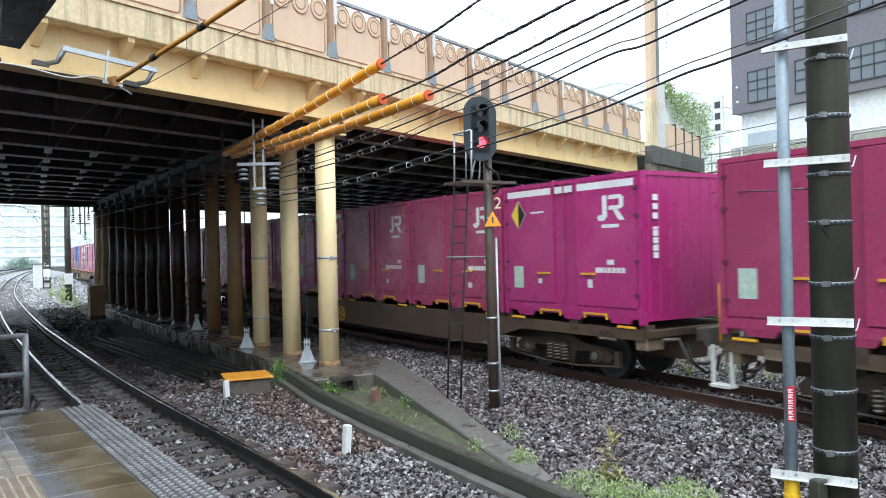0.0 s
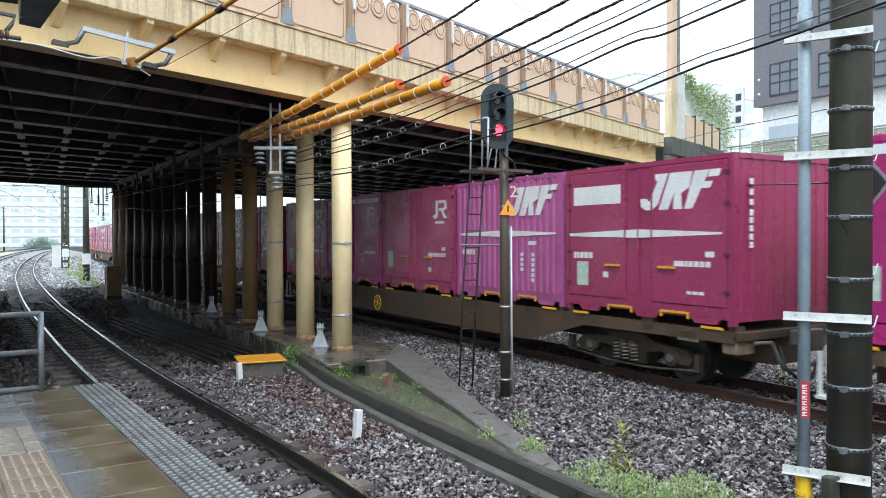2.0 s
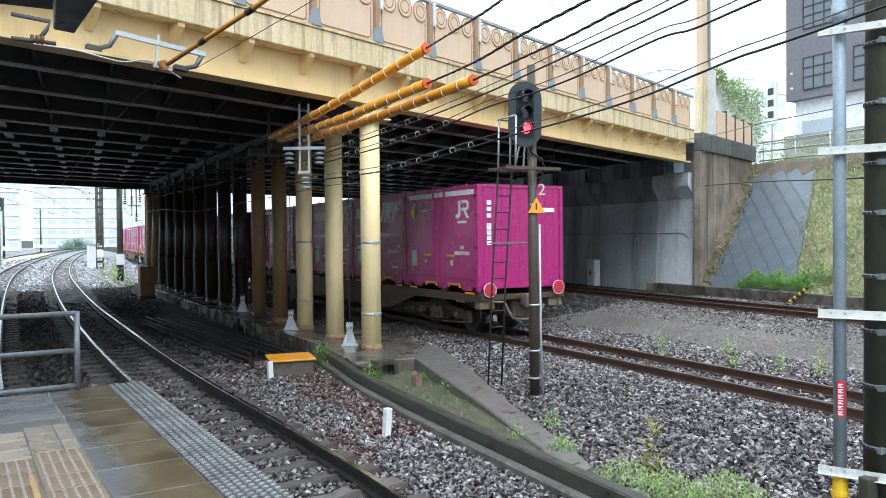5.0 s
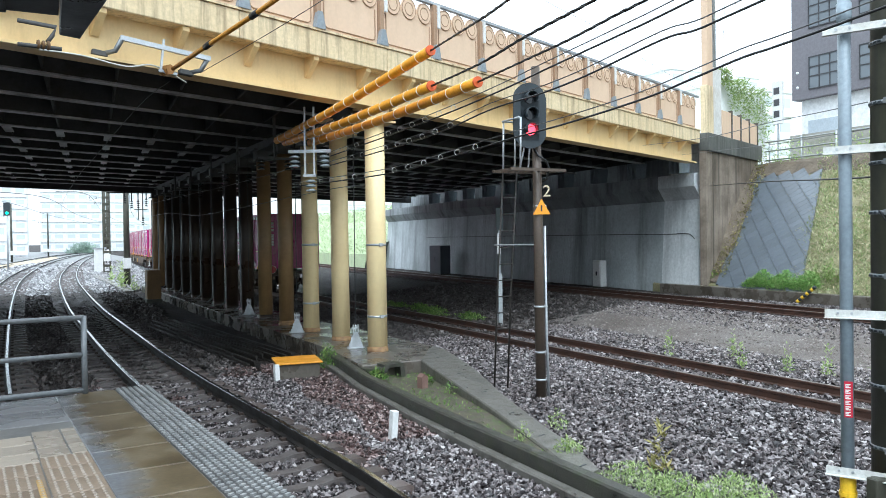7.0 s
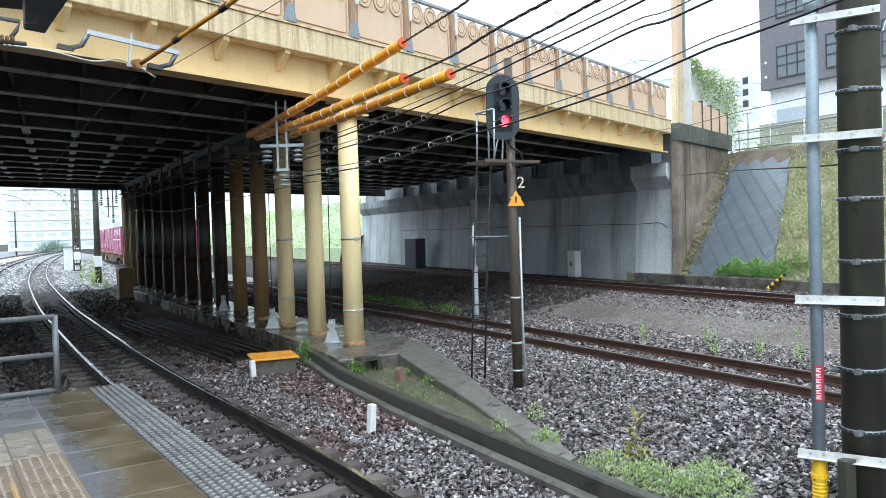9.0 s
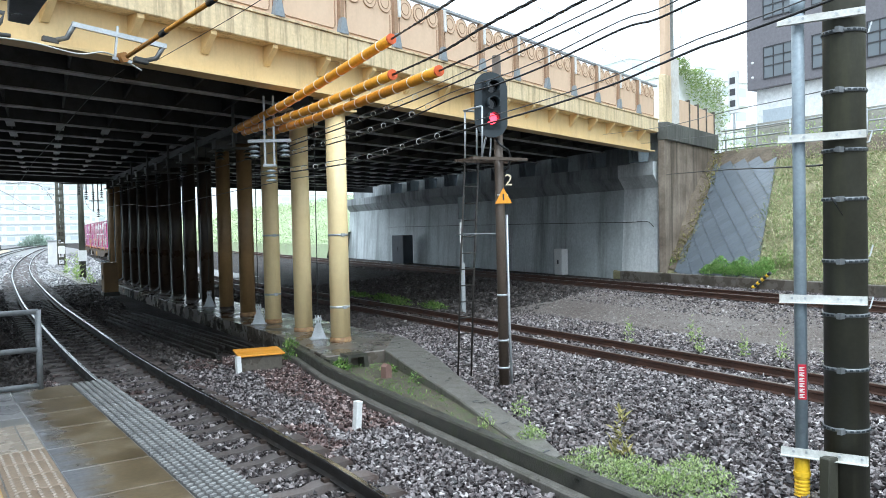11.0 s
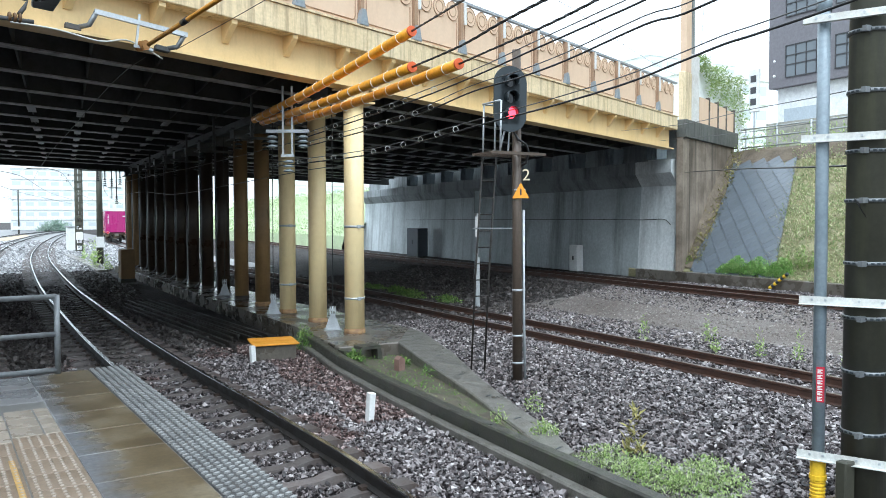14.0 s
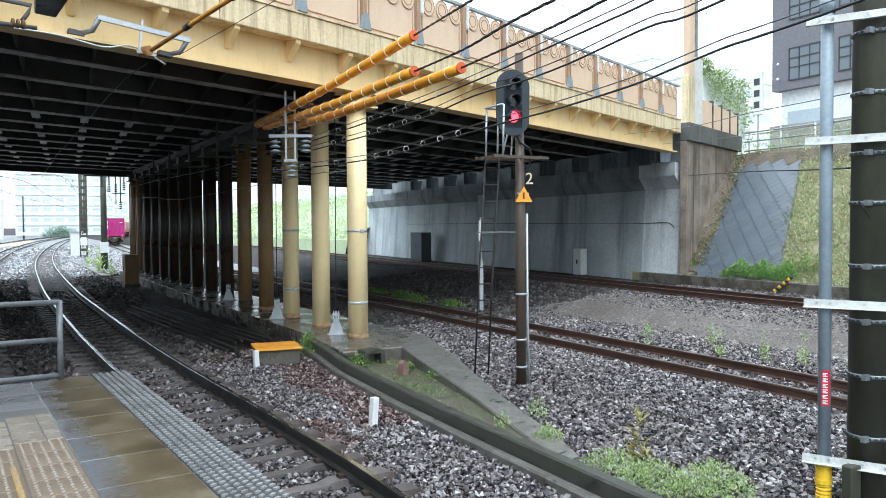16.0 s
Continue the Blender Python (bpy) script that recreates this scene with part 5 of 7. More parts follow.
def wagon_base():
    w = thing("container_wagon", "rust-brown four-axle container flat wagon", "wagon", group="wagons of the goods train")
    half = WAGON / 2 - 0.78
    for s in (-1, 1):
        bm = B()
        y0 = -half
        m = Matrix.Translation((s * 1.16 - (0.03 if s < 0 else 0.0), 0, 0)) @ Matrix.Rotation(radians(90), 4, "Z")
        prism(bm, [(-half, 1.0), (half, 1.0), (half, 0.83), (6.2, 0.80), (4.6, 0.36), (-4.6, 0.36), (-6.2, 0.80), (-half, 0.83)], 0.03, m)
        for y in np.linspace(-half, half, 24):
            box(bm, *sorted((s * 1.16, s * 1.235)), y - 0.04, y + 0.04, 0.94, 1.0)
        sb = part("side_sill", bm, UNDER, w)
        if s < 0:
            bm = B()
            for k, wd in enumerate((0.12, 0.12, 0.12, 0.12)):
                on = 3.1 - k * 0.17
                bm.faces.new([bm.verts.new((-1.197, yy, zz)) for yy, zz in ((on, 0.48), (on - wd, 0.48), (on - wd, 0.60), (on, 0.60))])
            for k in range(7):
                on = 0.55 - k * 0.17
                bm.faces.new([bm.verts.new((-1.197, yy, zz)) for yy, zz in ((on, 0.52), (on - 0.12, 0.52), (on - 0.12, 0.66), (on, 0.66))])
            part("sill_marking", bm, surface("faded_pale_marking", (0.42, 0.36, 0.30), (0.30, 0.25, 0.2), 0.7, 0, 8, 30, 0.05), sb, "faded pale lettering bars")
    bm = B()
    box(bm, -1.14, 1.14, -half, half, 0.90, 1.0)
    box(bm, -0.3, 0.3, -half, half, 0.45, 0.9)
    part("deck", bm, UNDER, w)
    bm = B()
    box(bm, -0.05, 0.05, -0.12, 0.12, 0.86, 1.09)
    centre_lock = mesh_of("container_lock", bm, GRIME)
    bm = B()
    box(bm, -0.1, 0.1, -0.06, 0.06, 1.0, 1.08)
    corner_lock = mesh_of("container_lock", bm, GRIME)
    for k in range(5):
        yc = (2 - k) * PITCH_C
        for s in (-1, 1):
            part("container_lock", centre_lock, None, w, "", Matrix.Translation((s * 1.17, yc - 0.15, 0)))
            for e in (-1, 1):
                part("container_lock", corner_lock, None, w, "", Matrix.Translation((s * 1.1, yc + e * 1.78, 0)))
    bm = B()
    box(bm, -1.245, -1.225, -0.2, 0.2, 1.01, 1.05)
    lock_edge = mesh_of("lock_edge", bm, HANDLE)
    for k in range(5):
        for e in (-1, 1):
            part("lock_edge", lock_edge, None, w, "yellow lock edge", Matrix.Translation((0, (2 - k) * PITCH_C + e * 1.45, 0)))
    for e in (-1, 1):
        bm = B()
        box(bm, -1.2, 1.2, *sorted((e * half, e * (half + 0.10))), 0.87, 1.0)
        part("end_beam", softened(bm, 0.01), UNDER, w)
        bm = B()
        box(bm, -0.12, 0.12, *sorted((e * (half + 0.1), e * (half + 0.35))), 0.74, 0.98)
        box(bm, -0.2, 0.2, *sorted((e * (half + 0.33), e * (half + 0.47))), 0.70, 1.02)
        part("coupler", softened(bm, 0.02), GEAR_PALE, w, "worn grey automatic coupler")
        bm = B()
        path_tube(bm, [(-0.95, e * (half + 0.14), 0.84), (-0.62, e * (half + 0.18), 0.83), (-0.55, e * (half + 0.24), 0.62), (-0.45, e * (half + 0.26), 0.44), (-0.1, e * (half + 0.30), 0.40), (0.25, e * (half + 0.34), 0.52), (0.42, e * (half + 0.30), 0.74)], 0.03, 8)
        part("uncoupling_lever", bm, GEAR_PALE, w, "bent pale uncoupling lever")
        for s in (-1, 1):
            bm = B()
            box(bm, *sorted((s * 0.78, s * 1.18)), *sorted((e * (half + 0.02), e * (half - 0.24))), 0.66, 0.87)
            part("corner_bracket", softened(bm, 0.015), BEIGE_GEAR, w, "beige corner bracket")
            bm = B()
            box(bm, *sorted((s * 1.19, s * 1.22)), *sorted((e * (half - 1.05), e * (half - 0.65))), 0.78, 0.94)
            part("side_plate", softened(bm, 0.008), BEIGE_GEAR, w, "beige side plate")
        bm = B()
        path_tube(bm, [(-0.35, e * (half + 0.1), 0.75), (-0.42, e * (half + 0.28), 0.45), (-0.25, e * (half + 0.40), 0.27), (0.0, e * (half + 0.42), 0.30), (0.12, e * (half + 0.40), 0.52)], 0.028, 8)
        part("brake_hose", bm, CABLE, w)
        bm = B()
        for s in (-1, 1):
            m = Matrix.Translation((s * 0.86 + (0.0 if s > 0 else -0.1), e * 7.1, 0)) @ Matrix.Rotation(radians(90), 4, "Z")
            prism(bm, [(-1.35, 0.46), (-1.2, 0.58), (-0.55, 0.64), (-0.32, 0.74), (0.32, 0.74), (0.55, 0.64), (1.2, 0.58), (1.35, 0.46), (1.28, 0.33), (1.05, 0.35), (0.72, 0.50), (0.38, 0.46), (0.32, 0.25), (-0.32, 0.25), (-0.38, 0.46), (-0.72, 0.50), (-1.05, 0.35), (-1.28, 0.33)], -0.1, m)
            for q in (-0.95, 0.95):
                tube(bm, (s * 0.86, e * 7.1 + q, 0.43), (s * 1.02, e * 7.1 + q, 0.43), 0.13, None, 12)
            for q in (-0.12, 0.12):
                tube(bm, (s * 0.99, e * 7.1 + q, 0.30), (s * 0.99, e * 7.1 + q, 0.62), 0.09, None, 10)
        box(bm, -0.9, 0.9, e * 7.1 - 0.2, e * 7.1 + 0.2, 0.45, 0.75)
        bogie = part("bogie", bm, GRIME, w)
        bm = B()
        for q in (-0.95, 0.95):
            tube(bm, (-1.02, e * 7.1 + q, 0.43), (-1.05, e * 7.1 + q, 0.43), 0.075, 0.06, 14)
        part("axle_cap", bm, GEAR_PALE, bogie, "pale worn axle caps")
        bm = B()
        for q in (-0.13, 0.0, 0.13):
            for z in (0.31, 0.37, 0.43, 0.49, 0.55):
                ring(bm, (-1.06, e * 7.1 + q * 1.6, z), (0, 0.12, 1), 0.055, 0.016, 10, 5)
        part("coil_spring", bm, GEAR_PALE, bogie, "grimy coil springs")
        bm = B()
        path_tube(bm, [(-1.0, e * 7.1 - 1.5, 0.30), (-1.02, e * 7.1 - 0.5, 0.22), (-1.02, e * 7.1 + 0.5, 0.22), (-1.0, e * 7.1 + 1.5, 0.30)], 0.022, 6)
        for q in (-1.48, 1.48):
            box(bm, -1.02, -0.92, e * 7.1 + q - 0.05, e * 7.1 + q + 0.05, 0.28, 0.56)
        part("brake_rigging", bm, GRIME, bogie)
        for q in (-0.95, 0.95):
            bm = B()
            for s in (-1, 1):
                tube(bm, (s * 0.47, 0, 0), (s * 0.60, 0, 0), 0.43, None, 28)
                tube(bm, (s * 0.44, 0, 0), (s * 0.47, 0, 0), 0.455, None, 28)
                tube(bm, (s * 0.60, 0, 0), (s * 0.605, 0, 0), 0.33, 0.30, 28)
                for k in range(4):
                    a = k * math.pi / 2
                    tube(bm, (s * 0.60, 0.2 * math.cos(a), 0.2 * math.sin(a)), (s * 0.612, 0.2 * math.cos(a), 0.2 * math.sin(a)), 0.03, None, 8)
            tube(bm, (-0.5, 0, 0), (0.5, 0, 0), 0.075, None, 12)
            part("wheelset", bm, TYRE, bogie, "", pose(0, e * 7.1 + q, 0.43))
    bm = B()
    for y in (-1.5, 1.0):
        tube(bm, (-0.6, y, 0.5), (-0.6, y + 1.2, 0.5), 0.2, None, 14)
    part("air_tank", bm, GRIME, w)
    hw = B()
    ring(hw, (-1.215, 2.2, 0.60), (1, 0, 0), 0.20, 0.022, 22, 6)
    for k in range(3):
        a = k * math.pi / 3 + 0.2
        tube(hw, (-1.215, 2.2 - 0.2 * math.cos(a), 0.60 - 0.2 * math.sin(a)), (-1.215, 2.2 + 0.2 * math.cos(a), 0.60 + 0.2 * math.sin(a)), 0.014, None, 6)
    part("brake_handwheel", hw, HANDLE, w, "yellow brake handwheel")
    # Step and handrail at the leading corner.
    bm = B()
    path_tube(bm, [(-1.2, half + 0.06, 0.95), (-1.2, half + 0.06, 1.78), (-1.15, half + 0.06, 1.84), (-0.55, half + 0.06, 1.84), (-0.5, half + 0.06, 1.78), (-0.5, half + 0.06, 0.95)], 0.022, 8)
    part("handrail", bm, HANDLE, w, "yellow end handrail")
    bm = B()
    for y in (half - 0.1, half + 0.22):
        box(bm, -1.2, -1.15, y - 0.02, y + 0.02, 0.32, 0.9)
    box(bm, -1.25, -1.05, half - 0.1, half + 0.24, 0.30, 0.34)
    part("step", bm, WHITE_STEEL, w, "pale step")
    return w


KINDS = {
    "a": "bright magenta freight container with white top stripe and diamond sign",
    "b": "dull magenta freight container with small white emblem",
    "c": "dull magenta freight container with large slanted white emblem",
    "d": "faded lilac corrugated freight container with large white emblem",
    "e": "blue freight container with small white emblem",
}
proto = {k: container(k, v) for k, v in KINDS.items()}
wagon_proto = wagon_base()
# From the tail forwards; each wagon's load is listed from its trailing end.
LOADS = ["accba", "cdbab", "abbab", "bbaab", "abcba", "bacbe", "ebbae", "babcb", "cbabb"]
TRAIN = []
used = set()
for w, load in enumerate(LOADS):
    centre = WAGON * w + (WAGON - 1.485) / 2
    if w == 0:
        wg = wagon_proto
    else:
        wg = copy_thing(wagon_proto, Matrix())
    TRAIN.append((wg, centre, 0.0))
    for i, k in enumerate(load):
        c = proto[k] if k not in used else copy_thing(proto[k], Matrix())
        used.add(k)
        TRAIN.append((c, centre + (i - 2) * PITCH_C, DECK))
tail = []
for s in (-1, 1):
    d = thing("tail_disc", "round red tail marker disc on the last wagon", "tail marker", group="tail markers")
    bm = B()
    tube(bm, (0, 0.0, 0), (0, -0.012, 0), 0.165, None, 28)
    part("plate", bm, RED, d)
    bm = B()
    ring(bm, (0, -0.006, 0), (0, 1, 0), 0.165, 0.009, 28, 6)
    part("rim", bm, WHITE, d, "white rim")
    bm = B()
    tube(bm, (0, 0.0, -0.1), (0, 0.05, -0.45), 0.014, None, 6)
    part("stem", bm, GRIME, d)
    TRAIN.append((d, -0.13, 1.12))
    tail.append((d, s * 0.98))


def rear_at(t):
    return smooth(REAR, t)


def on_track(s, z, side=0.0):
    """Pose at plan distance s along the goods track."""
    x = smooth(GOODS, s)
    a = -math.atan((smooth(GOODS, s + 2) - smooth(GOODS, s - 2)) / 4)
    return pose(x, s, z, 0, 0, math.degrees(a)) @ Matrix.Translation((side, 0, 0))


TIMES = sorted({k * 0.5 for k in range(33)} | {4.2, 4.6, 9.2, 12.8})


def motions():
    sides = dict(tail)
    for ob, ahead, z in TRAIN:
        walk(ob, [(t, on_track(rear_at(t) + ahead, z, sides.get(ob, 0.0))) for t in TIMES])
    # Wheelsets roll without slipping: the turn is the distance run over the wheel's radius.
    turn = [(k / 16, math.degrees((rear_at(0.0) - rear_at(k / 16)) / 0.43)) for k in range(257)]
    for ob in list(scene.objects):
        if ob.name.split(".")[0] == "wheelset":
            x, y, z = ob.location
            walk(ob, [(t, pose(x, y, z, a)) for t, a in turn])

# ---- signal mast ----
sig = thing("signal_mast", "brown steel railway signal mast with a lit red lamp", "railway signal", pose(6.98, 10.2, -0.2))
bm = B()
tube(bm, (0, 0, -0.1), (-0.03, 0, 5.28), 0.082, 0.068, 20)
part("pole", bm, MAST, sig)
for z in (0.28, 0.72, 1.45, 3.05):
    bm = B()
    tube(bm, (0, 0, z), (0, 0, z + 0.03), 0.09, None, 20)
    box(bm, 0.07, 0.13, -0.03, 0.03, z - 0.005, z + 0.035)
    part("pole_band", bm, GALV, sig)
bm = B()
path_tube(bm, [(0.13, -0.03, -0.05), (0.10, -0.03, 1.0), (0.075, -0.05, 2.75)], 0.022, 8)
part("conduit", bm, GALV, sig, "pale conduit pipe strapped to the mast")
head = B()
prism(head, [(0.275 * math.sin(a), 0.26 * math.cos(a) + (0.25 if math.cos(a) > 0 else -0.25)) for a in (2 * math.pi * k / 36 for k in range(36))], 0.03)
bp_ = part("backplate", softened(head, 0.004), BLACK, sig, "", pose(-0.25, -0.16, 4.47, 0, 0, -12))
for z, lit in ((0.27, False), (0.02, False), (-0.22, True)):
    bm = B()
    tube(bm, (0, -0.015, z), (0, 0.02, z), 0.085, None, 24)
    part("lens", bm, RED_GLOW if lit else LENS, bp_, "lit red signal lens" if lit else "dark unlit signal lens")
    bm = B()
    n = 20
    prev = None
    for k in range(n + 1):
        a = math.radians(-35 + 250 * k / n)
        ln = 0.15
        pts = [bm.verts.new((r * math.cos(a), -d, z + r * math.sin(a))) for r, d in ((0.10, 0.0), (0.098, ln), (0.092, ln), (0.093, 0.0))]
        if prev:
            for i in range(4):
                bm.faces.new((prev[i], prev[(i + 1) % 4], pts[(i + 1) % 4], pts[i])).smooth = True
        prev = pts
    part("hood", bm, BLACK, bp_, "black lens hood")
bm = B()
box(bm, -0.18, 0.18, 0.0, 0.16, -0.42, 0.42)
part("lamp_case", softened(bm, 0.03), BLACK, bp_)
bm = B()
path_tube(bm, [(-0.12, -0.05, 3.98), (-0.06, -0.1, 3.86), (0.06, -0.14, 3.78), (0.14, -0.1, 3.66), (0.13, -0.04, 3.5), (0.06, 0, 3.45)], 0.018, 8)
part("feed_cable", bm, CABLE, sig)
bm = B()
for s in (-1, 1):
    box(bm, -0.68, 0.34, s * 0.26 - 0.02, s * 0.26 + 0.02, 3.60, 3.645)
svc = part("service_platform", bm, MAST, sig)
for k in range(9):
    bm = B()
    box(bm, -0.66 + k * 0.12, -0.63 + k * 0.12, -0.24, 0.24, 3.61, 3.64)
    part("grate_bar", bm, MAST, svc)
bm = B()
for x, y in ((-0.50, -0.25), (-0.50, 0.25), (-0.28, 0.25)):
    tube(bm, (x, y, 3.62), (x + 0.02, y, 4.42), 0.016, None, 8)
path_tube(bm, [(-0.50, -0.25, 4.42), (-0.50, 0.25, 4.42), (-0.28, 0.25, 4.42)], 0.016, 8)
path_tube(bm, [(-0.30, 0.1, 3.62), (-0.16, 0.1, 4.1)], 0.016, 8)
path_tube(bm, [(-0.16, 0.05, 3.62), (-0.08, 0.1, 4.1)], 0.016, 8)
part("guard_frame", bm, GALV, sig)
bm = B()
for x in (-0.42, -0.16):
    path_tube(bm, [(x, 0.75, 0.05), (x, 0.62, 1.6), (x - 0.02, 0.35, 3.62)], 0.016, 8)
for k in range(13):
    z = 0.25 + k * 0.27
    y = 0.75 - 0.40 * max(0, (z - 0.05) / 3.57) ** 1.2
    tube(bm, (-0.42, y, z), (-0.16, y, z), 0.011, None, 6)
part("ladder", bm, surface("blackened_ladder", (0.02, 0.018, 0.016), (0.04, 0.033, 0.028), 0.6, 0.2, 4, 30, 0.1), sig)
bm = B()
tube(bm, (-0.5, 0.55, 2.45), (-0.03, 0.0, 2.45), 0.014, None, 6)
part("ladder_stay", bm, GALV_DARK, sig)
bm = B()
prism(bm, [(-0.135, 0.0), (0.135, 0.0), (0.0, 0.25)], 0.006, pose(-0.03, -0.125, 2.93, 0, 0, -34))
tri = part("warning_triangle", bm, ORANGE, sig, "orange warning triangle")
bm = B()
box(bm, -0.012, 0.012, -0.009, -0.003, 0.05, 0.15, pose(-0.03, -0.125, 2.93, 0, 0, -34))
part("triangle_mark", bm, BLACK, tri)
txt = bpy.data.curves.new("sign_number", "FONT")
txt.body, txt.size, txt.extrude, txt.align_x = "2", 0.26, 0.004, "CENTER"
txt.materials.append(surface("cream_number", (0.72, 0.62, 0.42), (0.66, 0.56, 0.38), 0.5, 0, 3, 20, 0.02))
tx = part("sign_number", txt, None, sig, "cream number two plate", pose(0.07, -0.13, 3.215, 90, 0, -34))

# ---- near concrete pole with conduit ----
PX, PY = 6.70, 4.24
pole = thing("concrete_pole", "dark wet concrete overhead-line pole with steel bands", "pole", pose(PX, PY, -0.3))
bm = B()
tube(bm, (0, 0, -0.5), (0.02, 0.01, 12.0), 0.192, 0.150, 36)
part("shaft", bm, POLE, pole)
for z in (0.74, 1.29, 1.78, 2.27, 2.83, 3.27, 3.80, 4.33):
    bm = B()
    r = 0.192 - z * 0.0034
    tube(bm, (0, 0, z), (0, 0, z + 0.034), r + 0.008, None, 36)
    box(bm, -r - 0.05, -r + 0.02, -0.10, -0.06, z - 0.008, z + 0.042)
    bd = part("band", bm, GALV_DARK, pole, "perforated galvanised band")
    bm = B()
    for k in range(24):
        a = 2 * math.pi * k / 24
        q = Matrix.Rotation(a, 4, "Z") @ Matrix.Translation((r + 0.009, 0, z + 0.017))
        box(bm, -0.002, 0.002, -0.014, 0.014, -0.009, 0.009, q)
    tagged(part("band_slot", bm, BLACK, bd), kind="stuff")
for z in (0.485, 1.91, 3.38, 4.45):
    bm = B()
    m = Matrix.Translation((0, 0, z)) @ Matrix.Rotation(radians(117.5), 4, "Z")
    box(bm, -0.19, 0.53, 0.200, 0.206, 0.0, 0.07, m)
    box(bm, -0.19, 0.53, 0.206, 0.255, -0.006, 0.0, m)
    br = part("conduit_bracket", bm, WHITE_STEEL, pole, "pale bolted angle bracket")
    for u in (-0.14, 0.04, 0.31, 0.42):
        bm = B()
        tube(bm, m @ Vector((u, 0.206, 0.04)), m @ Vector((u, 0.221, 0.04)), 0.013, None, 6)
        part("bolt", bm, GALV, br)
bm = B()
tube(bm, (-0.295, 0.25, 0.47), (-0.285, 0.265, 6.2), 0.055, None, 24)
cd = part("conduit", bm, PIPE_GREY, pole, "pale blue-grey plastic conduit")
bm = B()
tube(bm, (-0.288, 0.26, 4.56), (-0.288, 0.26, 4.73), 0.065, None, 24)
part("conduit_collar", bm, PIPE_GREY, cd)
bm = B()
box(bm, -0.036, 0.034, -0.003, 0.0, 0.0, 0.325, pose(-0.335, 0.21, 1.012, 0, 0, -48))
lab = part("red_label", bm, RED, cd, "red label with white characters as bars")
bm = B()
for k in range(6):
    for dz, w in ((0.0, 0.040), (0.013, 0.024), (0.026, 0.040)):
        box(bm, -0.026, -0.024 + w, -0.005, -0.003, dz, 0.009 + dz, pose(-0.335, 0.21, 1.028 + k * 0.05, 0, 0, -48))
tagged(part("label_bar", bm, WHITE, lab, "white character bars"), kind="stuff")
bm = B()
prof = [(0.48, 0.05), (0.48, 0.068), (0.33, 0.068), (0.33, 0.076), (0.29, 0.076), (0.29, 0.060)]
for k in range(14):
    z = 0.285 - k * 0.034
    prof += [(z, 0.060), (z - 0.006, 0.068), (z - 0.018, 0.068), (z - 0.024, 0.058)]
sheet(bm, [[(-0.295 + r * math.cos(2 * math.pi * k / 20), 0.25 + r * math.sin(2 * math.pi * k / 20), z) for k in range(21)] for z, r in prof])
part("flexible_hose", bm, YELLOW, cd, "yellow corrugated hose under the conduit")
bm = B()
box(bm, -0.34, -0.2, -0.05, 0.05, -0.1, 0.52)
part("earth_box", softened(bm, 0.01), POLE, pole)
for z, s in ((2.30, 1), (3.35, 1), (1.82, 1), (4.35, 1)):
    bm = B()
    path_tube(bm, [(0.17, -0.06, z), (0.25, -0.08, z + 0.02), (0.30, -0.08, z + 0.12)], 0.008, 6)
    part("hook", bm, GALV, pole)
bm = B()
path_tube(bm, [(-0.25, -0.08, 2.80), (-0.36, -0.1, 2.86)], 0.006, 6)
path_tube(bm, [(-0.19, -0.10, 2.70), (-0.34, -0.1, 2.84)], 0.005, 6)
part("hook", bm, CABLE, pole)

# ---- overhead sleeves and wires ----
SLEEVES = [((4.95, 9.91, 5.08), (4.46, 16.47, 4.55)), ((4.95, 9.90, 4.57), (4.61, 16.38, 4.50)), ((5.28, 9.14, 4.51), (4.94, 15.62, 4.42))]
for a, b in SLEEVES:
    a, b = Vector(a), Vector(b)
    s = thing("insulating_sleeve", "orange-yellow insulating sleeve with white ties over a feeder wire", "cable sleeve", group="insulating sleeves")
    bm = B()
    mid = a.lerp(b, 0.5) - Vector((0, 0, 0.05))
    path_tube(bm, sagging([a, mid, b], 8), 0.075, 16)
    part("sleeve", bm, TUBE, s)
    for k in range(15):
        q = a.lerp(b, 0.05 + k * 0.065)
        q.z -= 0.05 * (1 - abs(2 * (0.05 + k * 0.065) - 1) ** 2)
        bm = B()
        ring(bm, q, b - a, 0.077, 0.006, 16, 5)
        tube(bm, q + Vector((0, 0, 0.07)), q + Vector((0.0, 0, 0.11)), 0.006, None, 5)
        part("tie", bm, TIE, s, "white cable tie")
    bm = B()
    d = (a - b).normalized()
    tube(bm, a - d * 0.02, a + d * 0.012, 0.077, None, 16)
    part("mouth", bm, TUBE_RED, s, "red sleeve mouth")


def wire(name, pts, r, material, label, sag=0.0):
    bm = B()
    path_tube(bm, sagging(pts, 6, sag), r * 0.65, 6)
    return tagged(part(name, bm, material), label, "wire", "overhead wires")


def twisted(pts, r, label):
    """A feeder of three twisted strands."""
    run = sagging(pts, 10)
    r *= 0.72
    w = thing("feeder_cable", label, "cable", group="overhead feeder cables")
    for k in range(3):
        bm = B()
        out, s = [], 0.0
        for i, q in enumerate(run):
            if i:
                s += (q - run[i - 1]).length
            a = s * 9 + k * 2.094
            out.append(q + Vector((math.cos(a) * r, 0, math.sin(a) * r)))
        path_tube(bm, out, r * 0.9, 5)
        part("strand", bm, CABLE, w)
    return w


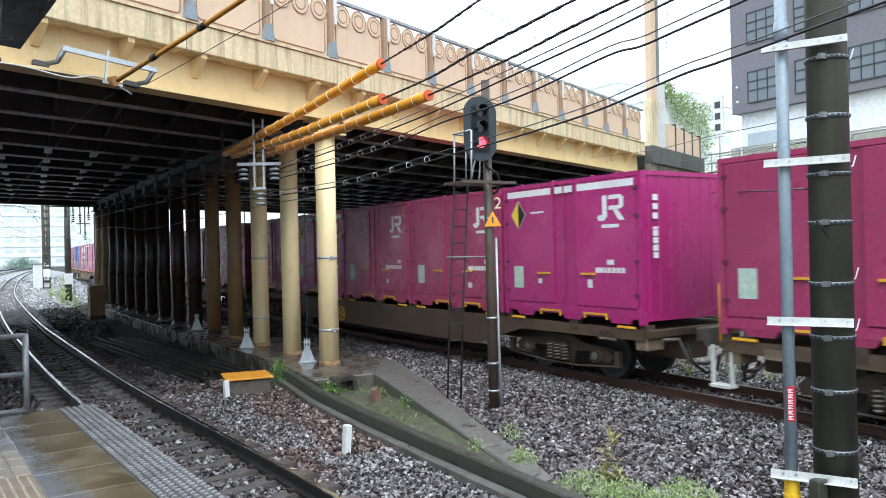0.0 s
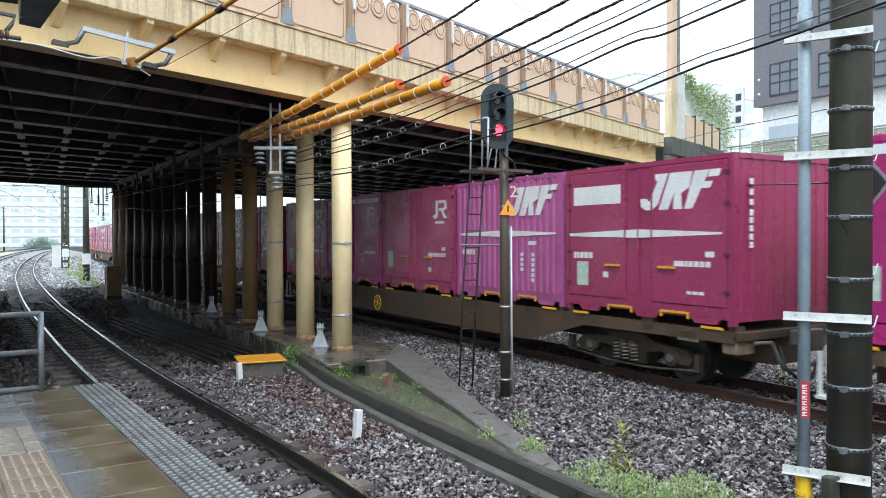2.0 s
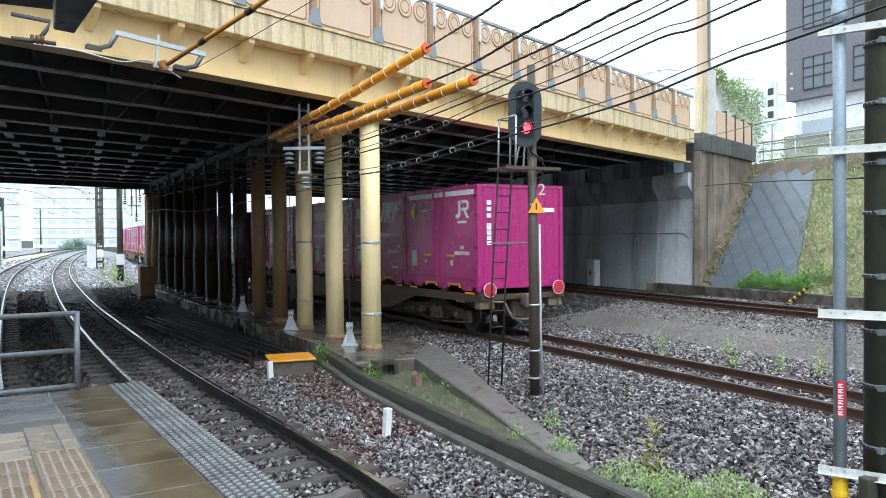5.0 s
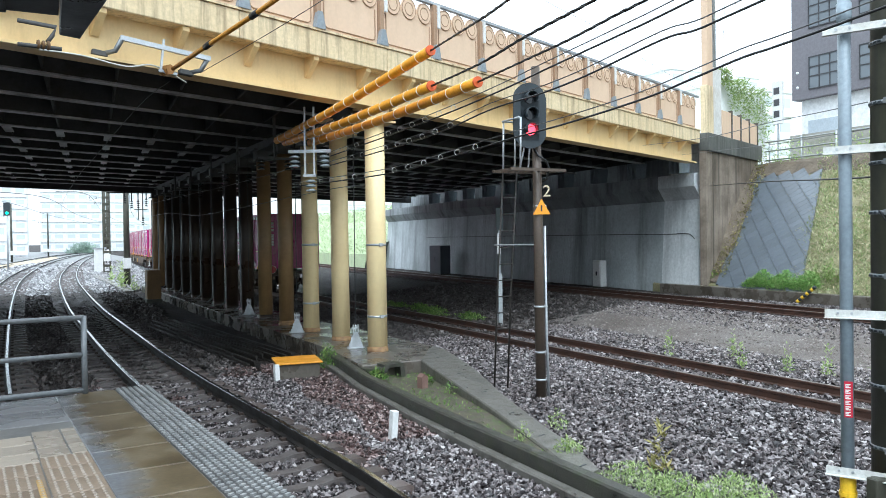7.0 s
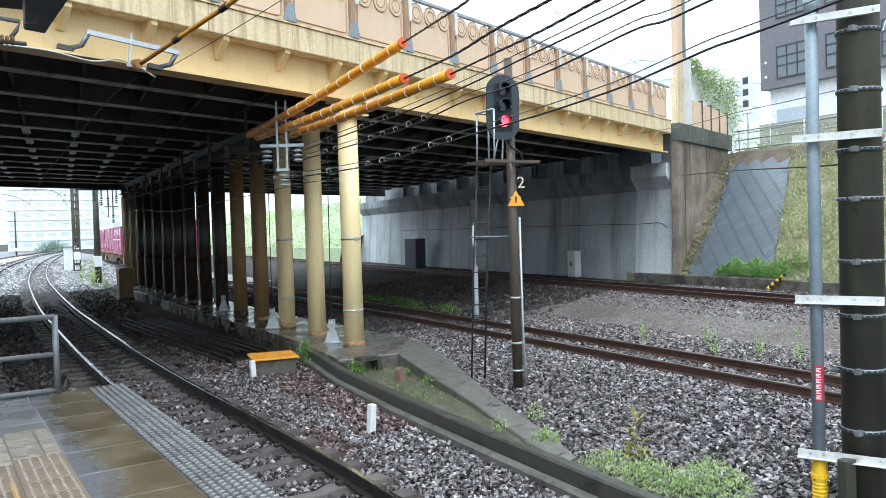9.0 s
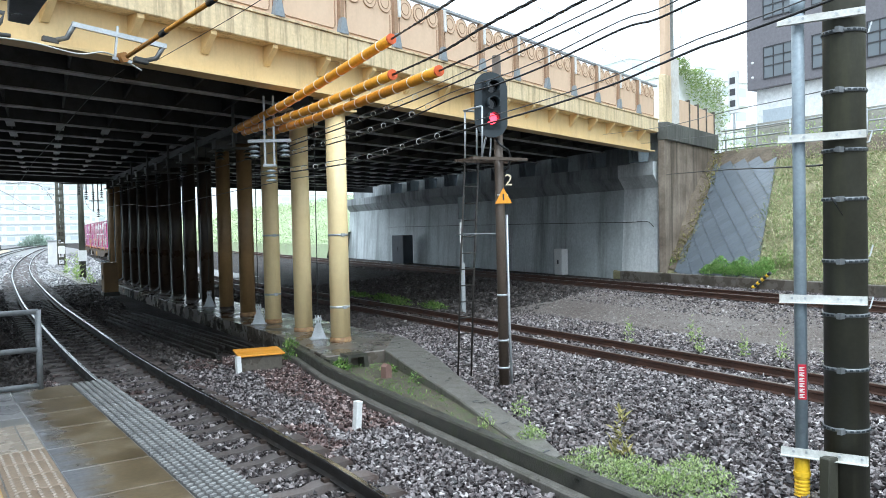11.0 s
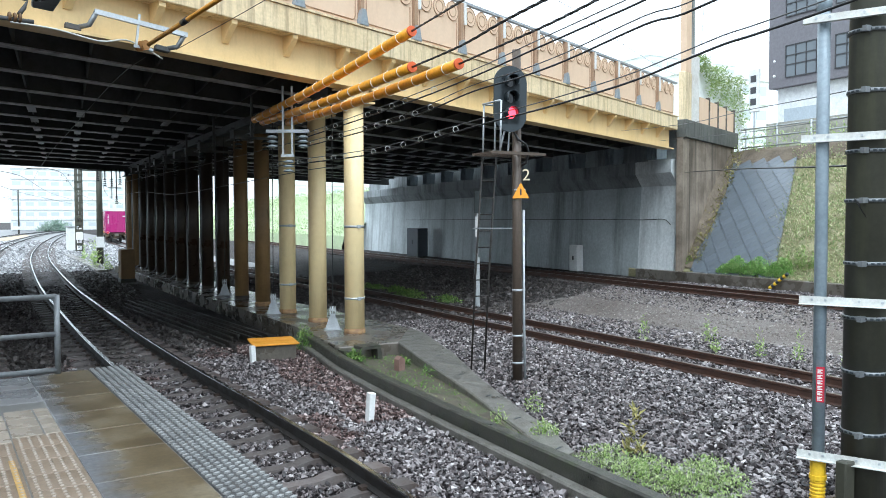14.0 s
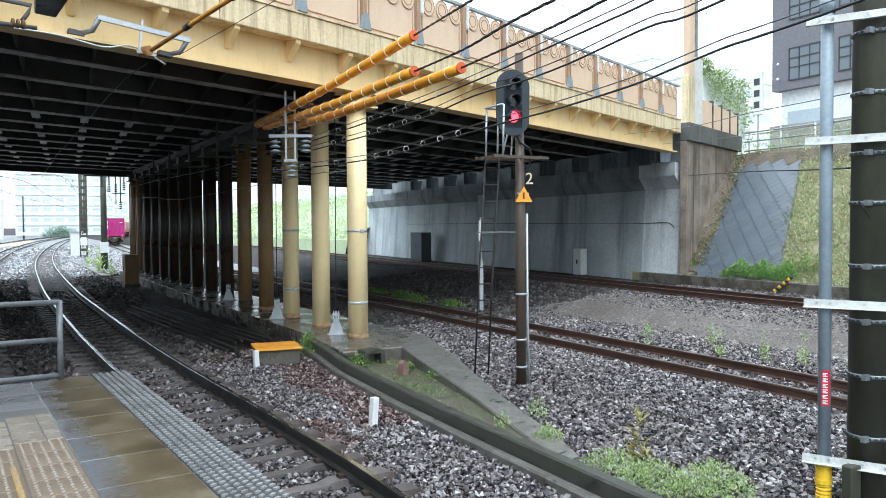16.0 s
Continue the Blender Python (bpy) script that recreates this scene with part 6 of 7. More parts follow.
twisted([(4.95, 9.91, 5.08), (4.54, 7.91, 4.917), (4.33, 6.82, 4.86), (3.6, 3.0, 4.75), (2.6, -2.0, 5.0)], 0.013, "black twisted feeder cable leaving a sleeve")
twisted([(4.95, 9.90, 4.57), (4.74, 8.15, 4.504), (4.62, 7.07, 4.527), (4.53, 6.31, 4.522), (4.46, 5.59, 4.52), (4.2, 2.0, 4.6), (3.8, -2.0, 5.0)], 0.013, "black twisted feeder cable leaving a sleeve")
twisted([(5.28, 9.14, 4.51), (5.14, 7.76, 4.50), (5.00, 6.66, 4.482), (4.91, 5.72, 4.51), (4.87, 5.36, 4.51), (4.6, 2.0, 4.6), (4.3, -2.0, 5.0)], 0.012, "black twisted feeder cable leaving a sleeve")
HUNG = [
    ([(5.13, 15.51, 4.07), (5.19, 12.05, 4.137), (5.21, 9.9, 4.196), (5.20, 8.4, 4.259), (5.19, 7.31, 4.33), (5.19, 6.06, 4.41), (5.18, 5.19, 4.47), (5.1, 1.0, 4.8)], 0.014),
    ([(5.23, 15.45, 3.92), (5.29, 10.94, 3.953), (5.31, 8.87, 4.090), (5.32, 7.8, 4.10), (5.31, 6.84, 4.141), (5.31, 5.63, 4.26), (5.32, 5.19, 4.25), (5.31, 4.54, 4.30), (5.3, 1.0, 4.6)], 0.014),
    ([(4.74, 16.28, 3.54), (5.14, 11.99, 3.484), (5.34, 9.92, 3.59), (5.45, 8.54, 3.675), (5.54, 7.42, 3.729), (5.64, 6.25, 3.822), (5.69, 5.57, 3.92), (5.73, 5.04, 4.00), (5.74, 4.73, 4.019), (5.80, 4.14, 4.08), (5.83, 3.67, 4.13), (5.9, 0.5, 4.4)], 0.015),
]
for pts, r in HUNG:
    c = thing("hung_cable", "black signal cable hung in hoops from a steel carrier wire", "cable", group="hung cables")
    bm = B()
    path_tube(bm, sagging(pts, 6), r * 0.8, 7)
    part("sheath", bm, CABLE, c)
    bm = B()
    up_ = [Vector(p) + Vector((0, 0, 0.085)) for p in pts]
    path_tube(bm, sagging(up_, 4), 0.007, 5)
    part("carrier_wire", bm, WIRE, c, "thin grey carrier wire")
    run = sagging(pts, 40)
    s, last = 0.0, 0.0
    for i in range(1, len(run) - 1):
        s += (run[i] - run[i - 1]).length
        if s - last > (0.45) and run[i].y > 9.3:
            last = s
            bm = B()
            ring(bm, run[i] + Vector((0, 0, 0.035)), (0.25 * random.uniform(-1, 1), 1, 0.1), 0.042, 0.0045, 14, 5)
            part("hoop", bm, WHITE_STEEL if run[i].y > 9 else CABLE, c, "cable hoop")
wire("drop_cable", [(22.61, 21.6, 4.23), (11.76, 10.01, 3.33), (8.0, 5.9, 2.99), (6.62, 4.40, 2.87)], 0.016, CABLE, "black cable from the abutment to the concrete pole")
wire("stay_wire", [(17.05, 19.0, 5.26), (10.22, 9.9, 4.06), (8.24, 6.9, 3.79), (7.18, 5.29, 3.63), (6.62, 4.42, 3.55)], 0.008, WIRE, "thin grey wire strung to the concrete pole")
wire("stay_wire", [(19.63, 19.9, 5.15), (11.34, 9.63, 3.94), (8.01, 5.9, 3.49), (6.62, 4.41, 3.31)], 0.008, WIRE, "thin grey wire strung to the concrete pole")
wire("contact_wire", [(1.82, 13.14, 5.0), (1.53, 15.24, 4.89), (1.10, 22.99, 4.63), (0.88, 27.04, 4.49), (0.7, 45, 4.5), (1.2, 70, 4.8), (3.0, 105, 5.0)], 0.009, WIRE, "thin dark contact wire over the curved track")
wire("jumper_wire", [(2.27, 13.0, 5.14), (2.91, 9.02, 5.21), (3.4, 5.0, 5.35), (3.6, 0.0, 5.6)], 0.008, CABLE, "thin black wire from the bridge edge")
wire("bridge_cable", [(4.40, 38.8, 4.24), (4.74, 31.1, 4.19), (5.0, 25.4, 4.13), (5.24, 20.0, 4.13), (5.6, 17.2, 4.2), (5.82, 16.88, 4.22)], 0.012, WIRE, "grey cable slung along the columns")
wire("bridge_cable", [(4.62, 40.96, 3.71), (4.72, 34.9, 3.64), (4.83, 28.7, 3.34), (4.94, 22.1, 3.34), (5.02, 17.3, 3.38), (5.35, 15.0, 3.45), (5.83, 14.82, 3.48)], 0.012, WIRE, "grey cable slung along the columns")
wire("wall_cable", [(24.3, 52, 2.45), (23.35, 39.6, 2.45), (22.62, 27.3, 2.42), (22.48, 23.7, 2.4), (22.42, 22.5, 2.42), (22.2, 21.9, 2.2)], 0.022, CABLE, "black cable along the abutment wall")
# High thin wires across the sky.
for pts in ([(9, 8, 9.2), (26, 24, 9.3)], [(3, 10.5, 8.0), (14, 17.6, 8.4), (27, 26, 9.0)]):
    wire("sky_wire", pts, 0.008, WIRE, "thin pale wire high over the bridge", 0.15)
for k in range(5):
    wire("line_wire", [(-6 + 3.2 * k, 43, 5.0), (-3 + 3.2 * k, 75, 6.0 + 0.3 * k), (1 + 3.4 * k, 120, 6.2), (12 + 3.4 * k, 200, 6.4)], 0.035, CABLE, "thin overhead wire beyond the bridge")

# Hanger with the near contact-wire sleeve at the bridge edge.
hg = thing("bridge_hanger", "galvanised hanger bar with an insulated arm at the bridge edge", "hanger")
bm = B()
m = Matrix.Translation((1.0, 12.2, 5.36)) @ Matrix.Rotation(radians(8), 4, "Z") @ Matrix.Rotation(radians(6.5), 4, "Y")
box(bm, 0, 1.34, -0.03, 0.03, 0.0, 0.07, m)
part("crossbar", bm, GALV, hg)
for u in (0.03, 1.30):
    bm = B()
    path_tube(bm, [m @ Vector((u, 0, 0.03)), m @ Vector((u - 0.06, 0.10, -0.15)), m @ Vector((u - 0.20, 0.22, -0.20))], 0.038, 8)
    leg = part("clamp_leg", bm, GALV_DARK, hg)
    bm = B()
    box(bm, u - 0.36, u - 0.14, 0.16, 0.28, -0.25, -0.17, m)
    part("clamp_jaw", softened(bm, 0.01), DARK_STEEL, leg, "dark jaw gripping the girder flange")
bm = B()
box(bm, 0.60, 0.63, -0.02, 0.02, -0.32, 0.16, m)
box(bm, 0.58, 0.86, -0.02, 0.02, -0.34, -0.30, m)
part("drop_bar", bm, GALV, hg)
bm = B()
path_tube(bm, [(1.72, 12.1, 4.98), (2.02, 10.92, 5.09), (2.34, 9.55, 5.19), (2.55, 8.5, 5.26), (3.0, 6.0, 5.5)], 0.032, 12)
part("wire_sleeve", bm, surface("ochre_wire_sleeve", (0.55, 0.26, 0.03), (0.48, 0.21, 0.025), 0.45, 0, 2, 20, 0.05), hg, "ochre insulating sleeve on the wire")
for q in ((2.02, 10.92, 5.09), (2.34, 9.55, 5.19)):
    bm = B()
    tube(bm, Vector(q) + Vector((-0.02, 0.09, -0.008)), Vector(q) + Vector((0.02, -0.09, 0.008)), 0.042, None, 12)
    part("sleeve_joint", bm, CABLE, hg, "dark joint on the sleeve")
bm = B()
for k in range(4):
    tube(bm, (1.70 - k * 0.03, 12.2 + k * 0.055, 4.99), (1.68 - k * 0.03, 12.23 + k * 0.055, 4.99), 0.075, 0.05, 14)
part("insulator", bm, surface("brown_insulator", (0.35, 0.18, 0.06), (0.28, 0.14, 0.05), 0.25, 0, 2, 20, 0.02), hg, "brown ribbed insulator")
bm = B()
path_tube(bm, sagging([(-0.05, 11.9, 5.05), (0.5, 12.1, 5.06), (1.08, 12.3, 5.0), (1.45, 12.5, 5.1), (1.75, 12.65, 5.03), (2.02, 12.8, 4.93)], 5), 0.012, 8)
part("steady_arm", bm, WHITE_STEEL, hg, "pale bent steady arm")

# Insulator hanger between the first columns.
ih = thing("insulator_hanger", "galvanised frame with grey disc insulators under the bridge", "insulator", pose(4.62, 14.66, 0))
bm = B()
box(bm, -0.42, 0.42, -0.03, 0.03, 4.10, 4.16, pose(0, 0, 0, 0, 0, -30))
part("crossbar", bm, GALV, ih)
for x in (-0.09, 0.09):
    bm = B()
    box(bm, x - 0.018, x + 0.018, -0.02, 0.02, 3.66, 5.0, pose(0, 0, 0, 0, 0, -30))
    part("hanger_bar", bm, GALV, ih)
bm = B()
box(bm, -0.13, 0.13, -0.025, 0.025, 3.63, 3.68, pose(0, 0, 0, 0, 0, -30))
part("foot_bar", bm, GALV, ih)
for x, z in ((-0.3, 4.08), (0.3, 4.08), (0.02, 3.6)):
    bm = B()
    for k in range(3):
        tube(bm, (x * 0.87, -x * 0.5, z - 0.03 - k * 0.09), (x * 0.87, -x * 0.5, z - 0.07 - k * 0.09), 0.05, 0.115, 18)
        tube(bm, (x * 0.87, -x * 0.5, z - 0.07 - k * 0.09), (x * 0.87, -x * 0.5, z - 0.085 - k * 0.09), 0.115, 0.06, 18)
    part("disc_insulator", bm, PORCELAIN, ih, "grey porcelain disc insulator")
for k in range(5):
    y = 18.5 + k * 4.1
    h2 = thing("insulator_bracket", "dark insulator bracket beside a column", "insulator", pose(4.95, y, 0), "insulator brackets")
    bm = B()
    box(bm, -0.4, 0.55, -0.03, 0.03, 4.35, 4.41)
    box(bm, -0.03, 0.03, -0.03, 0.03, 4.35, 5.98)
    part("arm", bm, DARK_STEEL, h2)
    for x in (-0.33, 0.33):
        bm = B()
        for j in range(3):
            tube(bm, (x, 0, 4.34 - j * 0.09), (x, 0, 4.28 - j * 0.09), 0.05, 0.11, 14)
        part("disc_insulator", bm, INSULATOR_DARK, h2)

# Galvanised cable anchors on the footing.
for x, y in ((5.82, 15.45), (5.55, 18.9), (5.62, 24.4), (5.58, 29.4)):
    an = thing("cable_anchor", "galvanised steel cable anchor bolted to the footing", "cable anchor", pose(x, y, 0.062, 0, 0, -20) @ Matrix.Scale(0.8, 4), "cable anchors")
    bm = B()
    box(bm, -0.24, 0.24, -0.16, 0.16, 0.0, 0.02)
    part("base_plate", bm, GALV, an)
    for s in (-1, 1):
        bm = B()
        prism(bm, [(-0.2, 0.02), (0.2, 0.02), (0.05, 0.42), (-0.05, 0.42)], 0.014, Matrix.Translation((0, s * 0.07 - 0.007, 0)))
        part("cheek_plate", bm, GALV, an)
    for s in (-1, 1):
        bm = B()
        m2 = Matrix.Translation((s * 0.11, 0, 0)) @ Matrix.Rotation(radians(90), 4, "Z")
        prism(bm, [(-0.14, 0.02), (0.14, 0.02), (0.06, 0.28), (-0.06, 0.28)], 0.012, m2)
        part("rib", bm, GALV, an)
    bm = B()
    tube(bm, (0, 0, 0.3), (0, 0, 0.62), 0.025, None, 10)
    box(bm, -0.09, 0.09, -0.03, 0.03, 0.50, 0.56)
    box(bm, -0.08, -0.05, -0.03, 0.03, 0.40, 0.62)
    box(bm, 0.05, 0.08, -0.03, 0.03, 0.40, 0.62)
    part("turnbuckle", bm, GALV, an)
    bm = B()
    tube(bm, (0, 0, 0.6), (0.02, 0.05, 6.2), 0.014, None, 6)
    part("stay_rod", bm, CABLE, an, "dark vertical stay rod")

# ---- small things along the near track ----
ob_ = thing("junction_box", "concrete junction box with an orange steel lid", "junction box", pose(4.18, 14.35, -0.3, 0, 0, -8))
bm = B()
box(bm, -0.36, 0.40, -0.33, 0.45, 0.0, 0.36)
part("body", softened(bm, 0.015), CONCRETE, ob_)
bm = B()
box(bm, -0.41, 0.45, -0.38, 0.50, 0.36, 0.395)
part("lid", softened(bm, 0.008), OCHRE, ob_, "orange steel lid")
for x, y, h, tl in ((3.93, 9.15, 0.42, 3), (3.72, 14.0, 0.36, -2)):
    bm = B()
    box(bm, -0.045, 0.045, -0.045, 0.045, -0.15, h)
    softened(bm, 0.006)
    tagged(part("marker_post", bm, WHITE, None, "", pose(x, y, -0.27, tl, tl, 10)), "short white marker post in the ballast", "marker post", "white marker posts")
SPARE = surface("blackened_spare_rail", (0.02, 0.017, 0.015), (0.045, 0.036, 0.03), 0.5, 0.3, 3, 40, 0.25)
for k in range(7):
    bm = B()
    rows = []
    for s in (0.0, 3.0, 6.0, 9.0 + 0.35 * (k % 3)):
        rows.append([(u, s, v + 0.153) for u, v in RAIL_SHAPE + RAIL_SHAPE[:1]])
    sheet(bm, rows)
    for r_ in (rows[0], rows[-1]):
        bm.faces.new([bm.verts.new(q) for q in r_[:-1]])
    x0 = 3.55 + k * 0.2
    tagged(part("spare_rail", bm, SPARE, None, "", pose(x0 + 0.06, 16.3 + 0.25 * ((k * 5) % 4) - 0.5 * (k < 2), -0.29, 0, 0, 6.0)), "blackened spare rail lying beside the track", "rail", "spare rails")
bm = B()
for k in range(9):
    tube(bm, (-0.12 * (k % 2), 0.35 * k, 0.02 * (k % 3)), (-0.12 * ((k + 1) % 2), 0.35 * (k + 1), 0.02 * ((k + 1) % 3)), 0.03, None, 6)
tagged(part("loose_cable", bm, WHITE_STEEL, None, "", pose(-1.1, 27.5, -0.24, 0, 0, 8)), "pale zigzag cable lying in the ballast", "cable")
mp = thing("kilometre_post", "slim grey post with white plates beside the goods track", "marker post", pose(11.88, 19.45, -0.25))
bm = B()
tube(bm, (0, 0, 0), (0, 0, 3.4), 0.035, None, 10)
part("post", bm, GALV, mp)
bm = B()
box(bm, -0.09, 0.03, -0.045, -0.035, 2.15, 2.75)
part("plate", bm, WHITE, mp, "white plate")
bm = B()
box(bm, -0.12, 0.12, -0.05, -0.036, 2.85, 3.5)
part("dark_plate", bm, BLACK, mp, "dark upper plate")
bm = B()
box(bm, -0.06, 0.06, -0.05, 0.05, 0.0, 1.55)
part("lower_casing", bm, GALV, mp)
sp = thing("striped_barrier", "black and yellow striped pipe on the embankment foot", "barrier", pose(21.72, 17.0, 0.12))
d = Vector((0.10, -0.62, 0.52))
for k in range(8):
    bm = B()
    tube(bm, d * (k / 8), d * ((k + 1) / 8), 0.055, None, 10)
    part("stripe", bm, YELLOW if k % 2 == 0 else BLACK, sp)

# ---- buildings and distance ----
GREY_CLAD = surface("dark_grey_cladding", (0.165, 0.155, 0.172), (0.20, 0.19, 0.207), 0.6, 0, 0.3, 6, 0.05)
PALE_WALL = surface("pale_rendered_wall", (0.80, 0.81, 0.81), (0.86, 0.86, 0.86), 0.8, 0, 0.2, 4, 0.05, (0.5, 0.5, 0.5), 0.4)
# Distant haze is put into the pale wall colour.
PALE_B = surface("haze_paled_tower_wall", (0.76, 0.78, 0.80), (0.83, 0.84, 0.855), 0.8, 0, 0.1, 3, 0.05)
GLASS = plain("window_glass", (0.16, 0.18, 0.20), 0.05)
# Glass paled to stand for the haze in front of it.
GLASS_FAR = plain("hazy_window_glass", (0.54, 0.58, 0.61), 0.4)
FRAME_W = plain("white_window_frame", (0.75, 0.75, 0.74), 0.5)
FRAME_D = plain("dark_window_frame", (0.05, 0.05, 0.055), 0.5)
ob2 = thing("office_building", "dark grey clad building with wide white-mullioned windows", "building", pose(41.0, 0, 0))
bm = B()
box(bm, 0.0, 18, -6, 32.3, 10.5, 26)
part("upper_wall", bm, GREY_CLAD, ob2)
bm = B()
box(bm, 0.5, 18, -6, 32.0, 5.3, 10.495)
part("lower_wall", bm, PALE_WALL, ob2, "white ground floor wall")
bm = B()
box(bm, -0.1, 18.1, -6.1, 32.4, 26.0, 26.5)
part("roof", bm, GREY_CLAD, ob2)
for fl in range(4):
    for k in range(7):
        y1 = 31.1 - k * 3.25
        z0 = 11.0 + fl * 3.65
        bm = B()
        box(bm, -0.03, 0.05, y1 - 2.1, y1, z0, z0 + 1.95)
        w_ = part("window", bm, GLASS, ob2)
        bm = B()
        for dy in (0.0, 0.68, 1.38, 2.05):
            box(bm, -0.07, -0.031, y1 - dy - 0.05, y1 - dy, z0, z0 + 1.95)
        for dz in (0.0, 0.75, 1.30, 1.90):
            box(bm, -0.075, -0.035, y1 - 2.1, y1, z0 + dz, z0 + dz + 0.06)
        part("frame", bm, FRAME_D, w_)
for z in (12.6, 13.5):
    bm = B()
    bmesh.ops.create_uvsphere(bm, u_segments=10, v_segments=6, radius=0.085, matrix=Matrix.Translation((-0.2, 31.75, z - 1.4)))
    part("wall_lamp", bm, FRAME_W, ob2, "white globe wall lamp")
bm = B()
box(bm, 0.42, 0.49, 29.0, 31.5, 5.6, 9.2)
part("door", bm, surface("pale_blue_shutter", (0.42, 0.47, 0.52), (0.48, 0.53, 0.57), 0.5, 0, 1, 10, 0.05), ob2, "pale shuttered door")
sg_ = thing("shop_sign", "narrow white vertical shop sign with dark character bars", "sign", pose(39.6, 32.2, 9.0))
bm = B()
box(bm, -0.12, 0.12, -0.35, 0.35, 0.0, 2.6)
part("panel", softened(bm, 0.03), WHITE, sg_)
for k in range(3):
    bm = B()
    box(bm, -0.14, -0.121, -0.2, 0.2, 0.4 + k * 0.7, 0.8 + k * 0.7)
    part("character_bar", bm, FRAME_D, sg_)
bm = B()
box(bm, -0.04, 0.04, -0.04, 0.04, -4.0, 0.0)
part("post", bm, GALV, sg_)


def block(name, x, y, w, d, h, material, label, floors, bays, z0=0.0, rot=0.0):
    b = thing(name, label, "building", pose(x, y, z0, 0, 0, rot), "distant buildings")
    bm = B()
    box(bm, 0, w, 0, d, -1, h)
    part("wall", bm, material, b)
    bm = B()
    box(bm, -0.2, w + 0.2, -0.2, d + 0.2, h, h + 0.5)
    box(bm, w * 0.3, w * 0.55, d * 0.3, d * 0.6, h + 0.5, h + 3.0)
    part("roof", bm, material, b)
    fh, bw = h / floors, w / bays
    wm = B()
    box(wm, 0.18 * bw, 0.82 * bw, -0.12, 0.1, fh * 0.3, fh * 0.78)
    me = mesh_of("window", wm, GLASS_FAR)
    bm2 = B()
    box(bm2, 0.05 * bw, 0.95 * bw, -0.35, 0.0, fh * 0.02, fh * 0.10)
    box(bm2, 0.05 * bw, 0.95 * bw, -0.35, -0.28, fh * 0.10, fh * 0.38)
    bal = mesh_of("balcony", bm2, material)
    for i in range(bays):
        for j in range(floors):
            wd = part("window", me, None, b, "", Matrix.Translation((i * bw, 0, j * fh)))
            part("balcony", bal, None, b, "", Matrix.Translation((i * bw, 0, j * fh)))
    return b


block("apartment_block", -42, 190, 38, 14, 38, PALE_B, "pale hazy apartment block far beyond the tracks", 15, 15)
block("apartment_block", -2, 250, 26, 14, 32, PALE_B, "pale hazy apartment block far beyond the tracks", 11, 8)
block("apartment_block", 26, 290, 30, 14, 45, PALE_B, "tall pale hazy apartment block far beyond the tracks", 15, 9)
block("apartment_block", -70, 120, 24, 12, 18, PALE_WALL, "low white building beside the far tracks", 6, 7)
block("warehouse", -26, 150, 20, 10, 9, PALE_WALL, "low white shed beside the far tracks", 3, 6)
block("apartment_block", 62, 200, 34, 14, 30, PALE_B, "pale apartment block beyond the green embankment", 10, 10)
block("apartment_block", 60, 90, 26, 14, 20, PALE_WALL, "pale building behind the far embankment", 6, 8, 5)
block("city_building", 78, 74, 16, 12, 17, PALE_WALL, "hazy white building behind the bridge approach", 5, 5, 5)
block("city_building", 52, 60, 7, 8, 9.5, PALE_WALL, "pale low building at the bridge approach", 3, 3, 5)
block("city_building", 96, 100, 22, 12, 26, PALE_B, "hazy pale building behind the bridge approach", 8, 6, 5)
bn = thing("pink_banner", "faded pink vertical banner on a pale building", "banner", pose(51.9, 59.7, 11.0))
bm = B()
box(bm, 0.6, 1.7, -0.1, 0.0, 0.0, 3.4)
part("cloth", bm, plain("faded_pink", (0.75, 0.42, 0.55), 0.7), bn)

# Catenary poles and signals beyond the bridge.


def line_pole(x, y, h, r, label, lattice=False):
    p_ = thing("line_pole", label, "pole", pose(x, y, -0.3), "line poles beyond the bridge")
    bm = B()
    if lattice:
        for sx in (-1, 1):
            for sy in (-1, 1):
                box(bm, sx * r - 0.05, sx * r + 0.05, sy * r - 0.05, sy * r + 0.05, 0, h)
        for k in range(int(h / 0.6)):
            box(bm, -r, r, -r - 0.06, -r - 0.03, k * 0.6, k * 0.6 + 0.22)
    else:
        tube(bm, (0, 0, 0), (0, 0, h), r, r * 0.75, 14)
    part("shaft", bm, POLE, p_)
    bm = B()
    box(bm, -r - 0.02, r + 0.02, -r - 0.07, r + 0.02, 1.1, 1.75)
    part("white_band", bm, WHITE, p_, "white painted band")
    bm = B()
    tube(bm, (0, 0, h * 0.78), (-2.8, 0, h * 0.84), 0.035, None, 8)
    tube(bm, (0, 0, h * 0.90), (-2.4, 0, h * 0.84), 0.025, None, 8)
    part("bracket_arm", bm, GALV, p_)
    for k in range(2):
        bm = B()
        for j in range(3):
            tube(bm, (-0.9 - k * 0.8, 0, h * 0.80 - j * 0.1), (-0.9 - k * 0.8, 0, h * 0.80 - j * 0.1 - 0.06), 0.05, 0.12, 10)
        part("disc_insulator", bm, INSULATOR_DARK, p_)
    return p_


line_pole(4.35, 51.5, 8.5, 0.20, "dark concrete line pole with a white painted band")
line_pole(4.6, 74, 10, 0.26, "dark lattice line pole beside the curved track", True)
line_pole(6.6, 110, 11, 0.22, "dark line pole beside the curved track")
line_pole(8.0, 126, 11, 0.22, "dark line pole beside the curved track")
for x, y in ((-7.5, 60), (-8.0, 95), (-5, 135), (0, 175), (-14, 80), (-12, 120)):
    line_pole(x, y, 9, 0.17, "slim line pole among the far tracks")
fs = thing("far_signal", "slim far signal post with a green lamp", "railway signal", pose(-3.6, 88, -0.3))
bm = B()
tube(bm, (0, 0, 0), (0, 0, 6.5), 0.08, None, 10)
part("post", bm, GALV, fs)
bm = B()
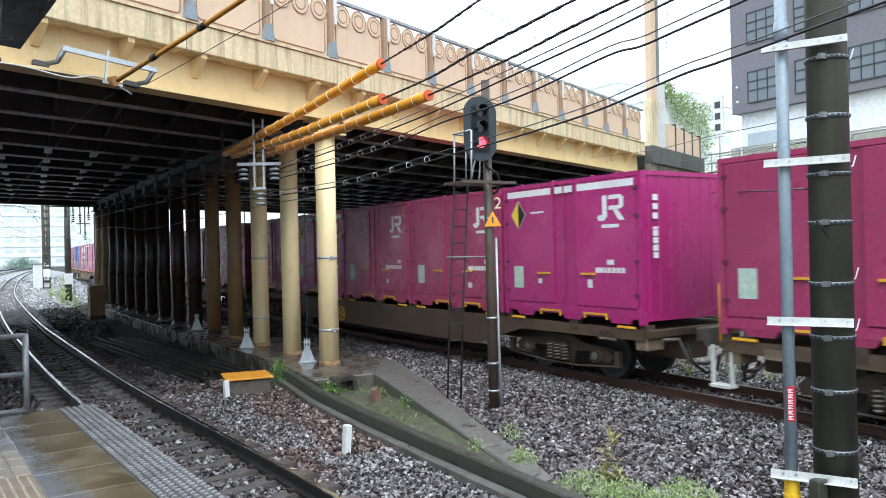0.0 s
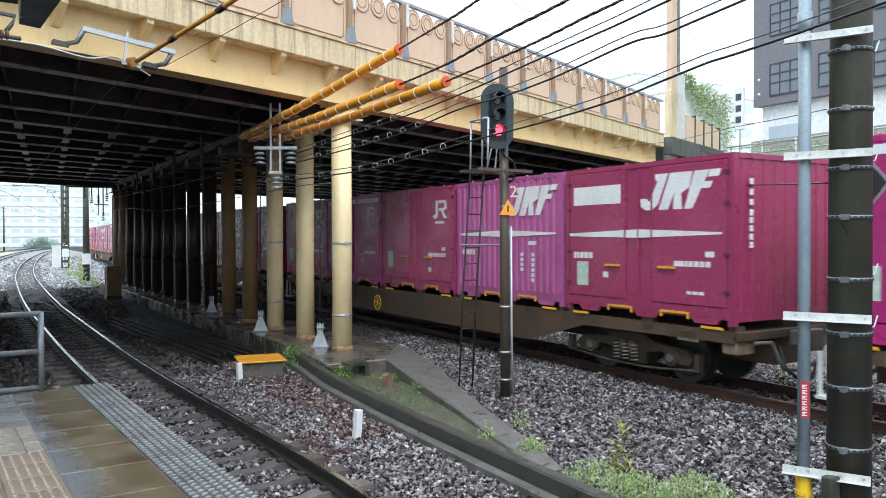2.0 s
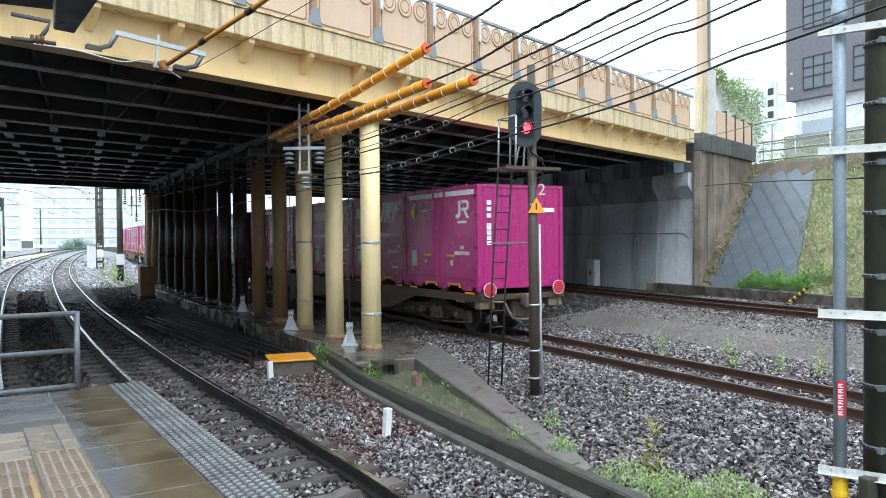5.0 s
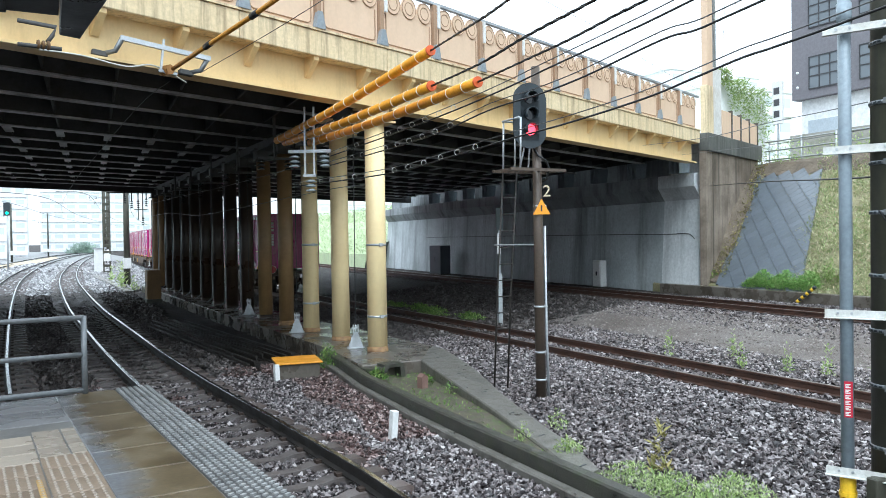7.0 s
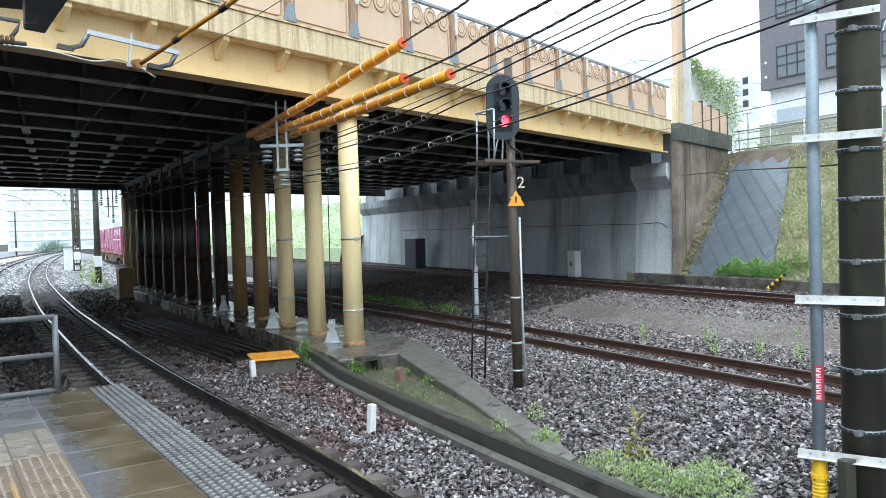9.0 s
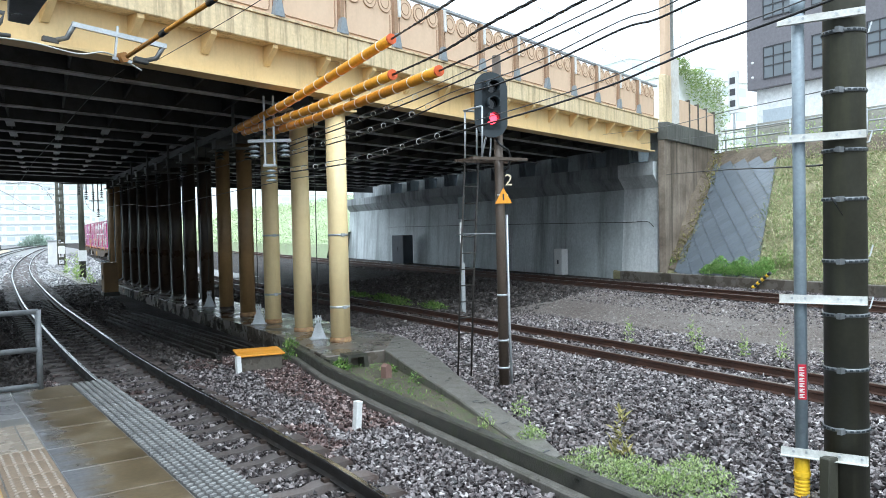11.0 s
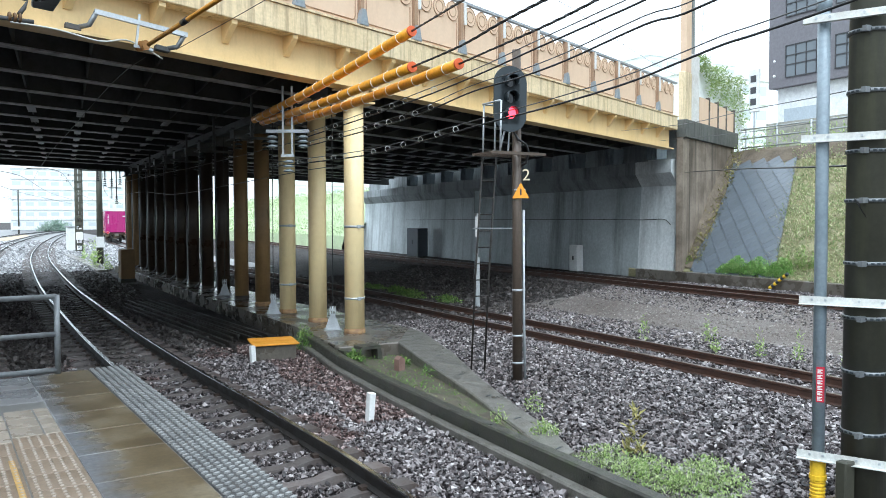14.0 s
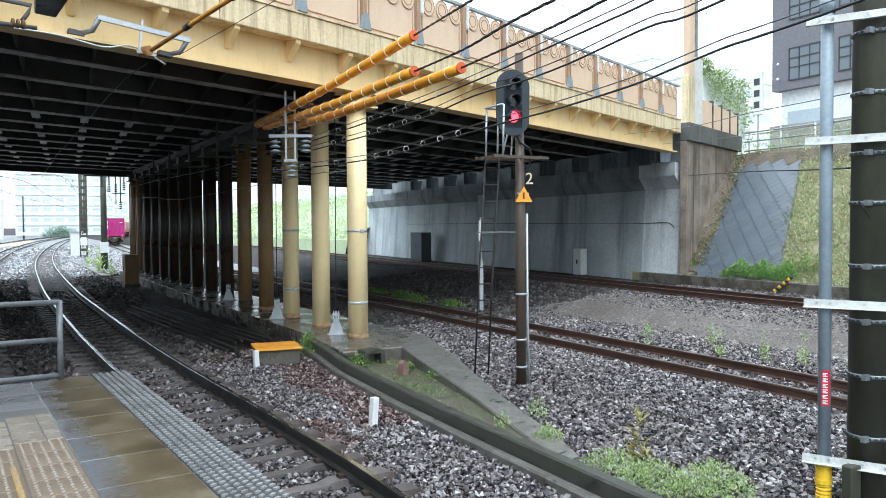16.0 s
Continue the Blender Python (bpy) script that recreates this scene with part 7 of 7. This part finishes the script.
box(bm, -0.3, 0.3, -0.1, 0.1, 5.6, 6.9)
part("head", bm, BLACK, fs)
bm = B()
tube(bm, (0, -0.1, 5.85), (0, -0.13, 5.85), 0.14, None, 14)
part("lens", bm, plain("lit_green_lens", (0.05, 0.7, 0.45), 0.3, 0, 3.0), fs, "lit green lens")
gt = thing("wire_gantry", "dark insulator strings hung at the bridge's far edge", "insulator", pose(4.35, 43.2, 0))
for k, (x, z) in enumerate(((-0.1, 4.6), (0.3, 4.7), (-0.75, 4.85), (-0.42, 4.6), (0.12, 3.7))):
    bm = B()
    for j in range(4):
        tube(bm, (x, 0, z - j * 0.11), (x, 0, z - j * 0.11 - 0.07), 0.03, 0.09, 10)
    tube(bm, (x, 0, z), (x, 0, 5.1), 0.03, None, 6)
    part("disc_insulator", bm, INSULATOR_DARK, gt)
bm = B()
box(bm, -1.6, 0.9, -0.03, 0.03, 4.98, 5.04)
box(bm, 0.10, 0.14, -0.03, 0.03, 3.6, 5.0)
box(bm, -0.12, -0.08, -0.03, 0.03, 3.6, 5.0)
box(bm, -0.3, 0.35, -0.03, 0.03, 4.1, 4.15)
part("frame", bm, DARK_STEEL, gt)
hut = thing("trackside_hut", "small white trackside equipment housing", "cabinet", pose(3.7, 76, -0.3))
bm = B()
box(bm, 0, 0.9, 0, 0.9, 0, 2.2)
part("body", softened(bm, 0.03), WHITE, hut)
bm = B()
box(bm, -0.1, 1.0, -0.1, 1.0, 2.2, 2.3)
part("roof", bm, GALV, hut)
ribbon("duct_cover", [(3.5, 43), (3.45, 50), (3.2, 58), (3.0, 66)], [(4.0, 43), (3.95, 50), (3.7, 58), (3.5, 66)], -0.4, -0.12, CONCRETE, "pale concrete cable-duct covers beside the track", "cable duct")
YBANK = surface("yellowed_far_bank", (0.44, 0.36, 0.24), (0.54, 0.46, 0.34), 0.9, 0, 0.3, 6, 0.3)
bm = B()
sheet(bm, [[(-6 + (y - 95) * 0.10, y, -0.28), (-5.5 + (y - 95) * 0.10, y, 0.05), (-4.4 + (y - 95) * 0.10, y, -0.28)] for y in (95, 115, 135, 160)])
setting("far_bank", bm, YBANK, "low yellowed grass bank among the far tracks", "bank")

# ---- plants ----
LEAF_STOPS = [(0.0, (0.08, 0.17, 0.035)), (0.5, (0.18, 0.33, 0.075)), (0.85, (0.32, 0.46, 0.13)), (1.0, (0.45, 0.52, 0.2))]
LEAF = islands("green_leaf", LEAF_STOPS, 0.6, 0.4)
LEAF_BRIGHT = islands("bright_green_blade", [(0.0, (0.16, 0.34, 0.07)), (0.5, (0.32, 0.54, 0.15)), (1.0, (0.52, 0.66, 0.3))], 0.6, 0.45)
LEAF_PALE = islands("pale_weed_leaf", [(0.0, (0.20, 0.32, 0.09)), (0.5, (0.40, 0.53, 0.19)), (1.0, (0.62, 0.70, 0.38))], 0.7, 0.45)
GRASS_MIX = islands("mixed_green_and_straw_grass", [(0.0, (0.22, 0.31, 0.13)), (0.35, (0.44, 0.52, 0.26)), (0.65, (0.62, 0.61, 0.40)), (1.0, (0.72, 0.65, 0.49))], 0.8, 0.3)
DRY = islands("dry_grass_blade", [(0.0, (0.16, 0.15, 0.05)), (0.4, (0.28, 0.26, 0.08)), (0.8, (0.40, 0.34, 0.14)), (1.0, (0.14, 0.20, 0.05))], 0.8)


def leaves(name, spots, material, label, category, rng, kind=""):
    """Loose leaf blades; spots: rows of (point, length, width, lean)."""
    v, f = [], []
    for p_, ln, wd, lean in spots:
        a = rng.uniform(0, 2 * math.pi)
        dx, dy = math.cos(a), math.sin(a)
        up = Vector((dx * lean, dy * lean, 1)).normalized()
        side = Vector((-dy, dx, rng.uniform(-0.3, 0.3))).normalized()
        q = Vector(p_)
        i = len(v)
        v += [tuple(q), tuple(q + up * ln * 0.5 + side * wd), tuple(q + up * ln + Vector((dx, dy, -0.4)) * ln * 0.2), tuple(q + up * ln * 0.5 - side * wd)]
        f.append((i, i + 1, i + 2, i + 3))
    me = bpy.data.meshes.new(name)
    me.from_pydata(v, [], f)
    me.materials.append(material)
    ob = new(name, me)
    return tagged(ob, label, category, kind=kind)


rng = random.Random(5)


def bush(x, y, z, rx, ry, h, n, material, label, name="weed_clump", size=0.06, category="weeds"):
    spots = []
    for _ in range(n):
        a, r = rng.uniform(0, 6.283), rng.random() ** 0.75
        px, py = x + rx * r * math.cos(a), y + ry * r * math.sin(a)
        hz_ = h * (1 - 0.7 * r * r) * rng.uniform(0.0, 1.0)
        spots.append(((px, py, z + hz_ * 0.85), size * rng.uniform(0.6, 1.5), size * rng.uniform(0.12, 0.28), rng.uniform(0.2, 1.5)))
    plant = thing(name, label, category, pose(x, y, z))
    spots = [((q[0] - x, q[1] - y, q[2] - z), ln, wd, lean) for q, ln, wd, lean in spots]
    foliage = leaves("foliage", spots, material, "", "", rng, "stuff")
    foliage.parent = plant
    return plant


bush(5.0, 14.9, -0.25, 0.22, 0.3, 0.62, 420, LEAF, "bushy green weed beside the junction box", size=0.06)
bush(5.2, 12.75, -0.17, 0.18, 0.15, 0.26, 150, LEAF, "leafy green weed by the duct opening", size=0.08)
bush(5.85, 12.1, -0.16, 0.14, 0.14, 0.18, 80, LEAF, "leafy green weed on the verge", size=0.07)
bush(5.75, 11.0, -0.15, 0.16, 0.3, 0.22, 80, LEAF, "thin weeds on the verge", size=0.05)
bush(5.95, 8.35, -0.18, 0.14, 0.16, 0.32, 110, LEAF_PALE, "thin pale weed growing through the ballast", size=0.045)
bush(5.12, 7.9, -0.12, 0.11, 0.14, 0.28, 90, LEAF_PALE, "thin weed at the edge of the path", size=0.04)
bush(5.3, 7.2, -0.12, 0.2, 0.16, 0.2, 170, LEAF_PALE, "pale flowering weeds at the end of the path", size=0.05)
bush(5.35, 6.2, -0.22, 0.38, 0.34, 0.28, 900, LEAF_PALE, "low pale-green weed patch in the ballast", size=0.034)
bush(5.35, 5.6, -0.22, 0.42, 0.34, 0.33, 1300, LEAF_PALE, "low pale-green weed patch beside the kerb wall", size=0.034)
bush(5.6, 5.1, -0.22, 0.50, 0.36, 0.44, 1900, LEAF_PALE, "thick pale-green weed patch beside the kerb wall", size=0.034)
bush(5.85, 6.3, -0.2, 0.12, 0.12, 0.6, 90, DRY, "tall dry weed stalks in the ballast", size=0.09)
for x, y in ((11.5, 10.2), (12.0, 9.6), (12.3, 9.0), (12.2, 8.0), (12.6, 11.4), (11.6, 12.2)):
    bush(x, y, -0.25, 0.10, 0.10, 0.75, 90, LEAF_PALE, "thin tall weed between the tracks", size=0.07)
for k in range(9):
    bush(11.5 + rng.uniform(-0.3, 0.6), 21.0 + k * 0.75, -0.25, 0.45, 0.5, 0.28, 260, LEAF, "dark green weed patch under the bridge", size=0.09)
for k in range(9):
    bush(22.5 + rng.uniform(0, 0.15), 19.55 - k * 0.30, 0.38 + 0.04 * (k % 3), 0.26, 0.45, 0.42 + 0.16 * (k % 3), 1100, LEAF_BRIGHT, "bright green weeds at the foot of the embankment", size=0.085)
for k in range(4):
    bush(22.75 + 0.1 * (k % 2), 17.05 - k * 0.28, 0.6, 0.12, 0.14, 0.8 + 0.15 * (k % 3), 150, LEAF_PALE, "tall thin weeds at the foot of the embankment", size=0.10)
bush(22.9, 21.6, 0.6, 0.4, 0.35, 0.4, 260, LEAF, "broad-leaved bush by the wing wall", size=0.16)
spots = []
for _ in range(60000):
    u, y = rng.random(), rng.uniform(3, 21.5)
    x = FOOT + u * 5.3
    if y > 18.05 + 0.55 * (x - 23.1) + 0.22 * math.sin(u * 19) + rng.uniform(-0.3, 0.15):
        continue
    patch = math.sin(x * 2.3 + y) * math.sin(y * 1.7 - x) + 0.5 * math.sin(x * 5.1) * math.sin(y * 4.3 + 1)
    if patch + rng.uniform(-0.8, 0.8) < 0.8 * u - 0.95:
        continue
    spots.append(((x, y, min(slope_z(x), 5.4)), rng.uniform(0.06, 0.2), 0.019, rng.uniform(0.2, 1.8)))
leaves("slope_grass", spots, GRASS_MIX, "dry yellow-green grass on the embankment", "grass", rng, "stuff")
spots = []
for _ in range(9000):
    y = rng.uniform(-6, 24.0)
    x = FOOT + 5.2 + rng.random() ** 1.5 * 3.2
    if math.sin(y * 2.9) + math.sin(y * 1.3 + x) < rng.uniform(-1.2, 0.9):
        continue
    spots.append(((x, y, min(slope_z(x), 5.4) + rng.random() ** 2 * 0.9), rng.uniform(0.06, 0.18), 0.03, rng.uniform(0.2, 2.0)))
leaves("crest_growth", spots, LEAF_PALE, "tangled green growth along the embankment crest", "shrubs", rng, "stuff")
spots = []
for _ in range(700):
    u = rng.random()
    x = 22.6 + u * 4.9
    y = 11.77 + 0.432 * x + rng.uniform(-0.75, -0.1)
    spots.append(((x, y, slope_z(x) + rng.uniform(0.05, 0.3)), rng.uniform(0.06, 0.18), 0.025, rng.uniform(0.3, 2.0)))
leaves("wall_weeds", spots, DRY, "reddish dry weeds where the slope meets the wing wall", "weeds", rng, "stuff")
spots = []
for _ in range(1300):
    y = rng.uniform(6.3, 13.0)
    u = rng.random()
    x0_, x1_ = 4.85, 5.0 + (y - 6.3) * 0.19
    if rng.random() < 0.55 + 0.45 * math.sin(y * 2.3 + u * 5):
        spots.append(((x0_ + u * (x1_ - x0_), y, -0.15 + 0.0 * y), rng.uniform(0.03, 0.09), 0.008, rng.uniform(0.2, 1.8)))
leaves("verge_grass", spots, LEAF, "short sparse grass on the muddy verge", "grass", rng, "stuff")
# Hanging ivy on the white wall past the bridge end.
ivw = B()
box(ivw, 0, 5.0, 0, 0.3, 5.5, 10.3)
setting("approach_wall", ivw, PALE_WALL, "white wall behind the bridge approach", "wall", pose(30.0, 28.3, 0, 0, 0, 10))
spots = []
for _ in range(2400):
    u, d_ = rng.random(), rng.random()
    x = 30.1 + u * 4.6
    top = 10.6 - 0.9 * u + 0.15 * math.sin(u * 17)
    z = top - d_ ** 1.2 * (0.5 + 3.6 * u ** 0.8) * (0.75 + 0.25 * math.sin(u * 31))
    spots.append(((x, 28.1 + 0.17 * (x - 30) - rng.uniform(0, 0.45), z), rng.uniform(0.08, 0.2), 0.04, rng.uniform(0.5, 2.5)))
leaves("hanging_ivy", spots, LEAF_PALE, "green ivy hanging over the white wall", "ivy", rng)
spots = []
for _ in range(16000):
    y = rng.uniform(58, 120)
    x = FOOT + rng.uniform(0.2, 9)
    z = 1.2 + (x - FOOT - 0.4) * 0.53
    spots.append(((x, y, z), rng.uniform(0.15, 0.35), 0.04, rng.uniform(0.3, 1.6)))
# Blades paled for haze, like the slope beneath them.
leaves("far_slope_grass", spots, islands("haze_paled_grass", [(0.0, (0.34, 0.46, 0.24)), (0.5, (0.5, 0.6, 0.36)), (1.0, (0.66, 0.7, 0.5))], 0.8, 0.3), "bright green grass on the far embankment", "grass", rng, "stuff")
for k in range(5):
    bush(3.9 + rng.uniform(-0.2, 0.3), 45 + k * 3.2, -0.3, 0.22, 0.5, 1.4 + 0.5 * (k % 2), 55, LEAF_PALE, "tall pale weeds beside the line poles", size=0.22)


# Leaf tones lifted towards white in place of real haze.
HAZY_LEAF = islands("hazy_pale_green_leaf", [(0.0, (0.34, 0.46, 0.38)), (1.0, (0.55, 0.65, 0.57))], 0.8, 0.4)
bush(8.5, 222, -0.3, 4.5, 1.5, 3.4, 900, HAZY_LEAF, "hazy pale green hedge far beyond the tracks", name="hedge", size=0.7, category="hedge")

# ---- ballast stones ----


def bed_height(x, y):
    """Height of the ballast top across the plan."""
    z = np.full_like(x, -0.275)
    near = np.abs(x - np.interp(y, [k[0] for k in NEAR], [k[1] for k in NEAR]))
    z = np.maximum(z, np.where(near < 1.2, -0.225, -0.215 - 0.04 * np.clip((near - 1.45) / 0.5, 0, 1)))
    good = np.abs(x - np.interp(y, [k[0] for k in GOODS], [k[1] for k in GOODS]))
    z = np.maximum(z, np.where(good < 1.5, -0.165, -0.165 - 0.05 * np.clip((good - 1.5) / 3.0, 0, 1)))
    far = np.abs(x - np.interp(y, [k[0] for k in FAR], [k[1] for k in FAR]))
    z = np.where(x > 13.5, np.maximum(-0.27 + 0.34 * np.clip((x - 13) / 4, 0, 1), np.where(far < 1.6, 0.10, -0.3)), z)
    return z


def scatter(name, x0, x1, y0, y1, size, per_m2, material, label, seed, keep=None, flat=0.6):
    r = np.random.default_rng(seed)
    n = int((x1 - x0) * (y1 - y0) * per_m2)
    x, y = r.uniform(x0, x1, n), r.uniform(y0, y1, n)
    if keep is not None:
        ok = keep(x, y)
        x, y = x[ok], y[ok]
    n = len(x)
    s = size * r.uniform(0.55, 1.35, n)
    cube = np.array([(a, b, c) for c in (-1, 1) for b in (-1, 1) for a in (-1, 1)], float) * 0.5
    v = cube[None] * r.uniform(0.55, 1.0, (n, 1, 3)) * np.array([1.15, 0.85, flat])
    v = v + r.normal(0, 0.16, (n, 8, 3))
    q = r.normal(size=(n, 4)) * np.array([1.0, 0.30, 0.30, 1.0])
    q /= np.linalg.norm(q, axis=1, keepdims=True)
    w_, a, b, c = q.T
    rot = np.stack([1 - 2 * (b * b + c * c), 2 * (a * b - c * w_), 2 * (a * c + b * w_), 2 * (a * b + c * w_), 1 - 2 * (a * a + c * c), 2 * (b * c - a * w_), 2 * (a * c - b * w_), 2 * (b * c + a * w_), 1 - 2 * (a * a + b * b)], -1).reshape(n, 3, 3)
    v = np.einsum("nij,nkj->nki", rot, v) * s[:, None, None]
    z = bed_height(x, y) + r.uniform(-0.035, 0.016, n)
    v += np.stack([x, y, z], -1)[:, None]
    quads = np.array([(0, 2, 3, 1), (4, 5, 7, 6), (0, 1, 5, 4), (1, 3, 7, 5), (3, 2, 6, 7), (2, 0, 4, 6)])
    f = (quads[None] + 8 * np.arange(n)[:, None, None]).reshape(-1)
    me = bpy.data.meshes.new(name)
    me.vertices.add(n * 8)
    me.vertices.foreach_set("co", v.reshape(-1))
    me.loops.add(len(f))
    me.loops.foreach_set("vertex_index", f.astype(np.int32))
    me.polygons.add(n * 6)
    me.polygons.foreach_set("loop_start", np.arange(0, len(f), 4, dtype=np.int32))
    me.update(calc_edges=True)
    me.shade_flat()
    me.materials.append(material)
    return tagged(new(name, me), label, "ballast", kind="stuff")


def kerb_x(y):
    return np.interp(y, [k[1] for k in KERB_L], [k[0] for k in KERB_L])


def path_r(y):
    return np.interp(y, [k[1] for k in SR], [k[0] for k in SR], left=4.45, right=7.15)


def reddish(x, y):
    return np.sin(x * 2.1 + 1.0) * np.sin(y * 0.9) + 0.6 * np.sin(x * 5 + y * 3) * np.sin(y * 4.1)


def near_zone(x, y):
    xn = np.interp(y, [k[0] for k in NEAR], [k[1] for k in NEAR])
    on_sleeper = (np.abs(x - xn) < 1.02) & (np.abs((y - 2.04 + 0.29) % 0.58 - 0.29) < 0.13)
    return (x < kerb_x(y) - 0.15) & ~((x < 0.95) & (y < 7.8)) & ~on_sleeper


def near_red(x, y):
    hot = (x > 3.85 - 0.12 * np.sin(y * 2.2)) & (y > 9.0)
    return near_zone(x, y) & (np.where(hot, 1.9, -0.1) + reddish(x, y) > 0.75)


scatter("near_ballast", 0.4, 4.7, 4.2, 15.0, 0.043, 1000, STONE, "wet grey ballast stones between the near rails", 1, lambda x, y: near_zone(x, y) & ~near_red(x, y))
scatter("rusty_ballast", 0.4, 4.9, 4.2, 16.0, 0.043, 1000, STONE_RED, "rust-tinted ballast stones beside the near track", 2, near_red)
# Stones under the deck are coloured dark for shade, cut at its edge.
scatter("sooty_ballast", -3.5, 3.6, 8.0, 30.0, 0.066, 170, STONE_SHADE, "ballast coloured dark for the shade under the bridge", 3, lambda x, y: ((y > 15) | (x < 0.5)) & near_zone(x, y))
scatter("goods_ballast", 4.6, 9.6, 3.5, 13.2, 0.047, 850, STONE, "dark purplish wet ballast slope beside the goods track", 4, lambda x, y: (x > path_r(y) + 0.03) & (x > kerb_x(y) + 0.2))
scatter("goods_ballast", 6.9, 9.6, 13.2, 17.5, 0.050, 600, STONE, "dark wet ballast beside the columns", 5, lambda x, y: x > 7.3)
scatter("sooty_ballast", 6.9, 9.6, 17.5, 30.0, 0.07, 150, STONE_SHADE, "ballast along the goods track, darkened for the bridge's shade", 10, lambda x, y: x > 7.1)
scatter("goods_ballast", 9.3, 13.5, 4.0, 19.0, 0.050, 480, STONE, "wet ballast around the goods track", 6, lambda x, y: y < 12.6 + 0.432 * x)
scatter("sooty_ballast", 9.3, 21.5, 16.0, 34.0, 0.07, 80, STONE_SHADE, "gravel darkened for the shade under the bridge", 11, lambda x, y: y > 12.6 + 0.432 * x)
scatter("cess_gravel", 12.2, 17.4, 6.0, 20.0, 0.030, 420, STONE_FINE, "fine brownish gravel between the tracks", 7, lambda x, y: y < 12.8 + 0.432 * x)
scatter("cess_gravel", 15.6, 21.8, 5.0, 21.0, 0.050, 230, STONE, "grey gravel between the tracks", 8, lambda x, y: y < 12.8 + 0.432 * x)
scatter("far_ballast", -6, 3.5, 44.0, 75.0, 0.11, 26, STONE_PALE, "pale ballast along the tracks beyond the bridge", 9)
scatter("sooty_ballast", -5.0, 3.9, 30.0, 44.0, 0.09, 45, STONE_SHADE, "ballast darkened for shade towards the bridge's far edge", 12, near_zone)
scatter("far_ballast", 3.6, 10.5, 44.5, 80.0, 0.12, 20, STONE_PALE, "pale ballast between the far curving tracks", 13)
scatter("far_ballast", -14, 9, 75.0, 120.0, 0.18, 5, STONE_PALE, "pale ballast far along the curving tracks", 14)


motions()
